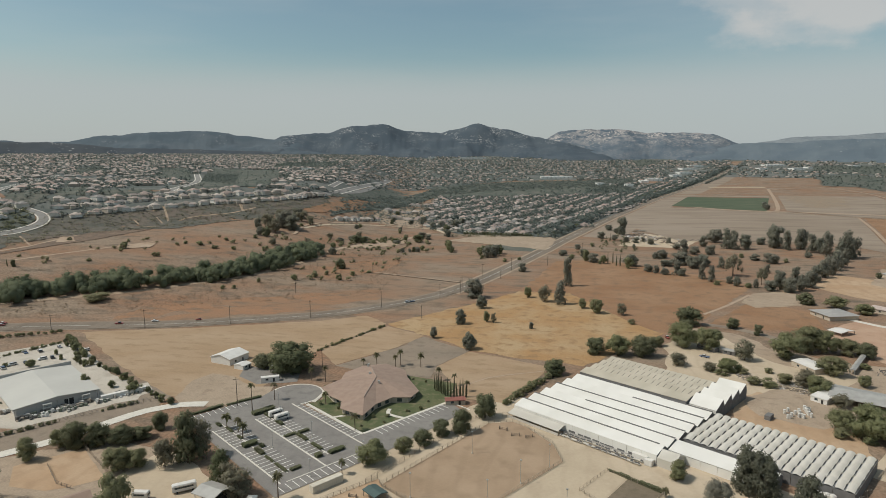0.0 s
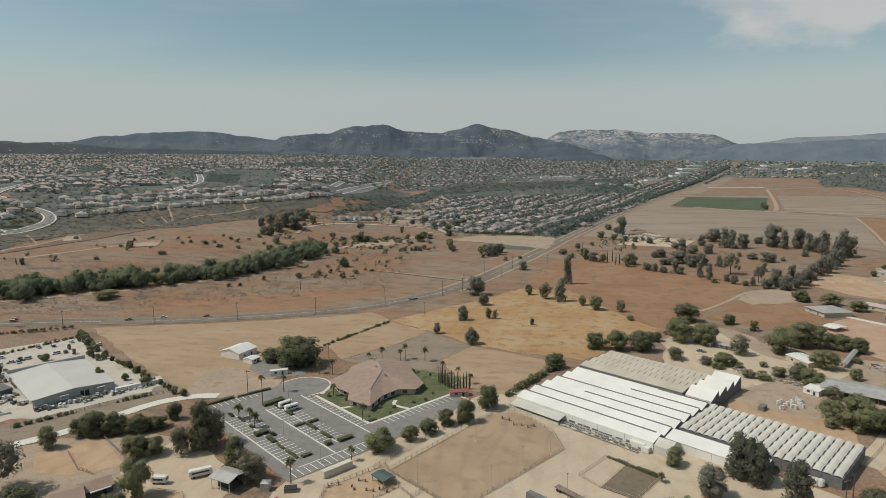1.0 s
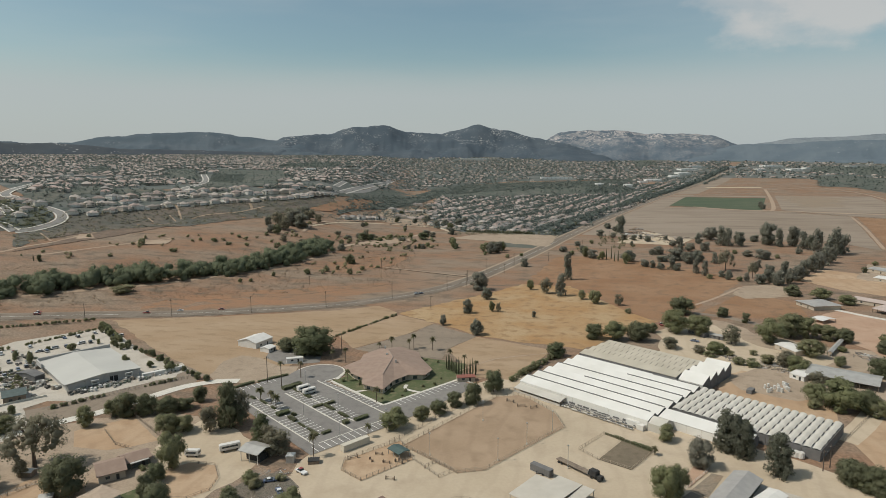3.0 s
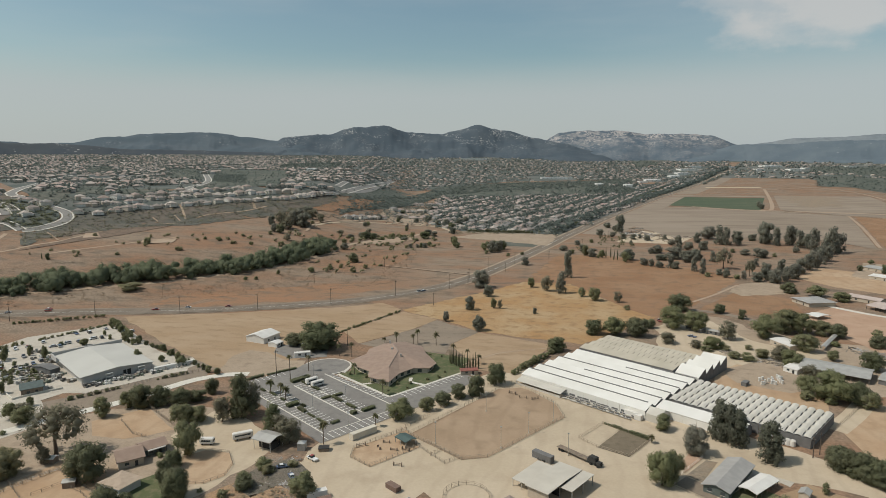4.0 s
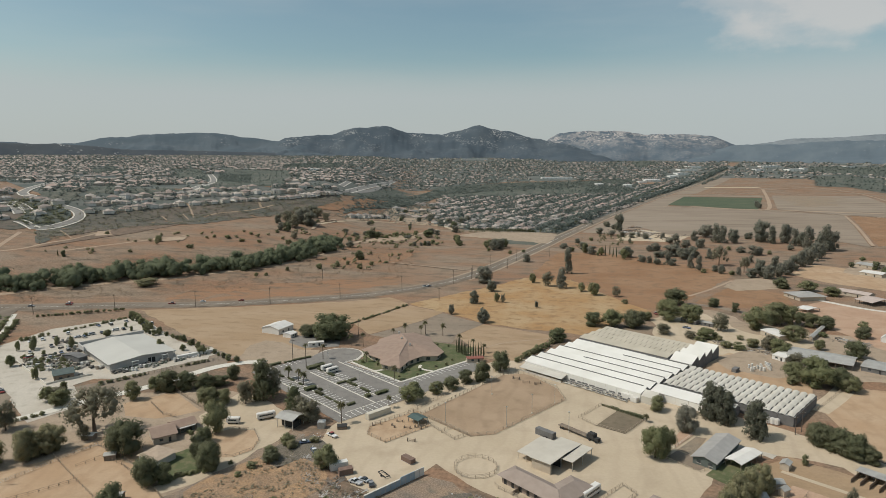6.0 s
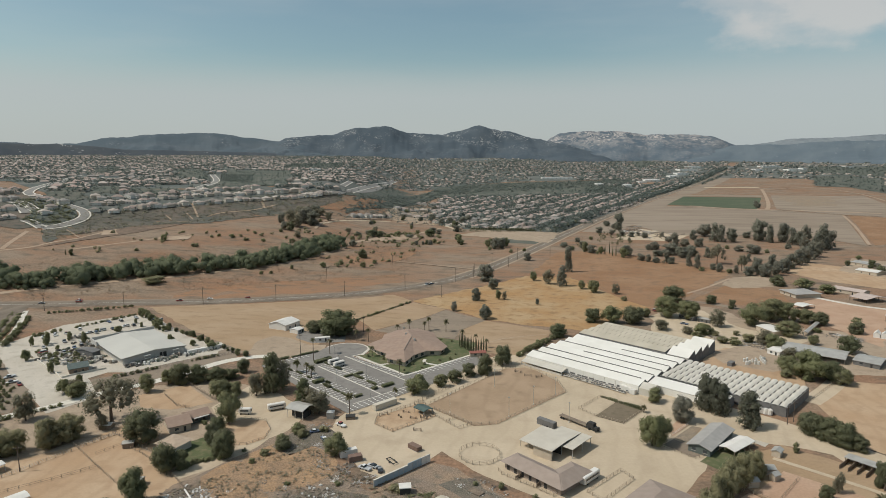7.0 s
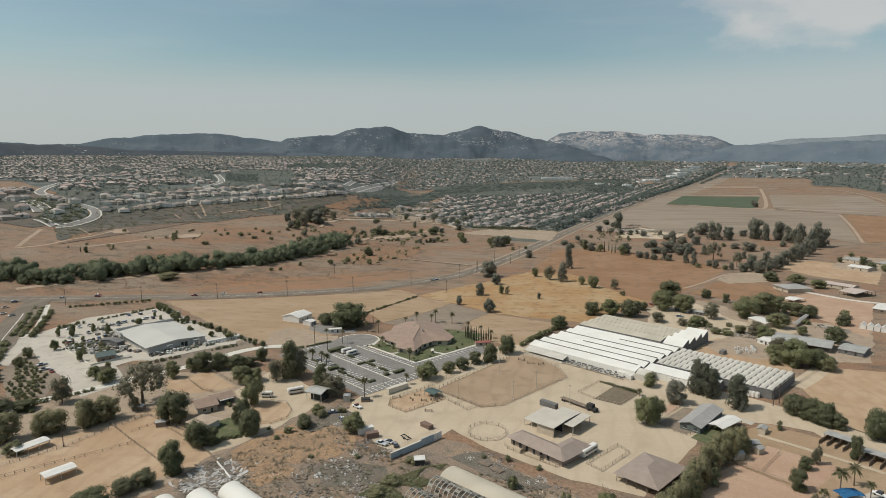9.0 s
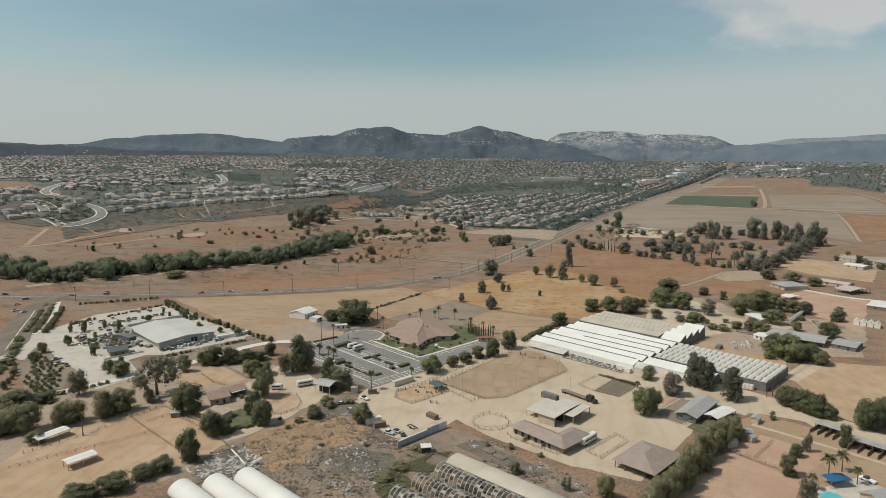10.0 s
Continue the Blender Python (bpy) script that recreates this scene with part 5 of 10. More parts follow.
def suburb(poly, heading, row, pitch, seed, near, tree_rate, jitter=1.5, skip=0.06, bend=0.0, tall=7.0, street_trees=0.0, warp=0.0):
    """Rows of houses back to back along streets; near(x, y) says which become single things."""
    rnd = random.Random(seed)
    xs, ys = [p[0] for p in poly], [p[1] for p in poly]
    cx, cy = sum(xs) / len(xs), sum(ys) / len(ys)
    R = max(math.hypot(x - cx, y - cy) for x, y in poly)
    h = radians(heading)
    n, m = int(R / pitch) + 1, int(R / row) + 1
    made = 0
    for j in range(-m, m + 1):
        off = rnd.uniform(-8, 8)
        for i in range(-n, n + 1):
            for side in (0, 1):
                if rnd.random() < skip:
                    continue
                a = i * pitch + off + rnd.uniform(-jitter, jitter)
                b = j * row + (11 if side else -11) + rnd.uniform(-jitter, jitter) + bend * math.sin(a / 160.0 + j * 0.4)
                x, y = cx + a * math.cos(h) - b * math.sin(h), cy + a * math.sin(h) + b * math.cos(h)
                if not inside(x, y, poly) or not free_plot(x, y):
                    continue
                rot = h + (0 if side else math.pi) + rnd.uniform(-0.05, 0.05)
                if warp:
                    if warp < 70 and noise.noise(Vector(((0.6 * y - 0.8 * x) / 130, (0.8 * x + 0.6 * y) / 480, seed))) > 0.2:
                        continue
                    w1, w2 = noise.noise(Vector((x / 260, y / 260, 3))), noise.noise(Vector((x / 260, y / 260, 9)))
                    x, y, rot = x + warp * w1, y + warp * w2, rot + w1 * 0.4
                k = rnd.randrange(5)
                if near(x, y) and made < 130:
                    near_house(x, y, rot, k)
                    made += 1
                else:
                    far_house(x, y, rot, k, rnd)
                for off in (-5.0, 5.0):
                    if rnd.random() < street_trees:
                        b2 = b + (13.5 if side else -13.5)
                        far_tree(cx + (a + off) * math.cos(h) - b2 * math.sin(h), cy + (a + off) * math.sin(h) + b2 * math.cos(h), rnd.uniform(5, 10), rnd)
                for _ in range(3):
                    if rnd.random() < tree_rate / 3:
                        far_tree(x + rnd.uniform(-12, 12), y + rnd.uniform(-14, 14), rnd.uniform(3.5, tall), rnd)


# large stores along the far road: place, length, depth
STORES = ((276.4, 2576.1, 62, 40), (230.6, 2480.1, 31, 30), (520, 3278.4, 93, 60), (451.8, 2994, 55, 50), (390.3, 2811.2, 39, 40), (583.1, 3504.3, 64, 60), (-105.4, 2663, 132, 30), (967.8, 3527.8, 96, 60), (846.6, 3263.8, 42, 40), (997.2, 3257.1, 57, 50), (1072.7, 3339.2, 23, 40), (-683.9, 3939.7, 168, 40), (-935.4, 3881, 56, 40), (755.5, 3446.7, 35, 40), (-817.1, 1756.2, 27, 40), (165.4, 2304.8, 26, 30), (1318.1, 3458.8, 37, 40), (65.4, 2351.4, 27, 30))
# streets that wind up the mesa, rows of houses along its edge, planted slopes between them
MESA_STREETS = (
    ([(-661.3, 579.2), (-651.7, 595.7), (-649.4, 626.2), (-657.4, 646.2), (-675.4, 660.5), (-697.4, 666.5), (-720.9, 671.8), (-751.8, 680.2), (-776.6, 685.7), (-800.3, 696.4), (-885.4, 792.6), (-976.8, 916.2), (-1064.9, 1041.9), (-1199.7, 1226.5)], 10),
    ([(-776.2, 640.3), (-757, 644.4), (-737, 636.6), (-720.1, 626.9)], 9),
    ([(-754.9, 637.7), (-728.9, 619.4), (-714.3, 608.6)], 9),
    ([(-696.4, 587.3), (-684, 586.9), (-661.3, 579.2)], 8),
    ([(-633.1, 886.2), (-634.6, 867), (-740.5, 1089.3), (-936.6, 1379.2)], 9),
    ([(-950.2, 1062.6), (-1042.7, 1260), (-1095.2, 1429.5)], 9),
    ([(-465.3, 1135.5), (-553.1, 1532), (-692.2, 2197.4)], 12),
    ([(193.7, 2729.3), (272.5, 3112.2), (356.3, 3422.4)], 14),
    ([(-508.2, 1206.5), (-565.8, 1404.8)], 8),
)
EDGE_ROWS = (
    [(-383.4, 925.9), (-343.2, 1016.3)],
    [(-343.8, 1072.6), (-265.9, 1089.6)],
    [(-374.5, 1154.9), (-296.3, 1261.8)],
    [(-402.6, 1415.1), (-309.2, 1415.4)],
    [(-713.8, 714.5), (-679.8, 750), (-651.3, 812.1), (-613.7, 881.1), (-569.2, 954.6)],
    [(-666.5, 663.9), (-634.4, 693.4), (-608.2, 752.1), (-559.9, 827.8), (-515.2, 893.8), (-481.4, 954.7), (-463.9, 1070.8)],
    [(-690.8, 693.8), (-659.3, 730.4), (-635.6, 790.1), (-595.8, 852.7), (-542.4, 925.2), (-497.9, 990.7)],
    [(-768.4, 669.7), (-741.1, 676.1), (-712.3, 670.6)],
    [(-751.8, 600.1), (-732.7, 616.2)],
    [(-701.7, 612), (-690.8, 628.2)],
    [(-783.5, 629.6), (-783.3, 656.2)],
)
GREEN_SLOPES = [
    [(-730.1, 738.7), (-701, 776.3), (-805.2, 889), (-830, 844.1)],
    [(-869.1, 1148.3), (-811.4, 1171.8), (-1201.5, 1739.3), (-1272.8, 1693.3)],
    [(-643.6, 937.1), (-532.9, 1016.6), (-858.5, 1682.7), (-1150.9, 1766.6)],
    [(-693.3, 773), (-637.1, 836.2), (-665, 861.2), (-734, 837)],
    [(-755.7, 681.2), (-711.9, 675.3), (-720.8, 722.5), (-814.5, 796.6), (-849, 786.5)],
    [(-623, 838.5), (-568, 912.8), (-597.8, 945.7), (-653.2, 934.3)],
    [(-1193.6, 1265.2), (-1225.1, 1413.3), (-1518.3, 1751.1), (-1471.1, 1565.6)],
]
GREEN_SLOPES += [
    [(-974.3, 1856.5), (-814.8, 1937.7), (-1039.2, 2558.2), (-1174.6, 2278.4)],
    [(-683.6, 576.2), (-667, 585.1), (-662.3, 635.7), (-687.8, 654.1), (-685.5, 608.7), (-701.6, 594.2)],
    [(796, 2332.9), (884.8, 2285.2), (902.7, 2052.3), (1139.4, 2617.7), (1102.1, 2873.3), (972.6, 2875.1)],
    [(1020.4, 3094.5), (1245.4, 2871.4), (1504.7, 3492.5), (1154.2, 3515.5)],
    [(11.4, 1860.1), (184.1, 2052), (145.2, 2303.2), (13, 2292.9)],
    [(-450.7, 1037.7), (-442.6, 1724.2), (-274.7, 1742.7), (11.6, 1918.2), (12.9, 2266.3), (-342.7, 2189.1), (-578.6, 1824.3), (-463.9, 1070.8)],
    [(302.5, 3473), (453.9, 3768.2), (431.4, 4177.9), (278.1, 3999.2)],
]


def close_to(x, y, lines, gap):
    """Is a place within a gap of one of the lines?"""
    for pts in lines:
        for (x0, y0), (x1, y1) in zip(pts, pts[1:]):
            dx, dy = x1 - x0, y1 - y0
            t = clamp01(((x - x0) * dx + (y - y0) * dy) / (dx * dx + dy * dy))
            if math.hypot(x - x0 - dx * t, y - y0 - dy * t) < gap:
                return True
    return False


def free_plot(x, y):
    return not (any(inside(x, y, q) for q in GREEN_SLOPES) or close_to(x, y, [q[0] for q in MESA_STREETS], 15) or close_to(x, y, EDGE_ROWS, 21) or any(abs(x - a) < c / 2 + 20 and -150 < y - b < d / 2 + 15 for a, b, c, d in STORES))


CENTRE_TOWN = [(-248.0, 985.0), (-225.0, 960.0), (-175.0, 902.2), (-33.2, 888.6), (58.9, 1236.9), (211.3, 1893.8), (395.3, 2449.0), (151.6, 2406.1), (-56.9, 2174.7), (-246.7, 2062.3), (-409.1, 1834.7), (-345.0, 1380.0), (-285.0, 1120.0)]
WEST_TOWN = [(-665.5, 664.1), (-616.4, 729.4), (-563.7, 800.7), (-521.7, 896.7), (-459.2, 1088.0), (-688.2, 2214.2), (-798.0, 1926.1), (-2050.0, 3700.0), (-2600.0, 3000.0), (-2900.0, 2560.0), (-1500.0, 1000.0), (-1113.5, 957.1), (-762.2, 693.1)]
FAR_TOWN = [(-461.0, 1153.2), (-597.5, 1916.1), (-473.4, 2234.3), (-290.7, 2491.7), (71.5, 2617.4), (288.1, 2549.2), (367.1, 2435.4), (542.8, 2810.1), (870.0, 4020.0), (510.0, 4050.0), (-480.0, 4080.0), (-1570.0, 3840.0), (-2050.0, 3700.0), (-819.6, 1979.5), (-692.6, 2265.8)]
EAST_TOWN = [(567.8, 2776.4), (890.3, 2713.6), (890.6, 2157.1), (890.5, 1675.7), (2100.0, 3700.0), (920.0, 3950.0)]
WEST_CORNER = [(-678.2, 560.8), (-657.2, 604.6), (-738.9, 669.9), (-857.4, 726.3), (-1100.0, 600.0), (-1000.0, 480.0)]
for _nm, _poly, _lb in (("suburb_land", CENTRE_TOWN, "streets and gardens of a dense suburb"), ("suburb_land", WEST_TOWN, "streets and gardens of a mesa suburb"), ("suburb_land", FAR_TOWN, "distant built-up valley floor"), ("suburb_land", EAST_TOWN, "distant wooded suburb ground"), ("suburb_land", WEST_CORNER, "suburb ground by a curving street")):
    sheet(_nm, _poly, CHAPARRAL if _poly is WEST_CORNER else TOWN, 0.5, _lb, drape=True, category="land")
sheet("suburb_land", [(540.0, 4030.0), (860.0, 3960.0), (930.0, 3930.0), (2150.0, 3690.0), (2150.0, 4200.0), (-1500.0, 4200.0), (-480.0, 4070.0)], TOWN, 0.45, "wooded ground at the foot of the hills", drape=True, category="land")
suburb(CENTRE_TOWN, 75.8, 56, 17.0, 1, lambda x, y: y < 1120, 3.4, 3.0, 0.13, 9.0, 10.0, 0.95)
suburb(WEST_TOWN, 37.0, 74, 18, 2, lambda x, y: False, 3.0, 4, 0.12, 22, 8.0, 0.8, 45)
suburb(FAR_TOWN, 10.0, 88, 26, 3, lambda x, y: False, 3.0, 7, 0.30, 24, 11, 0.8, 80)
suburb(EAST_TOWN, 10.0, 100, 36, 4, lambda x, y: False, 2.4, 8, 0.35, 20, 12, 0.7)
suburb(WEST_CORNER, 60.0, 52, 18, 5, lambda x, y: False, 4.5, 3, 0.06, 10)
for pts, _w in MESA_STREETS:
    band("street", pts, _w, STREET, 1.0, "pale street winding through the mesa suburb", "road", 10)
    _kl = smooth_line(pts, 10)
    tagged(part("pavement", strip(strip(bmesh.new(), _kl, -_w / 2 - 2.4, -_w / 2 - 0.3, 1.2), _kl, _w / 2 + 0.3, _w / 2 + 2.4, 1.2), KERB), "pale pavement beside a mesa street", "pavement", kind="structure")
_r = random.Random(45)
for row in EDGE_ROWS:
    for (x0, y0), (x1, y1) in zip(row, row[1:]):
        L = math.hypot(x1 - x0, y1 - y0)
        n = max(1, round(L / 17.5))
        a = math.atan2(y1 - y0, x1 - x0)
        for i in range(n):
            f = (i + 0.5) / n
            near_house(x0 + (x1 - x0) * f + _r.uniform(-2.5, 2.5), y0 + (y1 - y0) * f + _r.uniform(-6, 6), a + _r.uniform(-0.3, 0.3) + _r.choice((math.pi, 0, math.pi / 2, -math.pi / 2)), _r.choice((0, 1, 2, 3, 4)), _r.uniform(0.9, 1.12))
            for _ in range(3):
                if _r.random() < 0.75:
                    far_tree(x0 + (x1 - x0) * f + _r.uniform(-12, 12), y0 + (y1 - y0) * f + _r.uniform(-16, 18), _r.uniform(3, 6.5), _r)
for q in GREEN_SLOPES:
    sheet("planted_slope", q, SLOPE_GREEN, 0.9, "dark planted slope between suburb tiers", drape=True, category="slope", soft=14)
    _xs, _ys = [p[0] for p in q], [p[1] for p in q]
    for _ in range(min(900, int((max(_xs) - min(_xs)) * (max(_ys) - min(_ys)) / (160 if _ys[0] < 2200 else 700)))):
        x, y = _r.uniform(min(_xs), max(_xs)), _r.uniform(min(_ys), max(_ys))
        if inside(x, y, q):
            far_tree(x, y, _r.uniform(1.8, 5.5) if y < 2000 else _r.uniform(4, 9), _r)
# trees along the straight road: a close belt on the town's side, a few far off on the fields' side
_r = random.Random(44)
for (x0, y0), (x1, y1) in zip(ROAD[9:], ROAD[10:]):
    _n = int(math.hypot(x1 - x0, y1 - y0) / 4.5)
    for i in range(_n):
        f = (i + _r.random()) / _n
        x, y = x0 + (x1 - x0) * f, y0 + (y1 - y0) * f
        if y > 885:
            far_tree(x - _r.uniform(17, 38), y + _r.uniform(-6, 6), _r.uniform(7, 12), _r)
        if y > 2400 and _r.random() < 0.5:
            far_tree(x + _r.uniform(14, 26), y + _r.uniform(-8, 8), _r.uniform(4, 9), _r)

# the edge of the tract: clipped trees inside a low pale wall, big trees at its corner
_r = random.Random(52)
for i in range(26):
    f = (i + 0.5) / 26
    tree("dark", -170.0 + 102.0 * f, 897.5 - 9.5 * f + _r.uniform(-1, 1), _r.uniform(4.6, 6.6), _r.uniform(4.2, 5.6), group="clipped trees by the tract wall")
for (x0, y0), (x1, y1) in (((-178.0, 893.5), (-122.0, 886.5)), ((-122.0, 886.5), (-64.0, 882.0))):
    _bw = bmesh.new()
    box(_bw, 0, -0.15, -0.6, math.hypot(x1 - x0, y1 - y0), 0.15, 1.7)
    wall_run = tagged(part("boundary_wall", _bw, STUCCO), "pale stucco wall round the housing tract", "wall", kind="structure")
    wall_run.matrix_world = pose(x0, y0, terrain(x0, y0), 0, 0, math.degrees(math.atan2(y1 - y0, x1 - x0)))
for kind, x, y, h, w in (
    ("dusky", -231.3, 962.3, 13, 15), ("dusky", -217.1, 962.2, 15, 16), ("dark", -202.8, 935.1, 12, 14), ("dusky", -198.1, 977.4, 15, 16), ("dusky", -197.2, 1025.3, 14, 16), ("dusky", -188.8, 871.6, 12, 13),
    ("dusky", -345.8, 998.9, 9, 11), ("dusky", -321.9, 1038.6, 9, 12), ("dark", -312.9, 1002.1, 8, 9), ("dusky", -299.1, 1123.4, 10, 14), ("dusky", -269.0, 1044.6, 13, 18), ("dusky", -285.0, 1022.0, 9, 12),
    ("dark", -348.7, 1153.0, 8, 12), ("dusky", -317.7, 1270.3, 11, 16), ("dusky", 386.1, 1432.6, 13, 14), ("dusky", 396.4, 1492.4, 14, 13), ("dusky", -330.4, 880.9, 8, 9), ("dusky", -271.1, 911.7, 8, 8),
):
    tree(kind, x, y, h, w)
for i in range(54):
    x, y = _r.uniform(-284, -230), _r.uniform(697, 827)
    if inside(x, y, [(-279.0, 713.9), (-283.6, 772.2), (-267.1, 826.7), (-232.0, 782.0), (-230.8, 707.5), (-257.8, 697.4)]):
        tree("bush", x, y, _r.uniform(1.8, 3.4), _r.uniform(3.5, 7.0))
for kind, x, y, h, w in (
    ("dusky", -304.0, 748.8, 6, 12), ("dusky", -296.0, 772.0, 7, 13), ("dusky", -280.5, 780.5, 7, 10), ("dusky", -239.0, 784.7, 5, 14), ("dusky", -221.5, 851.7, 9, 15), ("dusky", -208.3, 836.9, 8, 12),
    ("dusky", -210.5, 715.6, 6, 8), ("dusky", -202.1, 718.2, 5, 5), ("dusky", -192.9, 720.5, 7, 9), ("dusky", -278.7, 662.5, 9, 13), ("bush", -220.9, 783.0, 4, 10),
):
    tree(kind, x, y, h, w)

# ---- greenhouses ----
GH = pose(-27.0, 266.5, 0, 0, 0, -33)


def film_bay(parent, x0, x1, y0, y1, zg, zr, peak, film, cols=0, vent=(0, 0)):
    """One bay: film roof with two slopes, gable ends, gutter; ribs show every few metres; a raised vent along the ridge."""
    yr = y0 + (y1 - y0) * peak
    bm = bmesh.new()
    if cols:
        step = (x1 - x0) / cols
        for c in range(cols):
            a = x0 + c * step
            prev = None
            for k in range(6):
                f = k / 5
                hump = (0.5 if film == FILM_GREY else 0.14) * math.sin(math.pi * f)
                gap = 0.28 if film == FILM_GREY else 0.14
                xx = a + gap + (step - 2 * gap) * f
                ring = [bm.verts.new((xx, y0 + 0.1, zg + hump * 0.6)), bm.verts.new((xx, (y0 + yr) / 2, (zg + zr) / 2 + hump)), bm.verts.new((xx, yr, zr + hump * 0.8))]
                if prev:
                    bm.faces.new((prev[0], ring[0], ring[1], prev[1]))
                    bm.faces.new((prev[1], ring[1], ring[2], prev[2]))
                prev = ring
            part("film_panel", bm, film, parent)
            bm = bmesh.new()
        bm.free()
        # Added dark sheet: imitates the unlit interior seen between the film panels.
        part("dark_interior_sheet", boxes((x0 + 0.1, y0 + 0.1, zg - 0.5, x1 - 0.1, y1 - 0.2, zg - 0.4)), SHADE, parent, "dark sheet standing in for the shaded interior")
        for c in range(cols + 1):
            a = x0 + c * step
            part("rib", boxes((a - 0.12, y0, zg - 0.15, a + 0.12, y1, zg + 0.05)), STEEL, parent)
        part("roof_back", extrude_profile(bmesh.new(), [(yr + 0.9, zg - 0.3), (yr + 0.9, zg + 0.05), (y1, zg + 0.05), (y1, zg - 0.3)], x0, x1), film, parent)
    else:
        part("roof_film", extrude_profile(bmesh.new(), [(y0, zg), (y0, zg + 0.15), (yr, zr + 0.15), (yr, zr)], x0, x1), film, parent)
        part("roof_back", extrude_profile(bmesh.new(), [(yr + 0.02, zr - 0.35), (yr + 0.02, zr - 0.2), (y1, zg + 0.15), (y1, zg)], x0, x1), film, parent)
        if vent[1] > vent[0]:
            a, b = x0 + (x1 - x0) * vent[0], x0 + (x1 - x0) * vent[1]
            k = 0.93
            yv, zv = y0 + (yr - y0) * k, zg + (zr - zg) * k
            part("vent", extrude_profile(bmesh.new(), [(yv, zv + 0.17), (yv - 0.1, zv + 0.35), (yr + 0.1, zr + 0.35), (yr + 0.1, zr + 0.16)], a, b), SHADE, parent, "dark open roof vent")
    part("gutter", boxes((x0, y1 - 0.14, zg - 0.2, x1, y1 + 0.12, zg - 0.02)), STEEL, parent)
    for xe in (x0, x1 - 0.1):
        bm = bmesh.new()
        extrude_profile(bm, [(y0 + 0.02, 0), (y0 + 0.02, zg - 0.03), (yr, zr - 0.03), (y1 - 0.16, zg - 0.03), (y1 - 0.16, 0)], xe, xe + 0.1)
        # The x1 end faces away from the sun; its shade is painted dark.
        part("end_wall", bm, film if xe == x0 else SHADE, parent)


def tube(bm, pts, r, n=5):
    """A bent round bar through the points."""
    rings = []
    for i, p in enumerate(pts):
        d = (pts[min(i + 1, len(pts) - 1)] - pts[max(i - 1, 0)]).normalized()
        a = Vector((1, 0, 0)) if abs(d.x) < 0.9 else Vector((0, 0, 1))
        a = (a - d * a.dot(d)).normalized()
        b = d.cross(a)
        rings.append([bm.verts.new(p + (a * math.cos(6.2832 * k / n) + b * math.sin(6.2832 * k / n)) * r) for k in range(n)])
    for q, w in zip(rings, rings[1:]):
        for k in range(n):
            j = (k + 1) % n
            bm.faces.new((q[k], q[j], w[j], w[k]))
    bm.faces.new(rings[0][::-1])
    bm.faces.new(rings[-1])
    return bm


def curtain(parent, x0, x1, y, z0, z1, material):
    n = max(1, int(abs(x1 - x0) / 6))
    for i in range(n):
        a, b = x0 + (x1 - x0) * i / n, x0 + (x1 - x0) * (i + 1) / n
        part("wall_panel", boxes((a + 0.06, y - 0.06, z0, b - 0.06, y, z1)), material, parent)


main_house = thing("greenhouse", "long white film greenhouse with sawtooth roof bays", "greenhouse", GH)
for i, v in enumerate(((0.0, 0.97), (0.0, 1.0), (0.32, 1.0), (0.0, 1.0), (0.52, 1.0), (0.66, 1.0))):
    film_bay(main_house, 0, 67, i * 8.7 + 0.02, (i + 1) * 8.7 - 0.02, 4.0, 5.7, 0.72, FILM, 0, v)
curtain(main_house, 0, 67, -0.02, 0.9, 4.0, FILM)
part("kick_wall", boxes((0, -0.15, 0, 67, -0.03, 0.88)), TILT_WALL, main_house)
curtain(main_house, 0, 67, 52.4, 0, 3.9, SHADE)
lean_to = thing("lean_to", "low translucent lean-to along the greenhouse front", "lean-to", GH)
part("roof_film", extrude_profile(bmesh.new(), [(-5.2, 2.0), (-5.2, 2.1), (-0.3, 3.3), (-0.3, 3.2)], 0.5, 27), FILM_GREY, lean_to)
for k in range(10):
    part("post", boxes((0.7 + k * 2.9, -5.2, 0, 0.82 + k * 2.9, -5.08, 2.0)), STEEL, lean_to)
part("front_film", boxes((0.5, -5.14, 0.1, 27, -5.1, 1.2)), FILM_GREY, lean_to)

# plant benches in front of the bays, past the lean-to
_bench = [mesh_of(n, b, m) for n, b, m in (
    ("bench_top", boxes((-1.2, -0.7, 0.72, 1.2, -0.42, 0.78), (-1.2, -0.34, 0.72, 1.2, -0.06, 0.78), (-1.2, 0.02, 0.72, 1.2, 0.30, 0.78), (-1.2, 0.38, 0.72, 1.2, 0.66, 0.78)), FILM_GREY),
    ("leg", boxes((-0.05, -0.6, 0, 0.05, -0.5, 0.72), (-0.05, 0.45, 0, 0.05, 0.55, 0.72), (-0.05, -0.5, 0.3, 0.05, 0.45, 0.36)), STEEL))]
_tray = mesh_of("tray", boxes((-0.5, -0.3, 0, 0.5, 0.3, 0.12), (-0.42, -0.24, 0.12, -0.05, 0.2, 0.42), (0.05, -0.2, 0.12, 0.4, 0.24, 0.34)), SHADE)
_r = random.Random(61)
for k in range(26):
    bench = thing("plant_bench", "grey slatted plant bench before the greenhouse", "bench", GH @ pose(28.6 + (k // 2) * 2.75 + _r.uniform(-0.2, 0.2), (-1.7, -4.1)[k % 2] + _r.uniform(-0.25, 0.25), 0, 0, 0, _r.uniform(-6, 6)), "plant benches by the greenhouse")
    share("bench_top", _bench[0], bench)
    for x in (-1.0, 1.0):
        share("leg", _bench[1], bench, pose(x, 0, 0))
    for x in (-0.6, 0.55):
        if _r.random() < 0.75:
            share("tray", _tray, bench, pose(x, _r.uniform(-0.2, 0.2), 0.78))
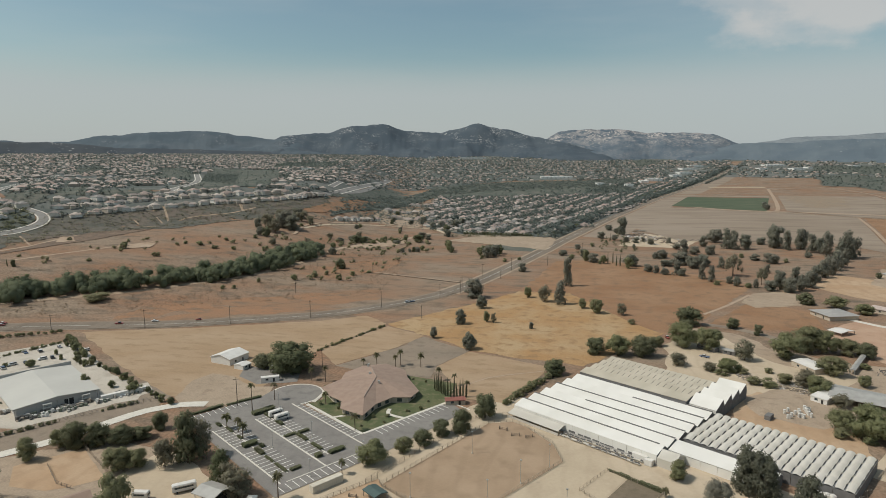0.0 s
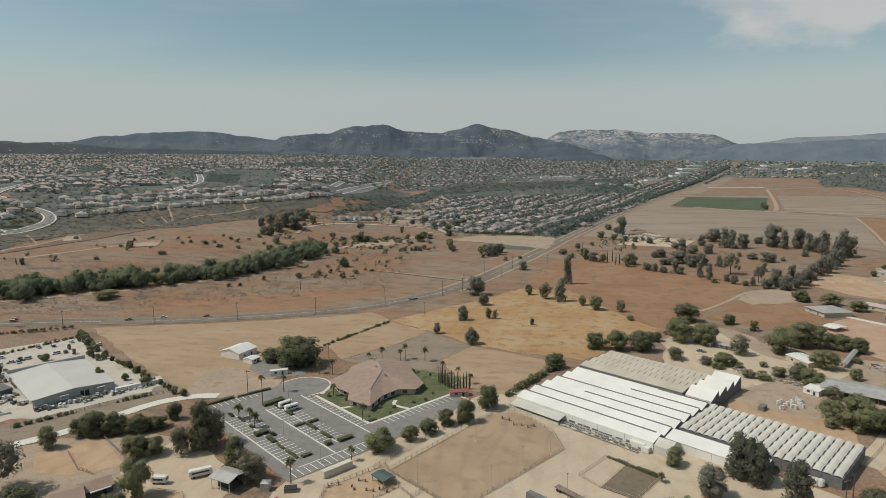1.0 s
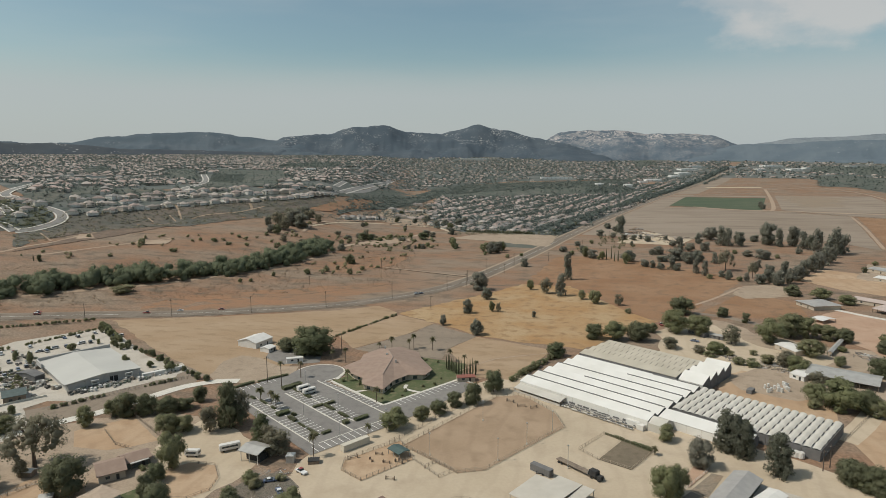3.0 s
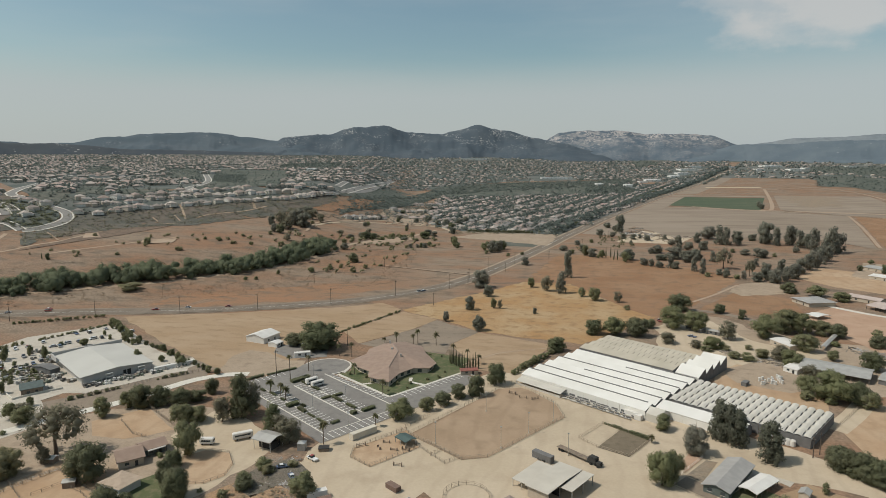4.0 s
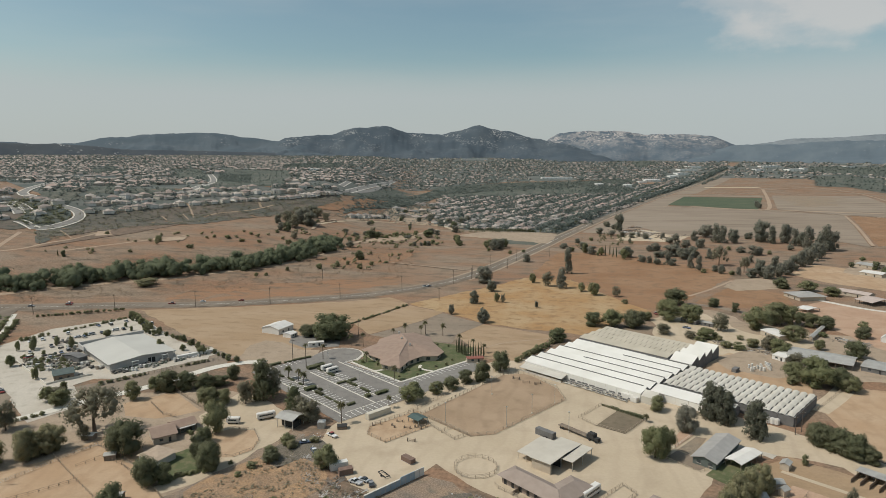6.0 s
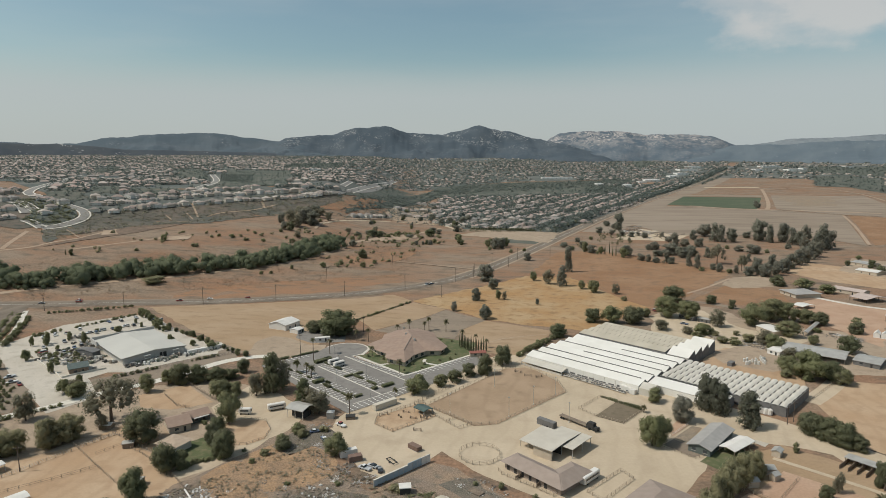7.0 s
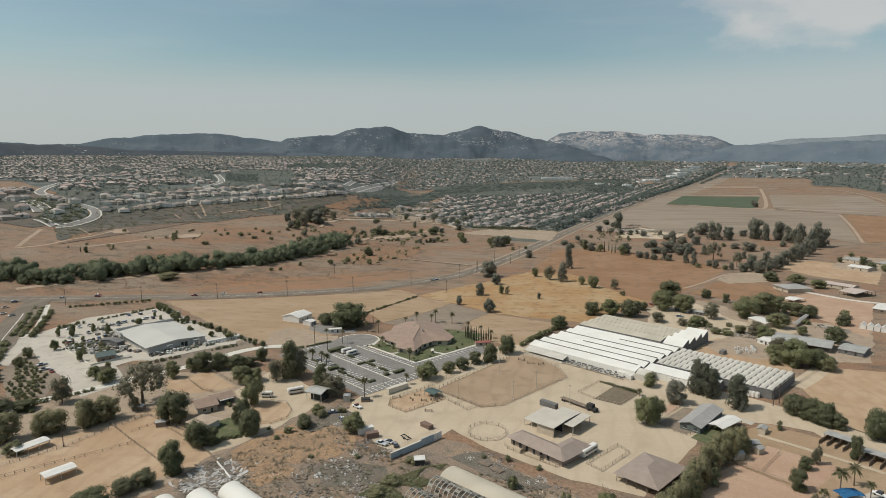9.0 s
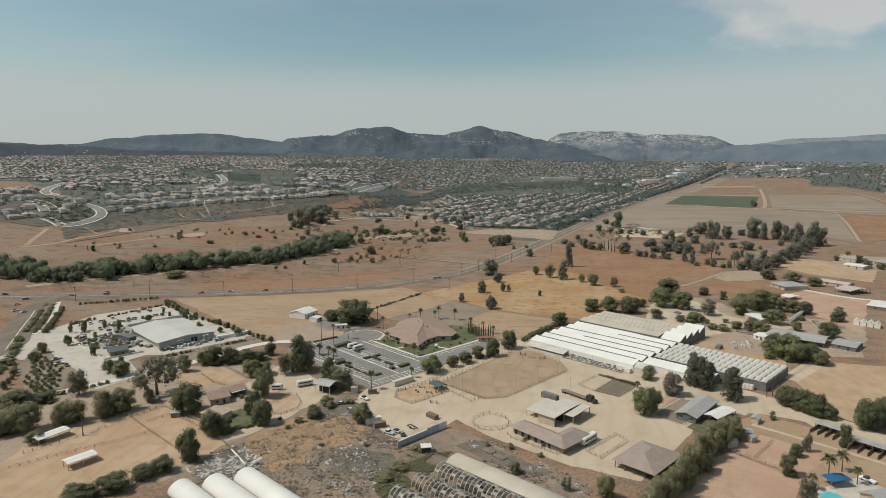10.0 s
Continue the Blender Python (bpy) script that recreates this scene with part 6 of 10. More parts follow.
for k in range(9):
    _x = 29.0 + k * 3.7 + _r.uniform(-0.8, 0.8)
    part("torn_panel", boxes((_x, -0.13, 0.92, _x + _r.uniform(2.4, 3.5), -0.085, _r.uniform(1.3, 1.9))), SHADE, main_house, "opening where the film is torn")

back_house = thing("greenhouse", "aged beige film greenhouse with worn roof bays", "greenhouse", GH)
for i in range(4):
    film_bay(back_house, -1, 54, 53.4 + i * 8.1, 53.4 + (i + 1) * 8.1 - 0.04, 5.6, 6.6, 0.75, FILM_OLD, 18 if i > 0 else 0, (0, 0))
# Dark front panels: the shaded gap behind the white bays, put into colour.
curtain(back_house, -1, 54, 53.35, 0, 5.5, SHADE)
white_block = thing("greenhouse", "tall white sawtooth greenhouse block", "greenhouse", GH)
for i in range(4):
    film_bay(white_block, 54.3, 66.5, 55 + i * 8.8, 55 + (i + 1) * 8.8 - 0.04, 4.4, 7.4, 0.85, FILM)
curtain(white_block, 54.3, 66.5, 54.95, 0, 4.3, FILM)
side_house = thing("greenhouse", "grey film greenhouse with humped roof panels", "greenhouse", GH)
for i in range(5):
    film_bay(side_house, 68, 125, 20 + i * 6.4, 26.4 + i * 6.4 - 0.04, 4.3, 5.2, 0.82, FILM_GREY, 18)
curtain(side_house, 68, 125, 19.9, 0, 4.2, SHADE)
# Sheet over the right-hand end, with that side's shade as its colour.
bm = boxes((124.95, 20, 0, 125.05, 52, 4.2))
part("dark_side_sheet", bm, SHADE, side_house)
front_house = thing("greenhouse", "low white film lean-to greenhouse", "greenhouse", GH)
film_bay(front_house, 67.3, 104, 8.5, 18.5, 3.4, 4.9, 0.75, FILM)
curtain(front_house, 67.3, 104, 8.42, 0, 3.3, FILM)
part("end_room", extrude_profile(bmesh.new(), [(0, 0), (0, 3.4), (4.2, 5.3), (8.2, 3.4), (8.2, 0)], 67.1, 74), FILM_GREY, front_house)


# ---- warehouse ----
warehouse = thing("warehouse", "large pale warehouse with a low-pitched roof", "warehouse", pose(-254.1, 243.4, 0, 0, 0, 57.6))
part("wall", boxes((-16.3, -25, 0, 16.3, 25, 4.1)), TILT_WALL, warehouse)
bm = bmesh.new()
extrude_profile(bm, [(-17.9, 4.1), (0, 5.6), (17.9, 4.1), (17.9, 4.35), (0, 5.85), (-17.9, 4.35)], -25.4, 25.4)
bmesh.ops.rotate(bm, verts=bm.verts, matrix=Matrix.Rotation(radians(90), 3, "Z"))
part("roof", bm, PALE_ROOF, warehouse)
bm = bmesh.new()
extrude_profile(bm, [(-17.45, 3.9), (0, 5.45), (17.45, 3.9), (17.45, 3.7), (-17.45, 3.7)], -25.0, 25.0)
bmesh.ops.rotate(bm, verts=bm.verts, matrix=Matrix.Rotation(radians(90), 3, "Z"))
part("gable", bm, TILT_WALL, warehouse)
part("parapet", boxes((-18.2, 25.5, 3.1, 18.2, 26.1, 6.2)), TILT_WALL, warehouse)
part("parapet", boxes((-18.9, 14, 3.4, -18.2, 25.4, 5.9)), TILT_WALL, warehouse)
for k in range(9):
    part("pilaster", boxes((-17 + k * 4.2, -25.25, 0, -16.6 + k * 4.2, -25.02, 3.8)), TILT_WALL, warehouse)
part("loading_door", boxes((2.5, -25.12, 0, 6.3, -25.02, 3.4)), DARK, warehouse, "open dark loading door")
for x in (-6.3, 9.5):
    part("rack", boxes((x, -26.6, 1.8, x + 3.5, -25.3, 2.0), (x, -26.6, 0, x + 0.2, -26.4, 3.6), (x + 3.3, -26.6, 0, x + 3.5, -26.4, 3.6), (x, -26.6, 3.5, x + 3.5, -25.3, 3.7)), WHITE_METAL, warehouse)
for k in range(10):
    part("roof_seam", boxes((-17.8 + 0.02, -24 + k * 5.3, 4.34, -17.6, -23.9 + k * 5.3, 4.46)), STEEL, warehouse)


# ---- hall: low hipped wings round a crest ----
def slope_roof(length, width, ze, zr, eave=1.0, gable=False):
    bm = bmesh.new()
    if gable:
        extrude_profile(bm, [(-width / 2 - eave, ze - 0.25), (0, zr), (width / 2 + eave, ze - 0.25), (width / 2 + eave, ze), (0, zr + 0.25), (-width / 2 - eave, ze)][::-1], -length / 2 - eave, length / 2 + eave)
        return bm
    v, f = hip(-length / 2, -width / 2, length / 2, width / 2, ze, zr, eave)
    vv = [bm.verts.new(p) for p in v]
    for q in f:
        bm.faces.new([vv[i] for i in q])
    return bm


hall = thing("hall", "low hall with wide brown shingle roofs", "hall", pose(-97.0, 277.0, 0))
# eaves round the hall, each corner with the ridge point that its roof plane climbs to
RIDGE = [(-6, 16, 7.0), (1, 3, 7.2), (2.5, -19, 5.6)]
EAVES = [(7, -33, 2), (8.5, -20, 2), (13.4, -11, 1), (22, -9, 1), (23.5, -0.5, 1), (13.3, 15.7, 0), (9, 26, 0), (-4, 34, 0), (-15, 28, 0), (-20.5, 16, 0), (-19, 7, 1), (-24, -6, 1), (-16, -15, 1), (-8, -20, 2), (-5.5, -28, 2)]


def hall_roof(grow, lower):
    """Low roof planes from the eaves up to the ridge points, with a soffit below."""
    bm = bmesh.new()
    top = [bm.verts.new((x, y, z - lower)) for x, y, z in RIDGE]
    rim = [bm.verts.new((x * grow, y * grow, 3.15 - lower)) for x, y, _ in EAVES]
    n = len(rim)
    for k in range(n):
        a, b = EAVES[k][2], EAVES[(k + 1) % n][2]
        bm.faces.new((rim[k], rim[(k + 1) % n], top[b]))
        if a != b:
            bm.faces.new((rim[k], top[b], top[a]))
    low = [bm.verts.new((v.co.x, v.co.y, 2.9 - lower)) for v in rim]
    for k in range(n):
        q = (k + 1) % n
        bm.faces.new((low[k], low[q], rim[q], rim[k]))
    bm.faces.new(low[::-1])
    bmesh.ops.recalc_face_normals(bm, faces=bm.faces)
    return bm


part("roof", hall_roof(1.0, 0.0), TILE_ROOF, hall)
_base = [(x * 0.93, y * 0.95) for x, y, _ in EAVES]
hall_wall = part("wall", prism(bmesh.new(), _base, 0, 2.9), STUCCO, hall)
for k, (x0, y0) in enumerate(_base):
    x1, y1 = _base[(k + 1) % len(_base)]
    L = math.hypot(x1 - x0, y1 - y0)
    for q in range(int(L / 4.5)):
        f = (q + 0.5) / int(L / 4.5)
        part("window", boxes((-1.1, -0.06, 0.7, 1.1, 0.0, 2.4)), GLASS, hall_wall, m=pose(x0 + (x1 - x0) * f, y0 + (y1 - y0) * f, 0, 0, 0, math.degrees(math.atan2(y1 - y0, x1 - x0))))
for x0, y0, x1, y1 in ((-6, 16, 1, 3), (1, 3, 2.5, -19)):
    za, zb = (7.0, 7.2) if y0 > 10 else (7.2, 5.6)
    part("ridge_cap", rod(bmesh.new(), (x0, y0, za + 0.03), (x1, y1, zb + 0.03), 0.22, 0.22, 6), BROWN_ROOF, hall)
for x, y in ((-4, 8), (4, -2), (-9, 20)):
    part("roof_vent", boxes((x - 0.5, y - 0.5, 6.0, x + 0.5, y + 0.5, 7.4)), STEEL, hall)


# ---- car park in its own axes: x along the rows, y towards the lawn ----
LOTM = pose(-146.6, 223.5, 0, 0, 0, -34.5)


def lot_xy(a, b):
    p = LOTM @ Vector((a, b, 0))
    return p.x, p.y


circle = [lot_xy(-13.5 + 13.5 * math.cos(t), 44 + 13.5 * math.sin(t)) for t in [radians(a) for a in range(-20, 211, 15)]]
sheet("car_park", [lot_xy(-22, -6), lot_xy(64, -8), lot_xy(64, 36), lot_xy(58, 88), lot_xy(44.5, 91), lot_xy(45, 41.5), *circle, lot_xy(-22, 30)], ASPHALT, 0.22, "grey asphalt car park with painted bays", category="car park")
sheet("lawn", [lot_xy(1, 42.3), lot_xy(44.2, 42.3), lot_xy(43.5, 92), lot_xy(30, 110), lot_xy(-4, 96), lot_xy(-14, 60), lot_xy(1, 50)], LAWN, 0.16, "green lawn with dry patches round the hall", category="lawn", soft=1)
car_park = bpy.data.objects["car_park"]
_line = mesh_of("bay_line", boxes((-0.13, -2.6, 0.245, 0.13, 2.6, 0.255)), PAINT)
for y, x0, n in ((0.6, 0.5, 19), (6.2, 0.5, 19), (19.2, 1.0, 18), (24.8, 1.0, 18), (38.9, 0, 17)):
    for k in range(n):
        if y in (0.6, 6.2) and k in (8, 9) or y in (19.2, 24.8) and k == 9:
            continue
        share("bay_line", _line, car_park, LOTM @ pose(x0 + k * 2.75, y, 0))
for k in range(12):
    share("bay_line", _line, car_park, LOTM @ pose(60.8, -4 + k * 2.9, 0, 0, 0, 90))
for k in range(14):
    share("bay_line", _line, car_park, LOTM @ pose(47.6, 48 + k * 2.9, 0, 0, 0, 90))
for k in range(9):
    share("bay_line", _line, car_park, LOTM @ pose(-20, -2 + k * 2.9, 0, 0, 0, 90))
for x0, y0, x1, y1 in ((-1, -2.6, 53, -2.0), (0, 16.0, 52, 16.7), (-4, 36.4, 55, 37.0), (57.2, 0, 57.7, 35), (1, 41.0, 44.6, 42.4), (43.9, 42.4, 45.3, 91), (52, 16, 57.3, 16.6), (53.1, -2.6, 57.3, -2.0), (44.4, 91.05, 58, 91.7)):
    tagged(part("kerb", boxes((x0, y0, 0.0, x1, y1, 0.31)), KERB, None, m=LOTM), "pale concrete kerb strip of the car park", "kerb", kind="structure")
for x0, y0, x1, y1 in ((-5, 3.15, 52, 3.65), (-4, 21.7, 50, 22.2)):
    tagged(part("planter_strip", boxes((x0, y0, 0.0, x1, y1, 0.33)), KERB, None, m=LOTM), "raised planter strip between parking rows", "planter", kind="structure")
bm = bmesh.new()
strip(bm, [Vector((*p, 0)) for p in circle], -0.9, 0, 0.30)
tagged(part("kerb", bm, KERB), "round kerb of the turning circle", "kerb", kind="structure")
for pts, w, lb in (([lot_xy(22, 42), lot_xy(26, 52)], 1.6, "footpath across the lawn"), ([lot_xy(44, 64), lot_xy(36, 62), lot_xy(32, 66)], 1.8, "footpath to the hall door"), ([lot_xy(1, 45), lot_xy(-8, 62), lot_xy(2, 76)], 1.8, "footpath along the hall")):
    band("footpath", pts, w, KERB, 0.24, lb, "path", 4)


# ---- hedges, palms, cars, poles, fences ----
def hedge_mesh(seed):
    rnd = random.Random(seed)
    vs, fs = [], []
    for _ in range(420):
        x, y, z = rnd.uniform(-0.5, 0.5), rnd.uniform(-0.5, 0.5), rnd.uniform(0.05, 1)
        ax = rnd.randrange(3)
        if ax == 0:
            y = math.copysign(0.5, y) * rnd.uniform(0.8, 1.05)
        elif ax == 1:
            z = rnd.uniform(0.85, 1.08)
        k = len(vs)
        a, b = rnd.uniform(0, 6.3), rnd.uniform(0.05, 0.13)
        vs += [(x - b * 0.5, y - b, z - b), (x + b * 0.5, y - b * 0.4, z + b * 0.4), (x + b * 0.5, y + b, z + b), (x - b * 0.5, y + b * 0.4, z - b * 0.5)]
        fs.append((k, k + 1, k + 2, k + 3))
    me = bpy.data.meshes.new("foliage")
    me.from_pydata(vs, [], fs)
    me.materials.append(LEAF_DARK)
    return me


HEDGES = [hedge_mesh(s) for s in (1, 2)]
HEDGE_CORE = mesh_of("core", boxes((-0.49, -0.4, 0, 0.49, 0.4, 0.86)), LEAF_DARK)


def hedge(x0, y0, x1, y1, w, h, label="clipped dark green hedge", piece=0.0):
    """A hedge: clipped blocks where piece is given, else a loose row of bushy clumps."""
    L = math.hypot(x1 - x0, y1 - y0)
    ob = thing("hedge", label, "hedge", pose(x0, y0, terrain(x0, y0), 0, 0, math.degrees(math.atan2(y1 - y0, x1 - x0))))
    rnd = random.Random(label + str(round(x0)))
    n = max(1, round(L / (piece or w * 0.95)))
    for i in range(n):
        k = rnd.uniform(0.7, 1.3)
        if piece:
            o = share("foliage", HEDGES[i % 2], ob, pose((i + 0.5) * L / n, 0, 0))
            o.scale = (L / n * 1.04, w * k, h * k)
            o = share("core", HEDGE_CORE, ob, pose((i + 0.5) * L / n, 0, 0))
            o.scale = (L / n, w * k * 0.9, h * k * 0.92)
        elif rnd.random() < 0.93:
            o = share("foliage", TREE_KINDS["bush"][0][i % 3], ob, pose((i + rnd.random()) * L / n, rnd.uniform(-0.2, 0.2) * w, -0.1, 0, 0, rnd.uniform(0, 360)))
            o.scale = (w * 1.15 * k, w * 1.15 * k, h * 1.1 * k)
    return ob


for a0, b0, a1, b1, w, h in ((-7, 2.2, -3, 2.2, 1.8, 1.3), (0, 3.4, 6, 3.4, 1.2, 1.0), (11, 3.4, 14.5, 3.4, 1.4, 1.2), (22, 0.5, 22, 6.2, 1.9, 1.3), (24.5, 6.4, 27.5, 6.4, 1.5, 1.1), (27, 3.4, 33, 3.4, 1.5, 1.3), (35, 3.4, 41, 3.4, 1.3, 1.1), (43, 3.4, 51, 3.4, 1.5, 1.3), (51.5, 5.0, 51.5, 9.0, 1.5, 1.2), (-4.5, 17.5, -4.5, 27.5, 2.2, 1.4)):
    hedge(*lot_xy(a0, b0), *lot_xy(a1, b1), w, h, "clipped dark hedge in the car park", 6)
for a0, b0, a1, b1, w, h in ((-2, 22, 4, 22, 1.5, 1.3), (25, 17, 25, 22, 1.9, 1.3), (26, 22, 34, 22, 1.5, 1.3), (26, 23, 26, 27.5, 1.4, 1.2), (49, 17, 49, 19.5, 1.6, 1.2), (50, 22.5, 50, 29, 2.2, 1.6), (-24, -2, -24, 12, 1.5, 1.0), (-23.5, 14, -22, 30, 1.5, 1.0), (38, 22, 45, 22, 1.1, 0.9), (8, 22, 14, 22, 1.1, 0.9)):
    hedge(*lot_xy(a0, b0), *lot_xy(a1, b1), w, h, "clipped dark hedge in the car park", 6)
for p0, p1, w, h, lb in (
    ((-150.8, 332.4), (-128.4, 393.5), 2.0, 1.6, "dark hedge between stubble fields"),
    ((-33.4, 273.0), (-11.8, 320.4), 3.5, 3.0, "tall dark hedge beside the greenhouse"),
    ((-322.0, 328.1), (-276.0, 293.8), 3.0, 3.2, "dark hedge round the warehouse plot"),
    ((-381.4, 303.9), (-332.0, 335.9), 2.0, 1.6, "low dark hedge beside the road"),
    ((-340.2, 253.8), (-333.1, 270.8), 2.4, 2.2, "dark hedge along the yard"),
    ((-331.7, 273.6), (-314.9, 317.0), 2.2, 1.6, "yard hedge above the parked cars"),
    ((-234.4, 197.2), (-220.0, 217.8), 2.2, 1.8, "hedge along the yard wall"),
    ((-211.0, 229.6), (-200.5, 243.3), 1.8, 1.6, "hedge along the yard wall"),
    ((-243.9, 141.1), (-229.9, 162.4), 2.0, 1.6, "hedge below the concrete lane"),
):
    hedge(*p0, *p1, w, h, lb)
for p0, p1, w, h, lb in (
    ((-354.6, 232.8), (-409.7, 302.9), 4.0, 2.0, "verge hedge beside the street"),
    ((-347.8, 231.4), (-400.5, 302.2), 4.0, 1.8, "verge hedge beside the street"),
    ((-340.4, 232.9), (-384.7, 293.3), 3.5, 3.0, "verge hedge beside the street"),
    ((-297.8, 162.3), (-344.3, 218.9), 6.0, 3.0, "tall verge hedge beside the street"),
    ((-138.0, 121.7), (-134.6, 131.3), 2.0, 1.4, "hedge by the ranch lane"),
    ((-130.2, 130.5), (-123.2, 139.6), 2.2, 1.6, "hedge by the ranch lane"),
    ((-158.1, 161.4), (-142.9, 149.4), 2.0, 1.5, "garden hedge of the ranch house"),
    ((-144.4, 122.8), (-130.9, 130.3), 2.2, 1.4, "garden hedge of the ranch house"),
):
    hedge(*p0, *p1, w, h, lb)

_r = random.Random(33)
for a, b in ((12, 52), (16, 49), (20, 50), (30, 52), (34, 55), (38, 60), (40, 70), (42, 76), (38, 84), (30, 96), (4, 60), (6, 54), (-2, 66), (18, 100), (10, 98), (42, 55), (6, 46), (38, 46), (-6, 78), (24, 47)):
    tree("bush", *lot_xy(a, b), _r.uniform(0.9, 2.2), _r.uniform(1.4, 3.0), "low garden shrub on the hall lawn", "hall shrubs")

# rows of small trees round the warehouse plot
for p0, p1, n, h, kinds in (((-271.5, 290.8), (-183.0, 242.4), 17, 3.6, ("dark", "bush")), ((-314.0, 318.7), (-274.0, 287.7), 7, 4.6, ("dark", "round")), ((-276.8, 287.2), (-266.4, 281.8), 3, 4.5, ("round", "dark")), ((-298.6, 173.1), (-274.0, 143.9), 6, 4, ("grey", "round"))):
    rnd = random.Random(n)
    for i in range(n):
        f = (i + rnd.uniform(0.2, 0.8)) / n
        hh = h * rnd.uniform(0.7, 1.25)
        tree(kinds[i % len(kinds)], p0[0] + (p1[0] - p0[0]) * f + rnd.uniform(-1.5, 1.5), p0[1] + (p1[1] - p0[1]) * f + rnd.uniform(-1.5, 1.5), hh, hh * rnd.uniform(0.8, 1.2), group="tree row")


for p0, p1, n, h, name, label in (((-180.9, 872.9), (-40.4, 895.3), 34, 5, "street_trees", "row of dark street trees"), ((-36.1, 896.0), (39.1, 1220.4), 46, 7, "street_trees", "dense street trees beside the road"), ((39.9, 1248.4), (305.2, 2305.4), 60, 9, "street_trees", "street trees beside the far road")):
    rnd = random.Random(n)
    V, F, N = [], [], []
    for i in range(n):
        f = (i + rnd.uniform(0.2, 0.8)) / n
        clump(V, F, N, p0[0] + (p1[0] - p0[0]) * f - rnd.uniform(0, 9), p0[1] + (p1[1] - p0[1]) * f + rnd.uniform(-1.5, 1.5), h * rnd.uniform(0.7, 1.25), rnd, 90)
    round_off(joined(name, (V, F), LEAF_DARK, label, "trees").data, N)


def palm_meshes(seed):
    rnd = random.Random(seed)
    bt = bmesh.new()
    z, r = 0.0, 0.034
    for k in range(6):
        rod(bt, (0, 0, z - 0.01), (0, 0, z + 0.15), r, r * 0.9, 7)
        z, r = z + 0.15, r * 0.92
    bl = bmesh.new()
    for i in range(64):
        a, up = rnd.uniform(0, 6.283), rnd.uniform(-0.7, 1.0)
        d = Vector((math.cos(a), math.sin(a), 0))
        s = Vector((-d.y, d.x, 0))
        L = rnd.uniform(0.22, 0.32)
        p = Vector((0, 0, 0.9))
        prev = None
        for k in range(4):
            f = k / 3
            c = p + d * L * f * (1 - 0.25 * max(0, up)) + Vector((0, 0, up * L * f * 0.8 - 0.28 * L * f * f * 1.6))
            w = (0.012, 0.032, 0.028, 0.005)[k]
            row = [bl.verts.new(c - s * w), bl.verts.new(c + s * w)]
            if prev:
                bl.faces.new((prev[0], prev[1], row[1], row[0]))
            prev = row
    return mesh_of("trunk", bt, BARK), mesh_of("fronds", bl, PALM_LEAF)


PALMS = [palm_meshes(s) for s in (1, 2, 3)]


def palm(x, y, h, w, i=[0]):
    i[0] += 1
    t, l = PALMS[i[0] % 3]
    ob = thing("palm_tree", "palm tree with a rough trunk and drooping fronds", "palm tree", pose(x, y, terrain(x, y), 0, 0, i[0] * 50), "palms")
    k = max(h, 3.0)
    share("trunk", t, ob).scale = (min(k, 7), min(k, 7), k)
    o = share("fronds", l, ob)
    o.scale = (w * 2.3, w * 2.3, w * 2.3)
    o.location.z = k * 0.93 - 0.9 * w * 2.3
    return ob


for x, y, h, w in ((-143.4, 245.2, 13.4, 2.7), (-139.4, 258.6, 8.9, 2.8), (-144.0, 225.6, 6.4, 3.9), (-132.7, 219.0, 6.7, 3.8), (-137.7, 223.8, 6.3, 3.0), (-97.0, 180.5, 9.4, 3.4), (-82.1, 200.2, 5.6, 2.4), (-125.6, 286.3, 8.5, 2.9), (-133.5, 286.9, 6.5, 3.0), (-106.6, 311.7, 8.6, 3.5), (-97.3, 315.9, 6.5, 2.8), (-95.2, 318.8, 8.7, 3.5), (-83.4, 317.5, 7.9, 3.8), (-115.5, 314.7, 3.6, 2.1), (-69.2, 299.9, 6.8, 3.0), (-90.3, 235.1, 7.5, 3.3), (-113.8, 259.2, 5.9, 2.7), (-52.3, 287.9, 5.2, 2.8), (-59.9, 294.4, 6.0, 2.6), (86.2, 131.1, 9.3, 4.3), (93.2, 138.6, 7.4, 4.0), (94.7, 129.9, 6.1, 2.7), (78.5, 122.8, 5.7, 2.3), (29.5, 208.1, 3.1, 1.8)):
    palm(x, y, h, max(w, 2.6))
for i in range(14):
    f = i / 13 * 2
    x, y = (-68.4 + 7.4 * f, 287.5 - 8.0 * f) if f < 1 else (-61.0 + 9.6 * (f - 1), 279.5 + 0.6 * (f - 1))
    tree("cypress", x, y + (i % 2) * 0.7, 7.6 + (i * 7 % 5) * 0.6, 2.1, group="cypress row")

CAR_PAINT = per_object("car_paint", [(0.72, 0.72, 0.70), (0.75, 0.75, 0.73), (0.45, 0.46, 0.47), (0.05, 0.05, 0.055), (0.28, 0.28, 0.29), (0.68, 0.68, 0.66), (0.10, 0.13, 0.2), (0.3, 0.06, 0.05)], 0.3, 0.0, 0.6)
TYRE = plain("tyre_rubber", (0.025, 0.025, 0.025), (0.035, 0.035, 0.035), 2, 0.9)


def lathe_wheel(r, w):
    bm = bmesh.new()
    rod(bm, (0, -w / 2, 0), (0, w / 2, 0), r, r, 12)
    return bm


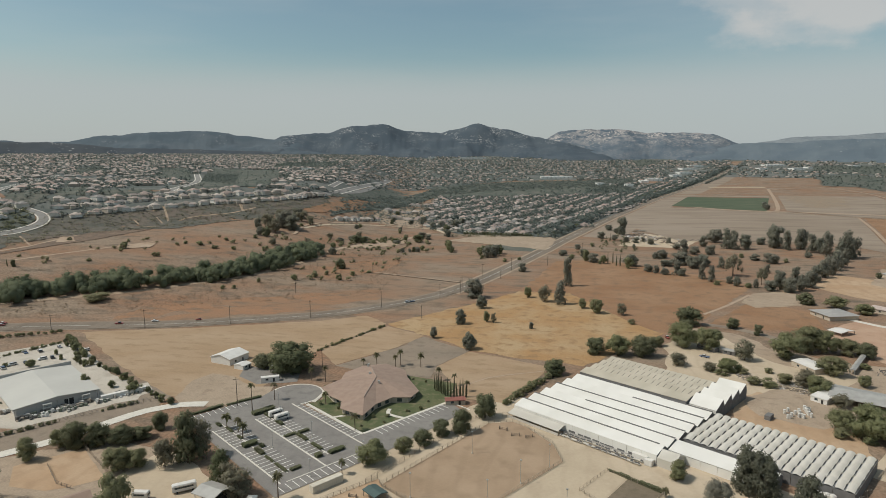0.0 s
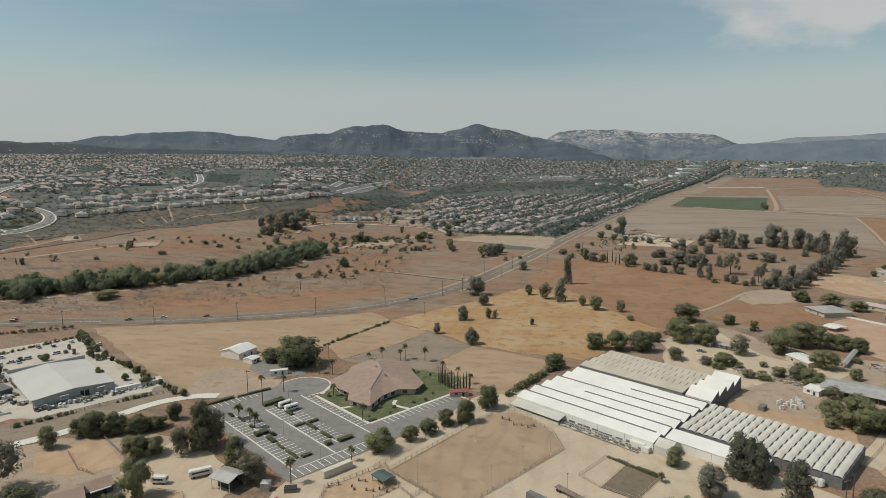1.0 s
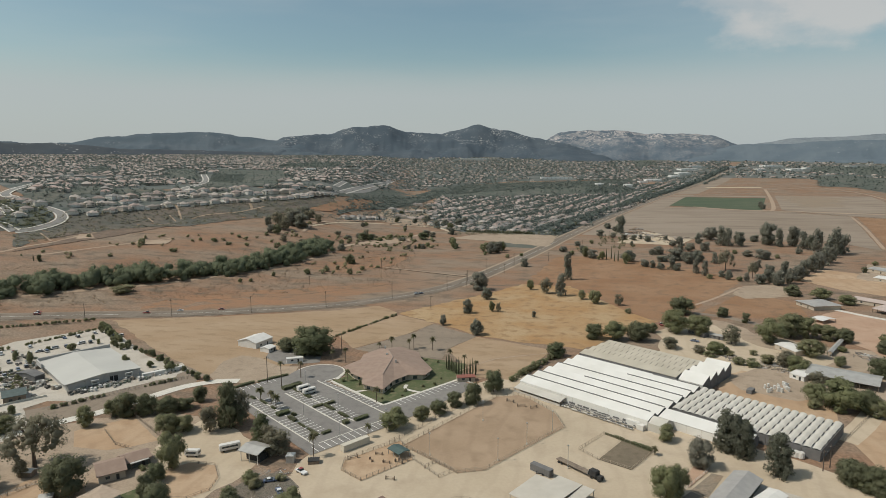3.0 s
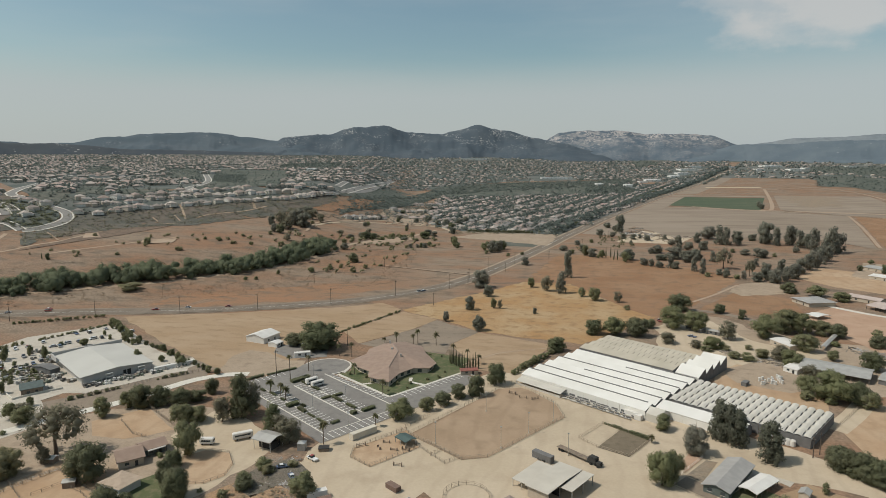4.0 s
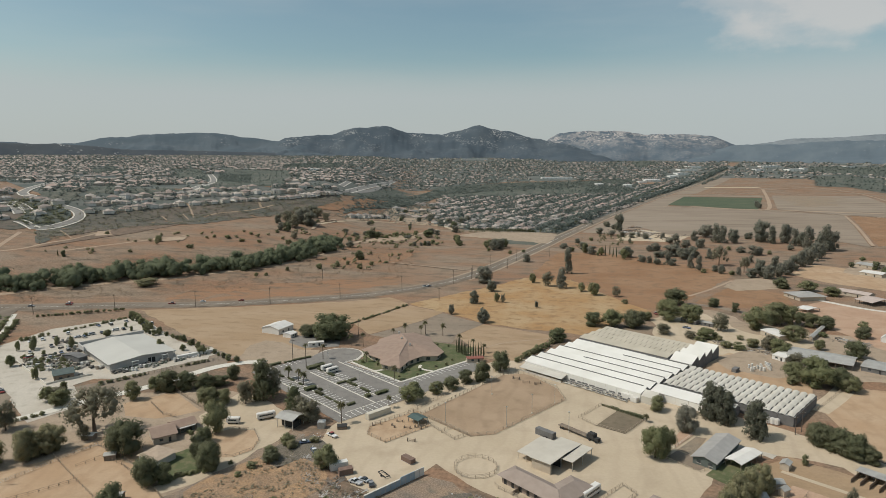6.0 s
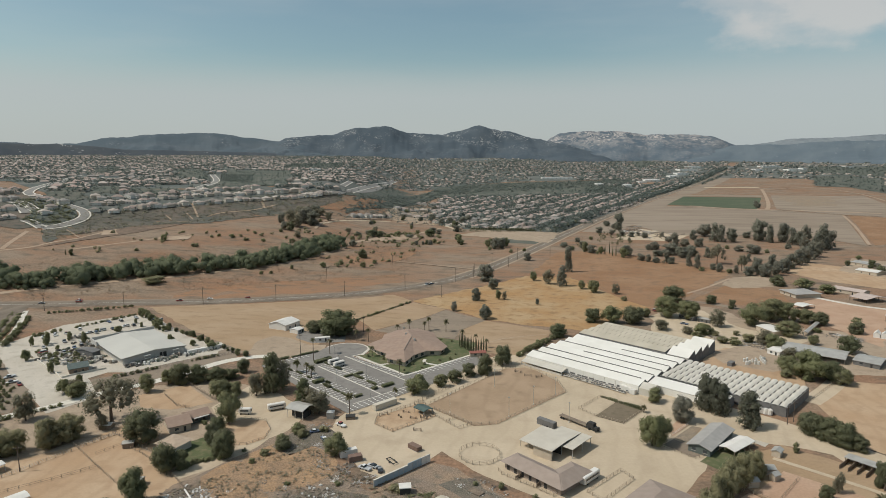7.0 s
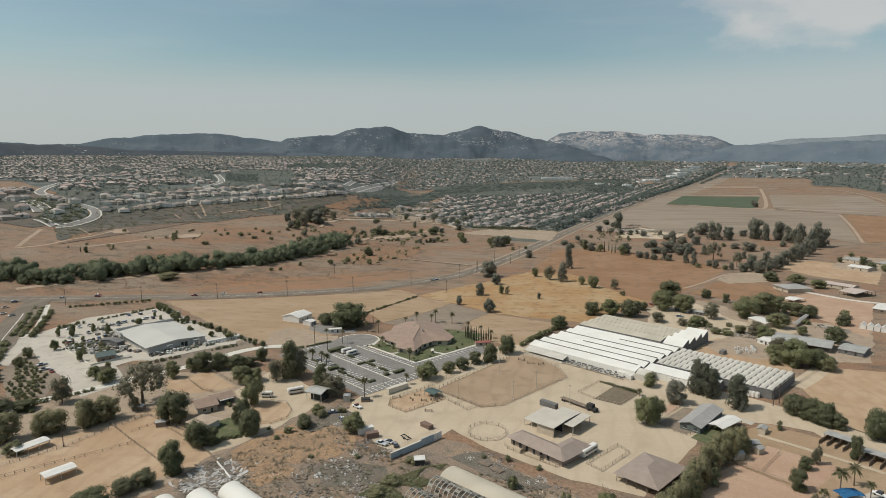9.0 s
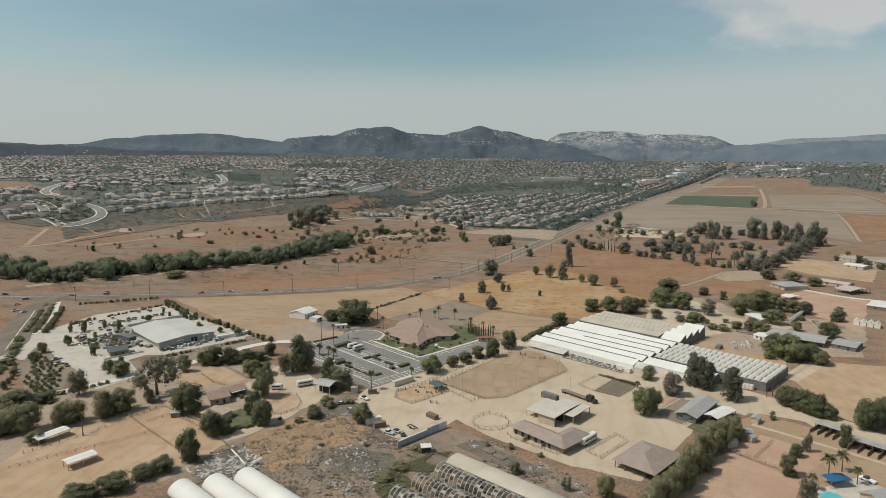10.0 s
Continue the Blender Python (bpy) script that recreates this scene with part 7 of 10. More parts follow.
def car_meshes(kind):
    bb, bc = bmesh.new(), bmesh.new()
    if kind == "pickup":
        extrude_profile(bb, [(-2.7, 0.45), (-2.7, 1.0), (-0.4, 1.02), (-0.4, 0.95), (1.2, 1.0), (2.6, 0.9), (2.7, 0.45)], -0.92, 0.92)
        extrude_profile(bc, [(-0.5, 1.0), (-0.3, 1.72), (0.9, 1.72), (1.5, 1.0)], -0.8, 0.8)
    elif kind == "suv":
        extrude_profile(bb, [(-2.3, 0.4), (-2.35, 1.05), (1.1, 1.05), (2.2, 0.95), (2.35, 0.45)], -0.93, 0.93)
        extrude_profile(bc, [(-2.25, 1.05), (-2.0, 1.7), (0.6, 1.7), (1.3, 1.05)], -0.8, 0.8)
    else:
        extrude_profile(bb, [(-2.25, 0.35), (-2.3, 0.9), (-1.5, 0.95), (1.0, 0.92), (2.2, 0.8), (2.3, 0.38)], -0.88, 0.88)
        extrude_profile(bc, [(-1.7, 0.92), (-1.1, 1.42), (0.2, 1.42), (1.1, 0.9)], -0.74, 0.74)
    bmesh.ops.bevel(bb, geom=bb.edges[:], offset=0.06, segments=1, affect="EDGES")
    br = bmesh.new()
    zt = {"pickup": 1.72, "suv": 1.7}.get(kind, 1.42)
    y0, y1 = {"pickup": (-0.28, 0.88), "suv": (-1.98, 0.58)}.get(kind, (-1.08, 0.18))
    box(br, -0.72, y0, zt, 0.72, y1, zt + 0.05)
    return mesh_of("body", bb, CAR_PAINT), mesh_of("glazing", bc, GLASS), mesh_of("roof", br, CAR_PAINT)


CARS = {k: car_meshes(k) for k in ("sedan", "suv", "pickup")}
WHEEL = mesh_of("wheel", lathe_wheel(0.34, 0.22), TYRE)
for _v in WHEEL.vertices:
    _v.co = Vector((_v.co.y, _v.co.x, _v.co.z))
CAR_WORDS = {"sedan": "parked sedan car", "suv": "parked sport utility car", "pickup": "parked pickup truck"}


def car(x, y, heading, kind="sedan", label="", group="parked cars", z=0.0):
    ob = thing("pickup_truck" if kind == "pickup" else "car", label or CAR_WORDS[kind] + " with dusty paint", "car", pose(x, y, terrain(x, y) + z, 0, 0, heading), group)
    for n, me in zip(("body", "glazing", "roof"), CARS[kind]):
        share(n, me, ob)
    for sx in (-0.84, 0.84):
        for sy in (-1.4, 1.4):
            share("wheel", WHEEL, ob, pose(sx, sy, 0.34))
    return ob


_r = random.Random(4)
for x, y in ((-311.1, 247.5), (-295.0, 238.4), (-323.1, 263.1), (-319.4, 294.4), (-313.0, 298.5), (-308.4, 307.9), (-303.4, 279.3), (-299.3, 286.5), (-295.8, 289.8), (-307.5, 274.7), (-307.2, 268.7), (-311.3, 267.9), (-324.3, 273.8), (-324.2, 262.9), (-328.7, 258.5), (-331.4, 253.3), (-290.9, 304.3), (-287.2, 305.1), (-295.1, 243.4), (-293.6, 228.9), (-287.5, 188.1), (-279.4, 181.8), (-273.1, 180.2), (-314.2, 235.3), (-305.9, 226.4)):
    car(x, y, 57 + _r.choice((0, 180, 90)) + _r.uniform(-6, 6), _r.choice(("sedan", "suv", "pickup")), group="warehouse cars", z=0.06)
# vehicles standing on the road and the side street
for x, y, hd, k in ((-405.9, 324.5, -68, "sedan"), (-382.9, 336.3, -68, "suv"), (-291.2, 372.4, -70, "sedan"), (-263.0, 381.8, 110, "sedan"), (-131.9, 462.2, -40, "suv"), (-129.1, 465.1, -40, "sedan"), (-430.4, 303.7, -20, "suv"), (-423.7, 289.8, -20, "sedan"), (-410.2, 275.7, -20, "sedan"), (-400.7, 273.9, 160, "sedan"), (-456.9, 310.4, -70, "suv"), (-386.2, 340.5, -70, "sedan"), (-311.3, 361.4, -70, "pickup")):
    car(x, y, hd, k, "car standing on the valley road", "road cars", 0.27)
for x, y, hd, k in ((-96.0, 167.9, 60, "pickup"), (-97.7, 154.1, 40, "sedan"), (-104.1, 160.0, -60, "sedan"), (-73.7, 135.1, 70, "pickup"), (-71.5, 137.2, 70, "sedan"), (-68.0, 135.2, 30, "sedan")):
    car(x, y, hd, k, "old dusty car parked in the yard", "yard cars", 0.06)


def coach(x, y, heading, L, h, w, label, material, name="motorhome"):
    ob = thing(name, label, name.replace("_", " "), pose(x, y, 0.2, 0, 0, heading))
    bm = boxes((-L / 2, -w / 2, 0.5, L / 2, w / 2, h))
    bmesh.ops.bevel(bm, geom=bm.edges[:], offset=0.22, segments=2, affect="EDGES")
    part("body", bm, material, ob)
    for s in (-1, 1):
        part("window_band", boxes((-L / 2 + 0.8, s * (w / 2 + 0.012) - 0.01, h * 0.55, L / 2 - 1.0, s * (w / 2 + 0.012) + 0.01, h * 0.78)), GLASS, ob)
        for px in (-L * 0.3, L * 0.33):
            share("wheel", WHEEL, ob, pose(px, s * (w / 2 - 0.15), 0.34, 0, 0, 90))
    part("windscreen", boxes((L / 2, -w / 2 + 0.2, h * 0.5, L / 2 + 0.02, w / 2 - 0.2, h * 0.85)), GLASS, ob)
    return ob


coach(*lot_xy(3.2, 24.6), -34.5 + 90, 6.5, 2.9, 2.3, "white minibus parked in the car park", WHITE_METAL, "minibus")
coach(*lot_xy(8.6, 24.6), -34.5 + 90, 6.5, 2.9, 2.3, "white minibus parked in the car park", WHITE_METAL, "minibus")
coach(-131.0, 178.3, 40, 7.8, 2.9, 2.4, "white bus parked beside a shelter", WHITE_METAL, "bus")
coach(5.6, 143.3, 57, 9.5, 3.1, 2.5, "white travel trailer parked by the stable", WHITE_METAL, "travel_trailer")
coach(-142.2, 170.9, 10, 5.5, 2.7, 2.3, "small white camper under trees", WHITE_METAL, "camper")


def container(x, y, heading, L, w, h, material, label):
    """Shipping container with ribbed sides and end doors."""
    ob = thing("shipping_container", label, "container", pose(x, y, 0.12, 0, 0, heading))
    part("body", boxes((-L / 2, -w / 2, 0.12, L / 2, w / 2, h)), material, ob)
    n = int(L / 0.8)
    rib = mesh_of("rib", boxes((0, -0.02, 0.3, 0.36, 0.02, h - 0.2)), material)
    for k in range(n):
        for s in (-1, 1):
            share("rib", rib, ob, pose(-L / 2 + 0.2 + k * (L - 0.4) / n, s * (w / 2 + 0.022), 0))
    for s in (-1, 1):
        part("door", boxes((L / 2 + 0.01, min(0.02, s * (w / 2 - 0.1)), 0.25, L / 2 + 0.05, max(-0.02, s * (w / 2 - 0.1)), h - 0.15)), material, ob)
    part("base_rail", boxes((-L / 2, -w / 2, -0.1, L / 2, w / 2, 0.1)), STEEL, ob)
    return ob


BEIGE_STEEL = plain("beige_container_steel", (0.58, 0.53, 0.44), (0.50, 0.45, 0.36), 0.5, 0.6)
BLUE_STEEL = plain("pale_blue_steel", (0.30, 0.38, 0.44), (0.38, 0.43, 0.46), 0.5, 0.6)
RUST_STEEL = plain("rusty_brown_steel", (0.20, 0.13, 0.10), (0.15, 0.10, 0.08), 0.6, 0.8)
container(-84.2, 191.2, 56, 12.2, 2.44, 2.6, BEIGE_STEEL, "long beige container beside the car park")
panel_wall = thing("panel_wall", "long pale blue panel wall along the yard edge", "wall", pose(-66.5, 124.1, 0, 0, 0, 55.9))
for k in range(12):
    part("panel", boxes((k * 2.173 + 0.04, -0.12, 0.1, (k + 1) * 2.173 - 0.04, 0.12, 2.5 if k < 7 else 3.1)), BLUE_STEEL if k < 10 else WHITE_METAL, panel_wall)
    part("post", boxes((k * 2.173 - 0.08, -0.2, 0, k * 2.173 + 0.08, 0.2, 2.6)), STEEL, panel_wall)
part("cap", boxes((0, -0.3, 2.52, 15.21, 0.3, 2.62)), KERB, panel_wall)
container(-83.3, 143.7, 35, 6.5, 2.44, 2.6, WHITE_METAL, "white box container with a ladder rack")
container(-79.4, 140.5, 35, 5.0, 2.6, 2.2, RUST_STEEL, "rusty brown box container")
container(-60.0, 153.9, -33, 5.5, 2.4, 1.8, RUST_STEEL, "rusty open-topped skip in the stable yard")
container(-11.4, 185.7, -33, 8.5, 2.4, 2.6, SHADE, "dark covered trailer parked in the yard")


def power_pole(x, y, h, heading, label="tall timber power pole with a crossarm"):
    ob = thing("power_pole", label, "power pole", pose(x, y, terrain(x, y), 0, 0, heading), "power poles")
    part("pole", rod(bmesh.new(), (0, 0, -0.1), (0, 0, h), 0.20, 0.13, 7), TIMBER_POLE, ob)
    arm = part("crossarm", boxes((-1.4, -0.08, h - 1.0, 1.4, 0.08, h - 0.82)), TIMBER_POLE, ob)
    for k in (-1.25, -0.5, 0.5, 1.25):
        part("insulator", rod(bmesh.new(), (k, 0, h - 0.82), (k, 0, h - 0.55), 0.06, 0.05, 6), KERB, arm)
    return ob


POLES = [(-387.9, 309.0), (-338.9, 332.8), (-287.1, 356.8), (-235.7, 377.8), (-187.9, 404.2), (-147.4, 443.3), (-110.0, 480.9), (-90.5, 579.6), (-67.4, 619.3)]
for i, (x, y) in enumerate(POLES):
    power_pole(x, y, 13.0, 65 if i < 6 else 15)
for x, y, h in ((-108.9, 417.7, 10), (-98.0, 506.3, 11), (-100.8, 527.9, 10), (-71.9, 569.9, 10), (-152.8, 248.5, 14), (-136.3, 306.9, 10.5), (-195.5, 107.7, 10), (-198.7, 572.1, 9), (-235.8, 479.3, 9), (-33.2, 654.6, 10), (3.0, 765.0, 10), (40.6, 877.5, 9), (87.1, 207.8, 8), (90.4, 210.9, 9)):
    power_pole(x, y, h, 30, "timber pole standing in dry ground")
wires = thing("power_line", "thin overhead wires between the road poles", "wires", pose(0, 0, 0))
for (x0, y0), (x1, y1) in zip(POLES, POLES[1:]):
    for off in (-1.2, 1.2):
        pts = []
        for k in range(7):
            f = k / 6
            pts.append(Vector((x0 + (x1 - x0) * f + off * 0.5, y0 + (y1 - y0) * f + off, terrain(x0, y0) * (1 - f) + terrain(x1, y1) * f + 12.5 - 4 * f * (1 - f))))
        part("wire", tube(bmesh.new(), pts, 0.02, 3), TIMBER_POLE, wires)


def lamp_post(x, y, h, label="slim steel lamp post beside parking rows", heads=1):
    ob = thing("lamp_post", label, "lamp post", pose(x, y, 0), "lamp posts")
    part("pole", rod(bmesh.new(), (0, 0, 0), (0, 0, h), 0.11, 0.07, 6), STEEL, ob)
    part("base", rod(bmesh.new(), (0, 0, 0), (0, 0, 0.7), 0.28, 0.26, 8), KERB, ob)
    arm = part("arm", boxes((-0.45 * heads, -0.06, h - 0.2, 0.45 * heads, 0.06, h - 0.08)), STEEL, ob)
    for k in range(heads):
        s = (k - (heads - 1) / 2) * 0.9
        part("lamp_head", boxes((s - 0.3, -0.2, h - 0.05, s + 0.3, 0.3, h + 0.12)), STEEL, arm)
    return ob


for x, y in (lot_xy(30, 9), lot_xy(33, 25), lot_xy(10, 23.5), lot_xy(60, 8), lot_xy(62, 30), lot_xy(-4, 30)):
    lamp_post(x, y, 7)
for x, y in ((-53.8, 190.3), (-27.9, 191.3), (-18.5, 206.9), (-9.2, 220.8), (-2.3, 190.8), (-38.9, 225.5)):
    lamp_post(x, y, 9.0, "floodlight post of the riding arena", 1)

POST = mesh_of("post", boxes((-0.06, -0.06, 0, 0.06, 0.06, 1.0)), RAIL)


def fence(pts, h=1.5, gap=3.0, rails=3, label="brown pipe rail fence", material=RAIL, closed=False, r=0.045):
    ob = thing("fence", label, "fence", pose(0, 0, 0))
    pts = [*pts, pts[0]] if closed else list(pts)
    for (x0, y0), (x1, y1) in zip(pts, pts[1:]):
        L = math.hypot(x1 - x0, y1 - y0)
        n = max(1, round(L / gap))
        for i in range(n):
            f = i / n
            x, y = x0 + (x1 - x0) * f, y0 + (y1 - y0) * f
            share("post", POST, ob, pose(x, y, terrain(x, y))).scale = (1.3, 1.3, h)
        for k in range(rails):
            z = h * (k + 0.9) / rails
            part("rail", rod(bmesh.new(), (x0, y0, terrain(x0, y0) + z), (x1, y1, terrain(x1, y1) + z), r, r, 4), material, ob)
    return ob


ARENA_PTS = [(-66.3, 195.8), (-59.2, 209.7), (-36.8, 253.6), (-26.8, 257.3), (-20.8, 253.6), (-8.9, 239.6), (-4.6, 225.7), (-31.9, 183.1), (-41.2, 179.1)]
sheet("riding_arena", ARENA_PTS, ARENA, 0.12, "raked brown riding arena", category="arena")
fence(ARENA_PTS, 1.6, 3, 3, "brown pipe fence round the riding arena", closed=True)
fence([(-71.8, 196.4), (-42.9, 257.5), (-26.0, 264.4)], 1.8, 3, 3, "outer rail fence along the arena")
fence([(-82.6, 172.4), (-73.2, 166.9), (-59.3, 185.8), (-68.4, 199.6), (-84.1, 180.1)], 1.5, 2.6, 3, "rail fence of a training pen", closed=True)
fence([(-59.3, 185.8), (-46.8, 174.9), (-42.4, 180.4), (-57.3, 190.7)], 1.5, 2.6, 3, "rail fence of small holding pens")
fence([(-53.4, 180.1), (-50.3, 186.1)], 1.5, 2.6, 3, "rail divider between pens")
sheet("pen_floor", [(-82.6, 172.4), (-73.2, 166.9), (-59.3, 185.8), (-68.4, 199.6), (-84.1, 180.1)], PADDOCK, 0.14, "trampled dirt of a training pen", category="pen")
sheet("ring_sand", [(1.6, 206.6), (11.4, 222.5), (18.1, 218.3), (8.3, 200.0)], SAND, 0.13, "pale sand half of a small ring", category="pen")
sheet("ring_soil", [(8.8, 200.1), (18.6, 218.4), (29.3, 210.0), (20.1, 194.3)], DAMP, 0.14, "dark soil half of a small ring", category="pen")
fence([(1.6, 206.6), (11.4, 222.5), (29.3, 210.0), (20.1, 194.3), (8.3, 200.0)], 1.3, 2.4, 2, "low rail fence round a small ring", closed=True)
hedge(12.0, 222.6, 28.9, 210.7, 0.9, 1.2, "low dark hedge on the ring edge", 4)
ring = [(-34.8 + 7.8 * math.cos(t * math.pi / 9), 154.2 + 7.8 * math.sin(t * math.pi / 9)) for t in range(18)]
fence(ring, 1.7, 2.7, 3, "round pipe-rail training pen", closed=True)
sheet("pen_floor", ring, SAND, 0.11, "trampled sand of the round pen", category="pen")
fence([(4.7, 135.4), (16.6, 152.8), (20.6, 147.5), (10.0, 131.0)], 1.4, 2.4, 3, "pale rail fence of an empty pen", closed=True)
fence([(9.9, 119.9), (20.7, 107.7), (26.9, 115.6)], 1.4, 2.6, 2, "rail fence beside the pavilion")


# ---- stable yard buildings ----
def shed(cx, cy, L, W, deg, ze, zr, roof, wall, name, label, category, gable=True, eave=0.5, openings=0, posts=False):
    """A rectangular building: walls or posts, a pitched roof with eaves, doors along one side."""
    ob = thing(name, label, category, pose(cx, cy, 0, 0, 0, deg))
    if posts:
        n = max(2, round(L / 4))
        for i in range(n + 1):
            for s in (-1, 1):
                part("post", boxes((-L / 2 + L * i / n - 0.1, s * (W / 2 - 0.1) - 0.1, 0, -L / 2 + L * i / n + 0.1, s * (W / 2 - 0.1) + 0.1, ze)), wall, ob)
    else:
        body = part("wall", boxes((-L / 2, -W / 2, 0, L / 2, W / 2, ze)), wall, ob)
        if L > 5:
            part("door", boxes((L * 0.15, -W / 2 - 0.05, 0, L * 0.15 + 1.0, -W / 2 - 0.005, 2.05)), DARK, body)
            part("window", boxes((-L * 0.25, -W / 2 - 0.05, 1.0, -L * 0.25 + 1.4, -W / 2 - 0.005, 2.0)), GLASS, body)
        if gable:
            bm = bmesh.new()
            extrude_profile(bm, [(-W / 2, ze - 0.05), (0, zr - 0.3), (W / 2, ze - 0.05)], -L / 2, L / 2)
            part("gable", bm, wall, ob)
    part("roof", slope_roof(L, W, ze + 0.05, zr, eave, gable), roof, ob)
    for k in range(openings):
        x = -L / 2 + L * (k + 0.5) / openings
        part("stall_door", boxes((x - 0.7, -W / 2 - 0.05, 0, x + 0.7, -W / 2 - 0.005, 2.2)), DARK, ob, "open dark stall door")
    return ob


stable = thing("stable", "L-shaped stable with a faded brown roof", "stable", pose(-3.8, 130.8, 0, 0, 0, -36))
part("wall", boxes((-25.5, 0.6, 0, -0.5, 7.4, 2.9), (-8.0, 7.4, 0, -0.5, 16.5, 2.9)), BROWN_ROOF, stable)
for x0, y0, x1, y1 in ((-26, 0, 0, 8), (-8.5, 0.4, 0.4, 17)):
    v, f = hip(x0, y0, x1, y1, 2.95 + (0.0 if x0 < -20 else 0.06), 5.2, 0.8)
    bm = bmesh.new()
    vv = [bm.verts.new(p) for p in v]
    for q in f:
        bm.faces.new([vv[i] for i in q])
    part("roof", bm, BROWN_ROOF, stable)
for k in range(6):
    part("stall_door", boxes((-24.5 + k * 3.4, 0.52, 0, -23.3 + k * 3.4, 0.58, 2.3)), DARK, stable, "open dark stall door")
fence([(-26.2, 143.9), (-24.8, 141.6), (-6.1, 130.8), (-2.5, 136.7)], 1.4, 2.6, 3, "pipe fence of the stable runs")
for q0, q1 in (((-19.6, 138.6), (-14.6, 146.3)), ((-12.1, 135.2), (-6.6, 142.8))):
    fence([q0, q1], 1.5, 2.6, 5, "dark board divider of the stable runs", WOOD, r=0.12)

BARN_ROOF = plain("dusty_beige_roof", (0.52, 0.48, 0.41), (0.46, 0.42, 0.355), 0.2, 0.7, 0.0, 0.05)
barn = thing("barn", "white-roofed barn with an open carport", "barn", pose(-14.9, 158.9, 0, 0, 0, -30))
part("front_room", boxes((0, 0, 0, 8, 0.2, 4.2), (0, 0.2, 0, 0.2, 20, 4.2), (0.2, 19.8, 0, 8, 20, 4.2)), STUCCO, barn)
# Near-black wall: the open bay's inner shade is painted into it.
part("inner_wall", boxes((0.2, 7, 0, 8, 7.15, 4.1)), DARK, barn, "inner wall with the open bay's shade in its colour")
part("main_roof", extrude_profile(bmesh.new(), [(-0.8, 4.15), (-0.8, 4.4), (10, 4.75), (20.6, 4.4), (20.6, 4.15), (10, 4.5)], -0.6, 8.5), BARN_ROOF, barn)
part("carport_roof", extrude_profile(bmesh.new(), [(6.5, 3.7), (6.5, 3.9), (21, 4.1), (21, 3.9)], 8.55, 13), BARN_ROOF, barn)
for px, py in ((8.0, 0.3), (8.0, 7.0), (12.7, 7), (12.7, 14), (12.7, 20.5)):
    part("post", boxes((px - 0.12, py - 0.12, 0, px + 0.12, py + 0.12, 3.7)), STEEL, barn)
part("carport_back", boxes((8.2, 14, 0, 8.4, 20.4, 3.6)), STUCCO, barn)
part("lean_roof", extrude_profile(bmesh.new(), [(2, 2.7), (2, 2.9), (18, 3.3), (18, 3.1)], -8.0, -0.65), BARN_ROOF, barn)
part("lean_wall", boxes((-7.6, 8, 0, -0.1, 17.6, 2.7)), STUCCO, barn)
for px in (-7.8, -4.2):
    part("post", boxes((px, 2.3, 0, px + 0.18, 2.48, 2.75)), BARN_ROOF, barn)

shed(26.5, 129.7, 14.6, 20.1, -33.0, 3.0, 5.6, BROWN_ROOF, WOOD, "pavilion", "open riding pavilion with a brown hipped roof", "pavilion", False, 1.0, posts=True)
fence([(15.7, 127.9), (27.2, 120.5)], 1.3, 3, 4, "board fence under the pavilion", WOOD)
HOUSE_BOX = (52.4, 182.8, 24.5, 8.2, 59.5)
HOUSE_END = -HOUSE_BOX[2] / 2
house = shed(*HOUSE_BOX, 2.8, 4.1, GREY_ROOF, GREEN_WALL, "house", "grey-green bungalow with a grey gable roof", "house", True, 0.7)
for y in (-2.2, 2.0):
    part("window", boxes((HOUSE_END - 0.06, y - 0.7, 1.0, HOUSE_END - 0.005, y + 0.7, 2.2)), GLASS, house)
    part("window_frame", boxes((HOUSE_END - 0.09, y - 0.85, 0.86, HOUSE_END - 0.005, y + 0.85, 0.99)), WHITE_METAL, house)
sheet("patio", [(51.8, 174.4), (60.9, 194.1), (74.6, 186.9), (72.0, 183.2), (66.4, 189.3), (56.7, 180.0)], CONCRETE, 0.16, "pale concrete patio behind the bungalow", category="patio")
sheet("yard_grass", [(34.0, 177.2), (44.0, 169.0), (50.1, 174.8), (38.7, 183.5)], GREYDIRT, 0.13, "fenced dark dirt garden", category="garden")
sheet("yard_grass", [(38.8, 184.3), (47.9, 197.7), (51.7, 196.7), (43.5, 180.4)], SCRUB, 0.13, "dry garden patch", category="garden")
sheet("yard_grass", [(37.5, 191.9), (43.3, 203.4), (47.2, 199.4), (38.7, 186.0)], REDDIRT, 0.13, "bare garden patch", category="garden")
sheet("yard_grass", [(45.5, 165.9), (57.3, 182.4), (66.4, 177.0), (54.3, 158.0)], LAWN, 0.13, "small green lawn behind the bungalow", category="lawn")
fence([(33.0, 175.8), (44.3, 167.6), (50.7, 174.1)], 1.2, 2.6, 2, "low fence round the garden", WOOD)
fence([(36.8, 183.9), (47.2, 199.4)], 1.2, 2.6, 2, "low fence round the garden", WHITE_METAL)

# big truck with an empty flatbed
truck = thing("truck", "dark truck tractor with an empty flatbed trailer", "truck", pose(7.4, 185.5, 0, 0, 0, -38))
bm = boxes((-2.2, -1.2, 0.9, 1.0, 1.2, 3.2))
bmesh.ops.bevel(bm, geom=bm.edges[:], offset=0.2, segments=2, affect="EDGES")
part("cab", bm, DARK, truck)
part("bonnet", boxes((1.0, -0.9, 0.8, 2.8, 0.9, 1.9)), DARK, truck)
part("flatbed", boxes((-17, -1.25, 1.15, -2.6, 1.25, 1.4)), WOOD, truck)
part("headboard", boxes((-2.6, -1.25, 1.15, -2.5, 1.25, 2.3)), STEEL, truck)
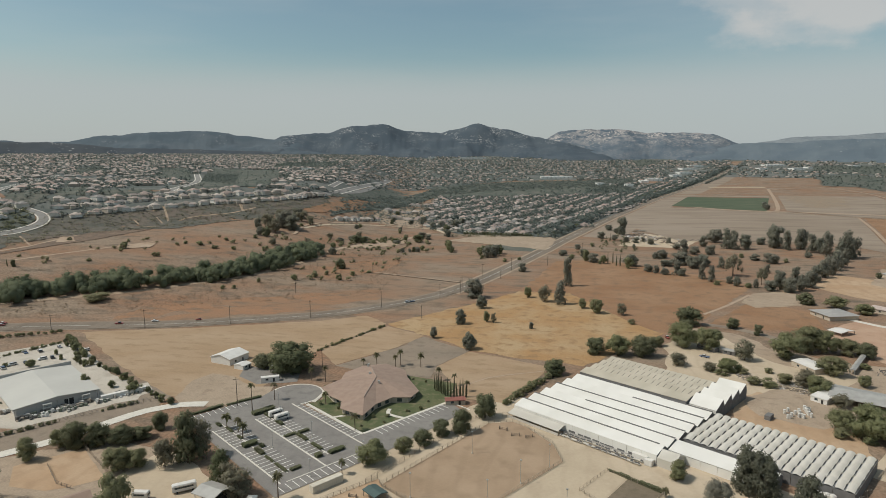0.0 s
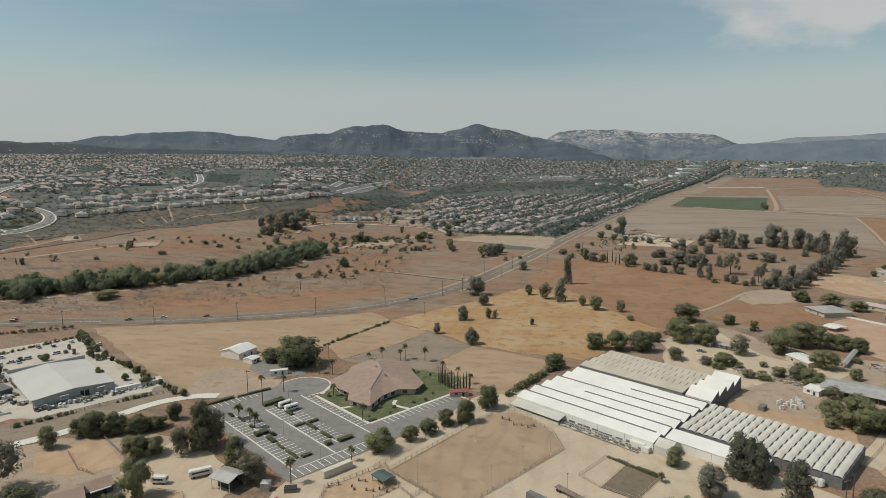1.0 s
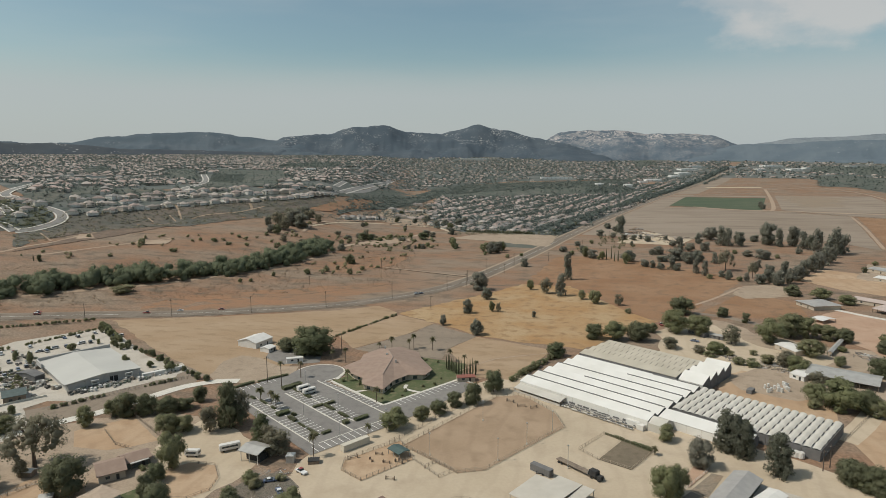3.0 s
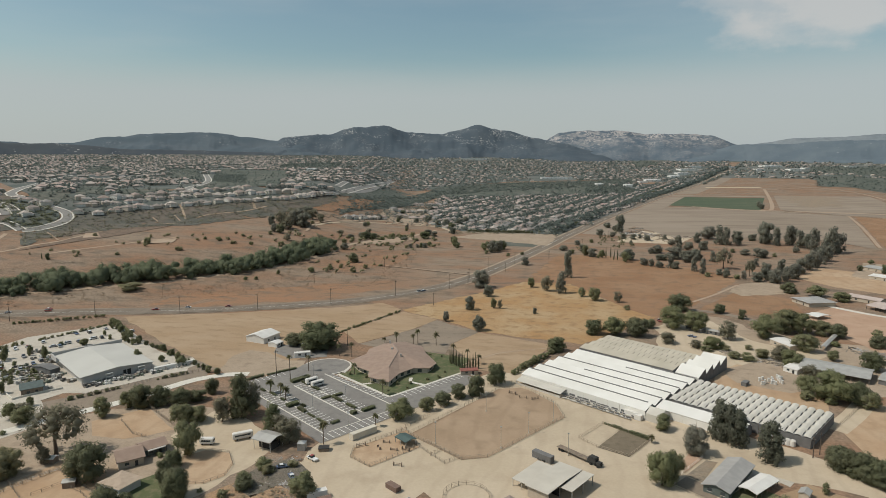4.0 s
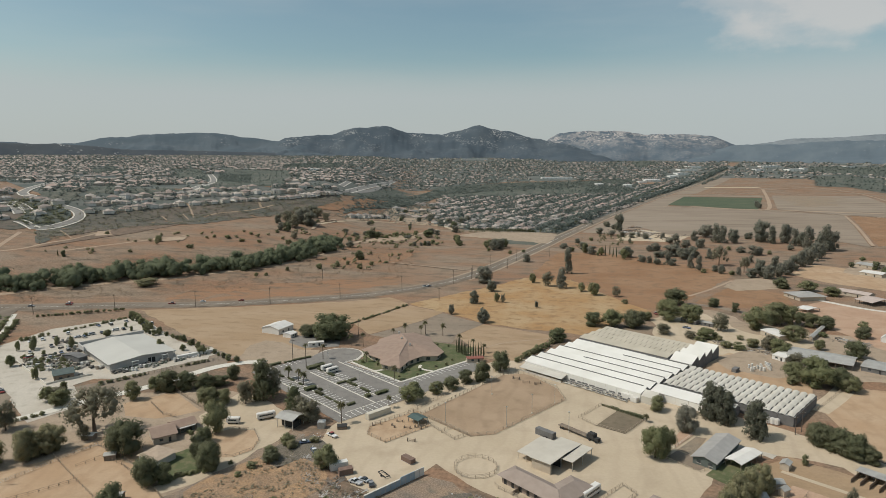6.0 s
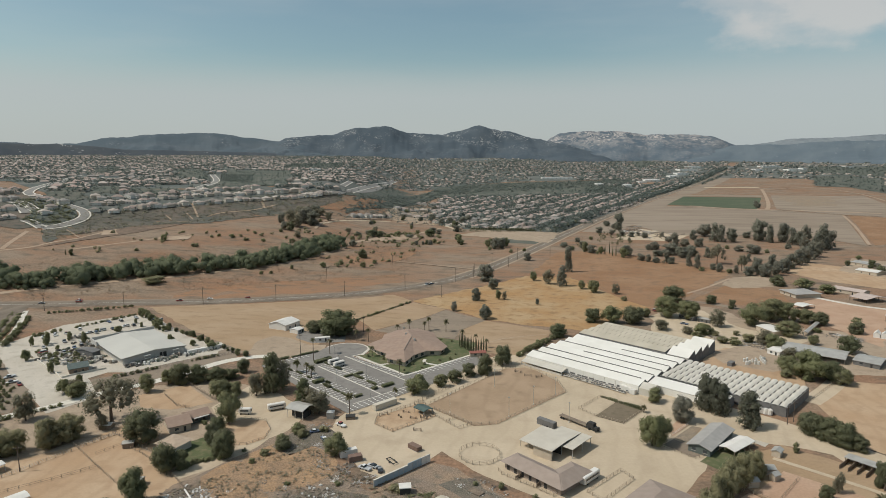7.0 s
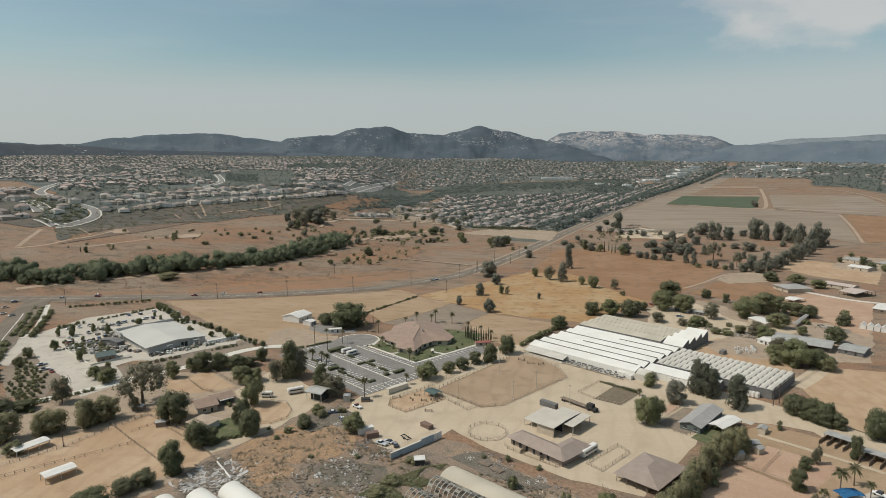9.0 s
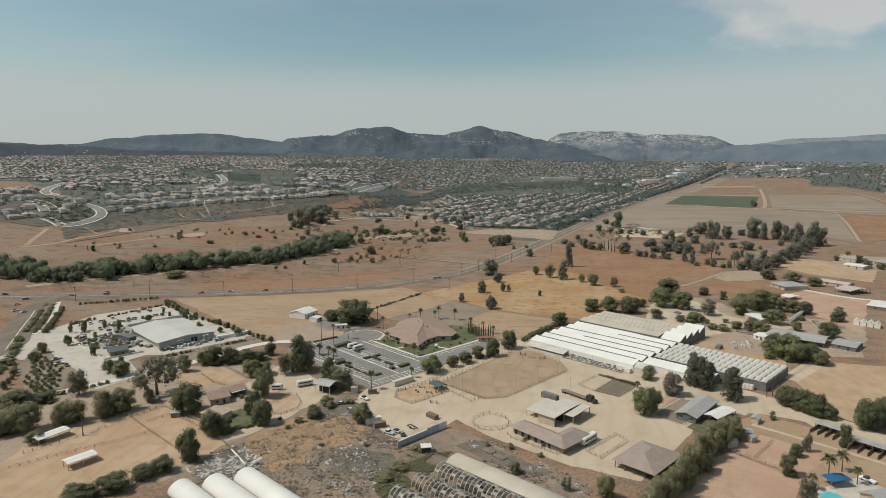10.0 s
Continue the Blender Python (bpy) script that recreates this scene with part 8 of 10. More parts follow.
for px in (2.0, -1.2, -14.5, -15.8):
    for s in (-1, 1):
        o = share("wheel", WHEEL, truck, pose(px, s * 1.05, 0.5, 0, 0, 90))
        o.scale = (1.2, 1.45, 1.45)
shed(-65.4, 188.0, 6.8, 5.1, -35.8, 2.5, 2.9, plain("green_metal_roof", (0.075, 0.11, 0.10), (0.06, 0.09, 0.085), 0.5, 0.6), STEEL, "pen_shelter", "dark green pen shelter on posts", "shelter", True, 0.2, posts=True)
for x, y, s in ((-73.0, 186.8, 1), (-68.2, 181.2, 1), (-63.7, 182.2, 1.2), (-62.7, 184.0, 1.2), (-74.3, 181.6, 0.9), (-81.7, 181.7, 1.4), (-63.3, 170.0, 1.2), (-18.6, 243.7, 1.2), (-24.2, 244.1, 1.3), (-29.7, 248.5, 1.3)):
    ob = thing("jump_stand", "wooden jump rail on low stands", "jump", pose(x, y, 0.1, 0, 0, x * 37 % 180))
    for sx in (-1.3, 1.3):
        part("stand", boxes((sx * s - 0.1, -0.4, 0, sx * s + 0.1, 0.4, 1.1 * s)), WOOD, ob)
    for k in (0.4, 0.8):
        part("bar", rod(bmesh.new(), (-1.3 * s, 0, k * s), (1.3 * s, 0, k * s), 0.08, 0.08, 6), WOOD, ob)

# greenhouse yard: white sacks, skip, gate posts
for i in range(6):
    x0, y0, x1, y1 = 75.0, 220.1, 82.8, 216.7
    f = i / 5
    ob = thing("bulk_sack", "white bulk sack standing by the greenhouse", "sack", pose(x0 + (x1 - x0) * f, y0 + (y1 - y0) * f, 0, 0, 0, i * 31), "white sacks")
    bm = bmesh.new()
    rod(bm, (0, 0, 0), (0, 0, 2.6), 1.15, 1.1, 10)
    bmesh.ops.bevel(bm, geom=[e for e in bm.edges if abs(e.verts[0].co.z - e.verts[1].co.z) < 0.01], offset=0.28, segments=2, affect="EDGES")
    part("body", bm, WHITE_METAL, ob)
    part("tie", rod(bmesh.new(), (0, 0, 2.55), (0, 0, 2.95), 0.3, 0.18, 7), WHITE_METAL, ob)
container(81.5, 283.1, 57, 4.5, 2.4, 2.0, SHADE, "dark green skip by the greenhouses")
_r = random.Random(9)
for i in range(22):
    x0, y0, x1, y1 = 89.5, 288.0, 104.4, 294.4
    f = _r.random()
    ob = thing("pot_stack", "stack of white plastic pots", "pots", pose(x0 + (x1 - x0) * f + _r.uniform(-3, 3), y0 + (y1 - y0) * f + _r.uniform(-5, 5), 0, 0, 0, i * 20), "pot stacks")
    for k in range(3):
        part("pot", rod(bmesh.new(), (0, 0, k * 0.7), (0, 0, k * 0.7 + 0.62), 0.5, 0.62, 8), WHITE_METAL, ob)


# ---- farm on the east side ----
METAL_OLD = plain("old_metal_roof", (0.42, 0.41, 0.38), (0.34, 0.325, 0.30), 0.3, 0.55, 0.2, 0.1)
PINK_ROOF = plain("faded_pink_roof", (0.46, 0.38, 0.34), (0.40, 0.33, 0.29), 0.3, 0.9)
shed(131.3, 310.1, 30.2, 17.1, -27.3, 3.2, 4.6, METAL_OLD, WOOD, "long_barn", "long open barn with an old metal roof", "barn", True, 0.6, 0, True)
shed(155.1, 300.6, 12.2, 15.0, -34.7, 2.6, 3.4, METAL_OLD, SHADE, "barn", "dark low shed with a metal roof", "barn", True, 0.4)
shed(148.8, 367.5, 37.7, 2.1, 60.0, 2.6, 3.0, METAL_OLD, STEEL, "shade_roof", "narrow metal shade roof on posts", "shelter", True, 0.3, 0, True)
shed(121.7, 356.0, 15.8, 10.5, -64.6, 3.0, 3.4, WHITE_METAL, STUCCO, "mobile_home", "white mobile home under trees", "mobile home", True, 0.3)
shed(112.9, 310.7, 7.3, 11.5, -46.3, 2.6, 3.0, WHITE_METAL, WHITE_METAL, "shed", "white box shed beside the barn", "shed", True, 0.2)
shed(175.9, 478.2, 19.5, 21.4, -71.1, 3.2, 4.8, GREY_ROOF, STUCCO, "farmhouse", "farmhouse with a broad grey roof and porch", "house", False, 1.0)
shed(219.0, 495.1, 23.4, 10.9, -47.3, 3, 4.2, PINK_ROOF, STUCCO, "stable_row", "long low stable with a pink-tan roof", "stable", True, 0.5)
shed(220.8, 467.1, 14.0, 21.0, -61.5, 3, 4.6, PINK_ROOF, DARK, "barn", "open barn with a pink-tan roof", "barn", True, 0.5, 0, True)
shed(163.8, 432.5, 8.9, 12.5, -54.5, 2.4, 3.0, WHITE_METAL, WOOD, "shelter", "small white-roofed paddock shelter", "shelter", True, 0.2, 0, True)
shed(221.3, 410.0, 19.1, 22.4, -35.3, 3, 3.8, WHITE_METAL, WOOD, "stable_row", "white-roofed stable by the farm road", "stable", True, 0.4)
for k in range(4):
    x0, y0, x1, y1 = 182.2, 358.3, 191.8, 351.6
    f = k / 3
    shed(x0 + (x1 - x0) * f, y0 + (y1 - y0) * f, 6, 3.4, 62, 2.4, 4.0, WHITE_METAL, WHITE_METAL, "storage_tent", "white arched storage tent", "tent", True, 0.1)
for q in (((71.0, 386.6), (78.9, 377.0)), ((81.8, 377.6), (88.5, 373.6))):
    (x0, y0), (x1, y1) = q
    shed((x0 + x1) / 2, (y0 + y1) / 2, math.hypot(x1 - x0, y1 - y0), 4, math.degrees(math.atan2(y1 - y0, x1 - x0)), 2.4, 2.9, METAL_OLD, SHADE, "paddock_shelter", "low paddock shelter under trees", "shelter", True, 0.2)
for x, y, hd in ((70.2, 366.0, 60), (69.1, 347.2, 150), (54.8, 401.4, 10)):
    car(x, y, hd, "pickup", "farm vehicle parked under trees", "farm vehicles")
shed(61.0, 178.9, 14.4, 5.9, 48.8, 2.6, 3.1, WHITE_METAL, WOOD, "carport", "white-roofed open carport beside the bungalow", "carport", True, 0.3, 0, True)
container(23.9, 233.2, -33, 6.0, 2.4, 2.5, WHITE_METAL, "white cabin by the greenhouse front")
container(26.6, 230.1, -33, 3.0, 2.2, 2.2, WHITE_METAL, "small white locker by the greenhouse front")
band("farm_track", [(82.1, 440.3), (99.6, 433.2), (119.6, 414.3), (117.8, 393.2)], 7, GREYDIRT, 0.14, "grey dirt track past the trees", "track", 8)
sheet("farm_ground", [(114.2, 399.6), (136.1, 370.4), (151.6, 344.8), (170.8, 323.9), (154.5, 287.2), (138.0, 301.3), (121.3, 323.3), (101.8, 349.1)], DUST, 0.065, "pale dusty ground between farm sheds", category="yard", soft=3)
sheet("ranch_ground", [(-262.1, 130.3), (-243.6, 150.2), (-224.8, 178.8), (-184.6, 205.8), (-155.2, 202.1), (-123.2, 174.8), (-113.9, 154.0), (-125.4, 128.7), (-134.6, 106.3), (-139.4, 82.9), (-180.3, 57.0)], DUST, 0.035, "trodden dusty ground of the ranch", category="yard", soft=3)
shed(288.7, 643.6, 20.3, 15.8, -61.6, 3, 4.2, METAL_OLD, STUCCO, "farm_shed", "long tan shed beyond the pasture", "shed", True, 0.4)
shed(273.5, 595.0, 19.3, 15.2, -49.3, 3, 4.0, WHITE_METAL, STUCCO, "farm_shed", "white-roofed shed on a far farm", "shed", True, 0.4)
shed(311.1, 623.4, 19.7, 20.7, -54.4, 3, 4.2, GREY_ROOF, STUCCO, "farmhouse", "far farmhouse with a grey roof", "house", False, 0.6)
sheet("farm_ground", [(250.8, 606.4), (295.3, 692.6), (341.6, 667.4), (310.0, 583.9), (273.0, 577.2)], DUST, 0.12, "pale ground round a far farm", category="yard", soft=3)
for kind, x, y, h, w in (("dark", 287.5, 627.3, 9.6, 9.5), ("dark", 284.0, 598.7, 8.1, 10.3), ("round", 291.8, 586.9, 7.9, 11.2), ("dark", 270.4, 639.2, 6.2, 7.3), ("round", 298.1, 684.5, 5.2, 7.7)):
    tree(kind, x, y, h, w)
sheet("farm_ground", [(76.8, 306.5), (96.7, 322.3), (120.5, 311.8), (115.5, 288.5), (100.3, 276.0), (78.4, 285.7)], DUST, 0.125, "pale dusty plot behind the greenhouses", category="yard", soft=3)
band("farm_road", [(237.3, 432.6), (209.1, 445.1), (187.7, 467.2), (182.5, 475.6)], 5, KERB, 0.16, "pale concrete farm drive", "road", 6)
band("farm_track", [(87.8, 468.1), (108.9, 497.5), (137.0, 543.4)], 2.6, TRACK, 0.16, "sandy track across the field", "track", 8)
band("farm_track", [(104.4, 235.4), (117.6, 252.7), (134.2, 278.0)], 9, SAND, 0.10, "sandy track beside the greenhouse", "track", 8)
sheet("paddock", [(106.8, 239.2), (128.9, 269.0), (169.0, 265.8), (150.2, 223.3), (116.3, 184.5), (108.2, 191.6)], PADDOCK, 0.09, "bare tan paddock", category="paddock", soft=1.5)
fence([(103.8, 235.3), (129.6, 271.1)], 1.4, 3, 2, "rail fence of the tan paddock")
sheet("paddock", [(151.2, 430.0), (187.5, 472.1), (220.6, 435.9), (175.5, 334.4), (163.2, 375.8)], REDDIRT, 0.08, "red-brown dirt paddock", category="paddock", soft=3)
sheet("paddock", [(87.8, 443.2), (136.2, 525.8), (164.6, 487.1), (157.8, 439.6), (122.3, 432.6)], BROWN, 0.08, "brown grass paddock", category="paddock", soft=2)
sheet("yard", [(51.3, 387.1), (82.7, 424.7), (105.6, 364.2), (139.1, 342.2), (112.3, 311.9), (79.9, 305.3), (45.9, 337.8)], SAND, 0.07, "dusty farm yard", category="yard", soft=3)
sheet("yard", [(71.6, 303.6), (85.1, 315.9), (115.1, 303.5), (109.8, 250.5), (101.4, 245.7), (67.3, 281.0)], PADDOCK, 0.085, "dirt yard behind the greenhouses", category="yard", soft=2)

sheet("yard", [(63.5, 173.5), (78.9, 186.8), (97.9, 174.0), (119.4, 153.9), (106.3, 124.3), (96.9, 134.2), (79.0, 122.9), (77.6, 129.3), (59.6, 145.9), (54.0, 156.4)], TAN, 0.075, "light dirt between small paddocks", category="yard", soft=1.5)
# stables and pool garden in the south-east
sheet("paddock", [(17.4, 98.8), (39.6, 127.3), (57.7, 146.5), (77.6, 129.3), (67.1, 106.1), (31.4, 89.4)], REDDIRT, 0.10, "smooth red dirt paddock", category="paddock", soft=1)
sheet("paddock", [(59.8, 146.9), (73.2, 164.6), (94.3, 151.8), (78.1, 131.0)], REDDIRT, 0.09, "dirt paddock with low fences", category="paddock", soft=1)
band("garden_path", [(72.4, 174.2), (88.3, 163.6), (101.0, 154.6), (115.2, 144.4)], 2.2, SAND, 0.18, "pale path between paddocks", "path", 6)
fence([(56.3, 147.6), (70.7, 136.8), (78.6, 129.5)], 1.3, 3, 2, "rail fence of the red paddock", WOOD)
fence([(65.6, 142.6), (76.8, 160.2)], 1.3, 3, 2, "rail fence of the red paddock", WOOD)
for (x0, y0), (x1, y1), n in (((96.7, 174.8), (105.2, 167.6), 4), ((105.0, 161.1), (115.4, 153.0), 4)):
    L = math.hypot(x1 - x0, y1 - y0)
    ob = thing("stall_row", "row of open stalls with a pale roof", "stalls", pose(x0, y0, 0, 0, 0, math.degrees(math.atan2(y1 - y0, x1 - x0))))
    part("roof", boxes((-0.5, -0.6, 2.7, L + 0.5, 4.2, 2.9)), METAL_OLD, ob)
    part("back_wall", boxes((0, 3.9, 0, L, 4.0, 2.65)), STUCCO, ob)
    for k in range(n + 1):
        part("divider", boxes((L * k / n - 0.06, -5.5, 0, L * k / n + 0.06, 3.88, 1.6)), WOOD, ob)
        part("post", boxes((L * k / n - 0.09, -0.4, 0, L * k / n + 0.09, -0.22, 2.7)), WOOD, ob)
for x, y, w, hd, lb in ((59.4, 151.6, 4, 20, "small wooden tack shed"), (74.6, 177.0, 4, 60, "small pale garden shed"), (66.9, 162.2, 5, 10, "white-roofed shed by the trees"), (68.3, 157.4, 3, 40, "grey feed shed beside the trees")):
    shed(x, y, w, w * 0.75, hd, 2.3, 2.9, METAL_OLD, STUCCO, "shed", lb, "shed", True, 0.25)
POOL = plain("pool_water", (0.10, 0.42, 0.46), (0.14, 0.48, 0.50), 0.3, 0.08, spec=0.6)
BLUE_CLOTH = plain("blue_canopy_cloth", (0.04, 0.19, 0.40), (0.06, 0.24, 0.46), 0.6, 0.8)
sheet("pool_deck", [(79.9, 123.1), (97.4, 135.5), (106.3, 124.3), (91.8, 105.1), (74.0, 107.5)], CONCRETE, 0.12, "pale paving round a pool", category="paving")
pool = thing("swimming_pool", "turquoise swimming pool with pale coping", "pool", pose(82.9, 119.4, 0))
bm = bmesh.new()
prism(bm, [(3.6 * math.cos(t * math.pi / 8), 2.6 * math.sin(t * math.pi / 8) * (1.2 if t < 5 else 0.9)) for t in range(16)], 0.02, 0.20)
part("water", bm, POOL, pool)
canopy = thing("pool_canopy", "blue cloth canopy on posts by the pool", "canopy", pose(87.8, 128.4, 0, 0, 0, 20))
bm = bmesh.new()
prev = None
for k in range(9):
    row = [bm.verts.new((-4 + k, y, 2.7 + 0.5 * math.sin(math.pi * k / 8) - 0.1 * abs(y))) for y in (-2.5, 0, 2.5)]
    if prev:
        for j in (0, 1):
            bm.faces.new((prev[j], row[j], row[j + 1], prev[j + 1]))
    prev = row
bmesh.ops.solidify(bm, geom=bm.faces[:], thickness=0.05)
part("cloth", bm, BLUE_CLOTH, canopy)
for px in (-3.9, 3.9):
    for py in (-2.3, 2.3):
        part("post", rod(bmesh.new(), (px, py, 0), (px, py, 2.6), 0.07, 0.07, 6), STEEL, canopy)
shed(99.4, 117.8, 14, 9, 25, 2.8, 4.6, GREY_ROOF, STUCCO, "house", "grey-roofed house by the pool", "house", True, 0.6)
car(99.1, 133.1, 40, "pickup", "pale vehicle parked by the pool garden", "farm vehicles")


# ---- ranch houses and paddocks in the west ----
sheet("paddock", [(-211.4, 94.6), (-205.1, 114.1), (-191.6, 129.5), (-183.7, 141.3), (-156.3, 129.5), (-127.5, 108.7), (-140.6, 97.4), (-153.2, 79.5), (-164.0, 52.1), (-200.0, 60.0)], PADDOCK, 0.07, "bare tan horse paddock", category="paddock", soft=1.5)
sheet("paddock", [(-184.6, 142.4), (-191.0, 133.8), (-186.6, 155.8), (-167.0, 144.8), (-154.5, 132.7), (-156.6, 130.0)], PADDOCK, 0.09, "small bare paddock", category="paddock", soft=1)
sheet("paddock", [(-193.4, 168.1), (-204.5, 180.2), (-190.1, 198.5), (-164.0, 180.3), (-171.2, 172.7), (-178.4, 168.3)], PADDOCK, 0.09, "bare corral behind the ranch house", category="paddock", soft=1)
sheet("paddock", [(-145.6, 159.8), (-140.0, 166.2), (-129.7, 166.2), (-123.4, 158.3), (-121.6, 150.2), (-126.0, 143.8), (-132.8, 141.5)], PADDOCK, 0.11, "round sandy paddock by the lane", category="paddock", soft=0.5)
sheet("yard", [(-161.5, 174.7), (-158.1, 205.1), (-142.2, 197.8), (-117.0, 181.1), (-115.4, 167.7), (-116.1, 155.1), (-115.6, 141.7), (-124.7, 127.7), (-139.8, 110.3), (-142.7, 116.6), (-130.9, 133.5), (-142.5, 154.4)], SAND, 0.06, "sandy ranch lane and turning place", category="yard", soft=1)
sheet("lawn", [(-153.2, 122.5), (-152.5, 136.1), (-146.8, 146.3), (-130.1, 132.5), (-144.3, 121.3)], LAWN, 0.09, "shaded lawn of the ranch house", category="lawn", soft=1)
fence([(-205.8, 89.6), (-196.4, 105.3), (-183.7, 141.3)], 1.4, 3, 3, "pipe fence between paddocks", STEEL)
fence([(-190.4, 128.1), (-183.7, 141.3), (-156.3, 129.5), (-127.4, 107.8)], 1.4, 3, 3, "pipe fence between paddocks", WOOD)
fence([(-208.6, 69.2), (-202.6, 76.9), (-191.7, 90.6), (-178.9, 104.9), (-170, 116.7)], 1.3, 3, 2, "dark rail fence across the horse paddock", WOOD)
fence([(-198.4, 132.8), (-173, 117.8), (-151.1, 105.3), (-136.6, 96.8)], 1.3, 3, 2, "dark rail fence between horse paddocks", WOOD)
fence([(-178.3, 124.6), (-174.2, 133.3), (-163.1, 129.5), (-148.1, 121.3)], 1.3, 3, 2, "dark rail fence of a small corral", WOOD)
fence([(-191.8, 182.9), (-178.4, 173.0), (-170.0, 171.2)], 1.4, 3, 3, "board fence of the corral", WOOD)
fence([(-190.1, 198.5), (-165.9, 183.1)], 1.8, 3, 4, "board fence behind the corral", WOOD)
fence([(-133.4, 141.4), (-126.0, 143.8), (-121.6, 150.2), (-123.4, 158.3), (-129.7, 166.2), (-140.0, 166.2)], 1.2, 3, 2, "low fence round the sandy paddock", WOOD)
for (x0, y0), (x1, y1) in (((-207.5, 96.9), (-203.8, 108.1)), ((-180.3, 83.3), (-175.9, 92.1))):
    shed((x0 + x1) / 2, (y0 + y1) / 2, math.hypot(x1 - x0, y1 - y0), 5.0, math.degrees(math.atan2(y1 - y0, x1 - x0)), 2.7, 2.95, WHITE_METAL, STEEL, "paddock_shelter", "white-roofed open horse shelter on posts", "shelter", True, 0.3, 0, True)
ranch = shed(-163.2, 152.8, 8.4, 11.1, 47.6, 3.0, 4.8, TILE_ROOF, STUCCO, "ranch_house", "ranch house with a brown gable roof", "house", True, 0.7)
shed(-160.2, 161.8, 8.7, 7.8, 53.8, 2.8, 4.2, TILE_ROOF, GREEN_WALL, "ranch_wing", "long brown-roofed wing of the ranch house", "house", True, 0.6)
shed(-158.1, 160.8, 6.1, 5.2, 55.5, 2.6, 2.8, WHITE_METAL, WOOD, "porch", "white-roofed porch on posts", "porch", True, 0.2, 0, True)
villa = shed(-152.1, 135.3, 9.6, 8.1, -13.7, 3.0, 3.9, plain("tan_gravel_roof", (0.42, 0.33, 0.25), (0.36, 0.28, 0.21), 0.5, 0.95), plain("white_stucco", (0.62, 0.60, 0.56), (0.55, 0.53, 0.49), 0.4, 0.9), "villa", "white house with a low tan roof", "house", False, 0.8)
for k in range(3):
    part("window", boxes((-5 + k * 4, -5.6, 1.0, -3.6 + k * 4, -5.4, 2.1)), GLASS, villa)
shed(-192.6, 307.3, 14.5, 14.0, 77.2, 3.6, 5.4, WHITE_METAL, WHITE_METAL, "barn", "white metal barn beside a big tree", "barn", True, 0.4)
shed(-178.6, 297.0, 6.2, 6.6, 77.2, 2.4, 3.0, WHITE_METAL, WHITE_METAL, "shed", "small white shed beside the barn", "shed", True, 0.2)
shed(-153.9, 281.4, 9, 2.6, 30, 2.6, 2.9, WHITE_METAL, WHITE_METAL, "trailer", "long white trailer on the tan field", "trailer", True, 0.1)
shed(-158.5, 299.9, 7, 5, 20, 2.6, 3.4, METAL_OLD, WOOD, "shed", "grey shed under the big tree", "shed", True, 0.2)
shelter = shed(-117.4, 174.1, 8.2, 7.2, -14.0, 4.4, 5.3, METAL_OLD, KERB, "hay_shelter", "hay shelter with a grey metal roof on pale posts", "shelter", True, 0.8, 0, True)
part("hay", boxes((-3.4, -1.5, 0, 3.2, 3.2, 2.6)), DARK, shelter, "dark stacked bales")
shed(-103.6, 175.0, 3, 3, 10, 2.8, 3.4, STEEL, STEEL, "tank", "grey water tank by the car park corner", "tank", False, 0.1)
shed(-94.8, 175.9, 4, 3, 20, 1.4, 1.6, DARK, WOOD, "bin_pen", "dark fenced bin pen by the car park", "bin pen", True, 0.1)
shed(-147.6, 108.4, 5, 3, 20, 2.2, 2.6, METAL_OLD, WOOD, "shed", "small wooden paddock shed", "shed", True, 0.2)
shed(-147.5, 85.2, 2.4, 2, 20, 1.8, 2.2, METAL_OLD, WOOD, "shed", "tiny grey shed by the bushes", "shed", True, 0.1)
shed(-191.6, 145.5, 5, 3, 10, 2.2, 2.5, WHITE_METAL, WOOD, "shelter", "white-topped feed shelter in a paddock", "shelter", True, 0.2)
shed(-170.5, 132.8, 4, 3, 30, 2.2, 2.6, METAL_OLD, WOOD, "shelter", "dark feed shelter in a paddock", "shelter", True, 0.2)
shed(-55.0, 122.9, 3.5, 3, 20, 2.6, 2.9, WHITE_METAL, DARK, "booth", "small dark booth with a pale roof", "booth", True, 0.3)

# Grey parking ground; its dark colour also holds the big tree's shade.
sheet("parking_ground", [(-173.3, 284.5), (-158.7, 276), (-139.8, 283.3), (-144.5, 296.9), (-163.8, 304.8), (-177.6, 298)], ASPHALT, 0.13, "dark shaded parking ground beside the barn", category="yard", soft=2)
sheet("bare_ground", [(-177.3, 242.5), (-156.2, 249.7), (-142.7, 257.6), (-148.4, 274.7), (-158.4, 272.6), (-176.3, 283.9), (-189.5, 285.8), (-193.7, 274), (-188.5, 252)], DUST, 0.11, "pale trodden ground beside the turning circle", category="yard", soft=2)
shed(-55.1, 272.1, 9, 4, 20, 2.4, 2.9, plain("red_brown_roof", (0.26, 0.10, 0.075), (0.22, 0.09, 0.07), 0.5, 0.8), STUCCO, "garden_shed", "low shed with a red-brown roof behind cypresses", "shed", True, 0.3)
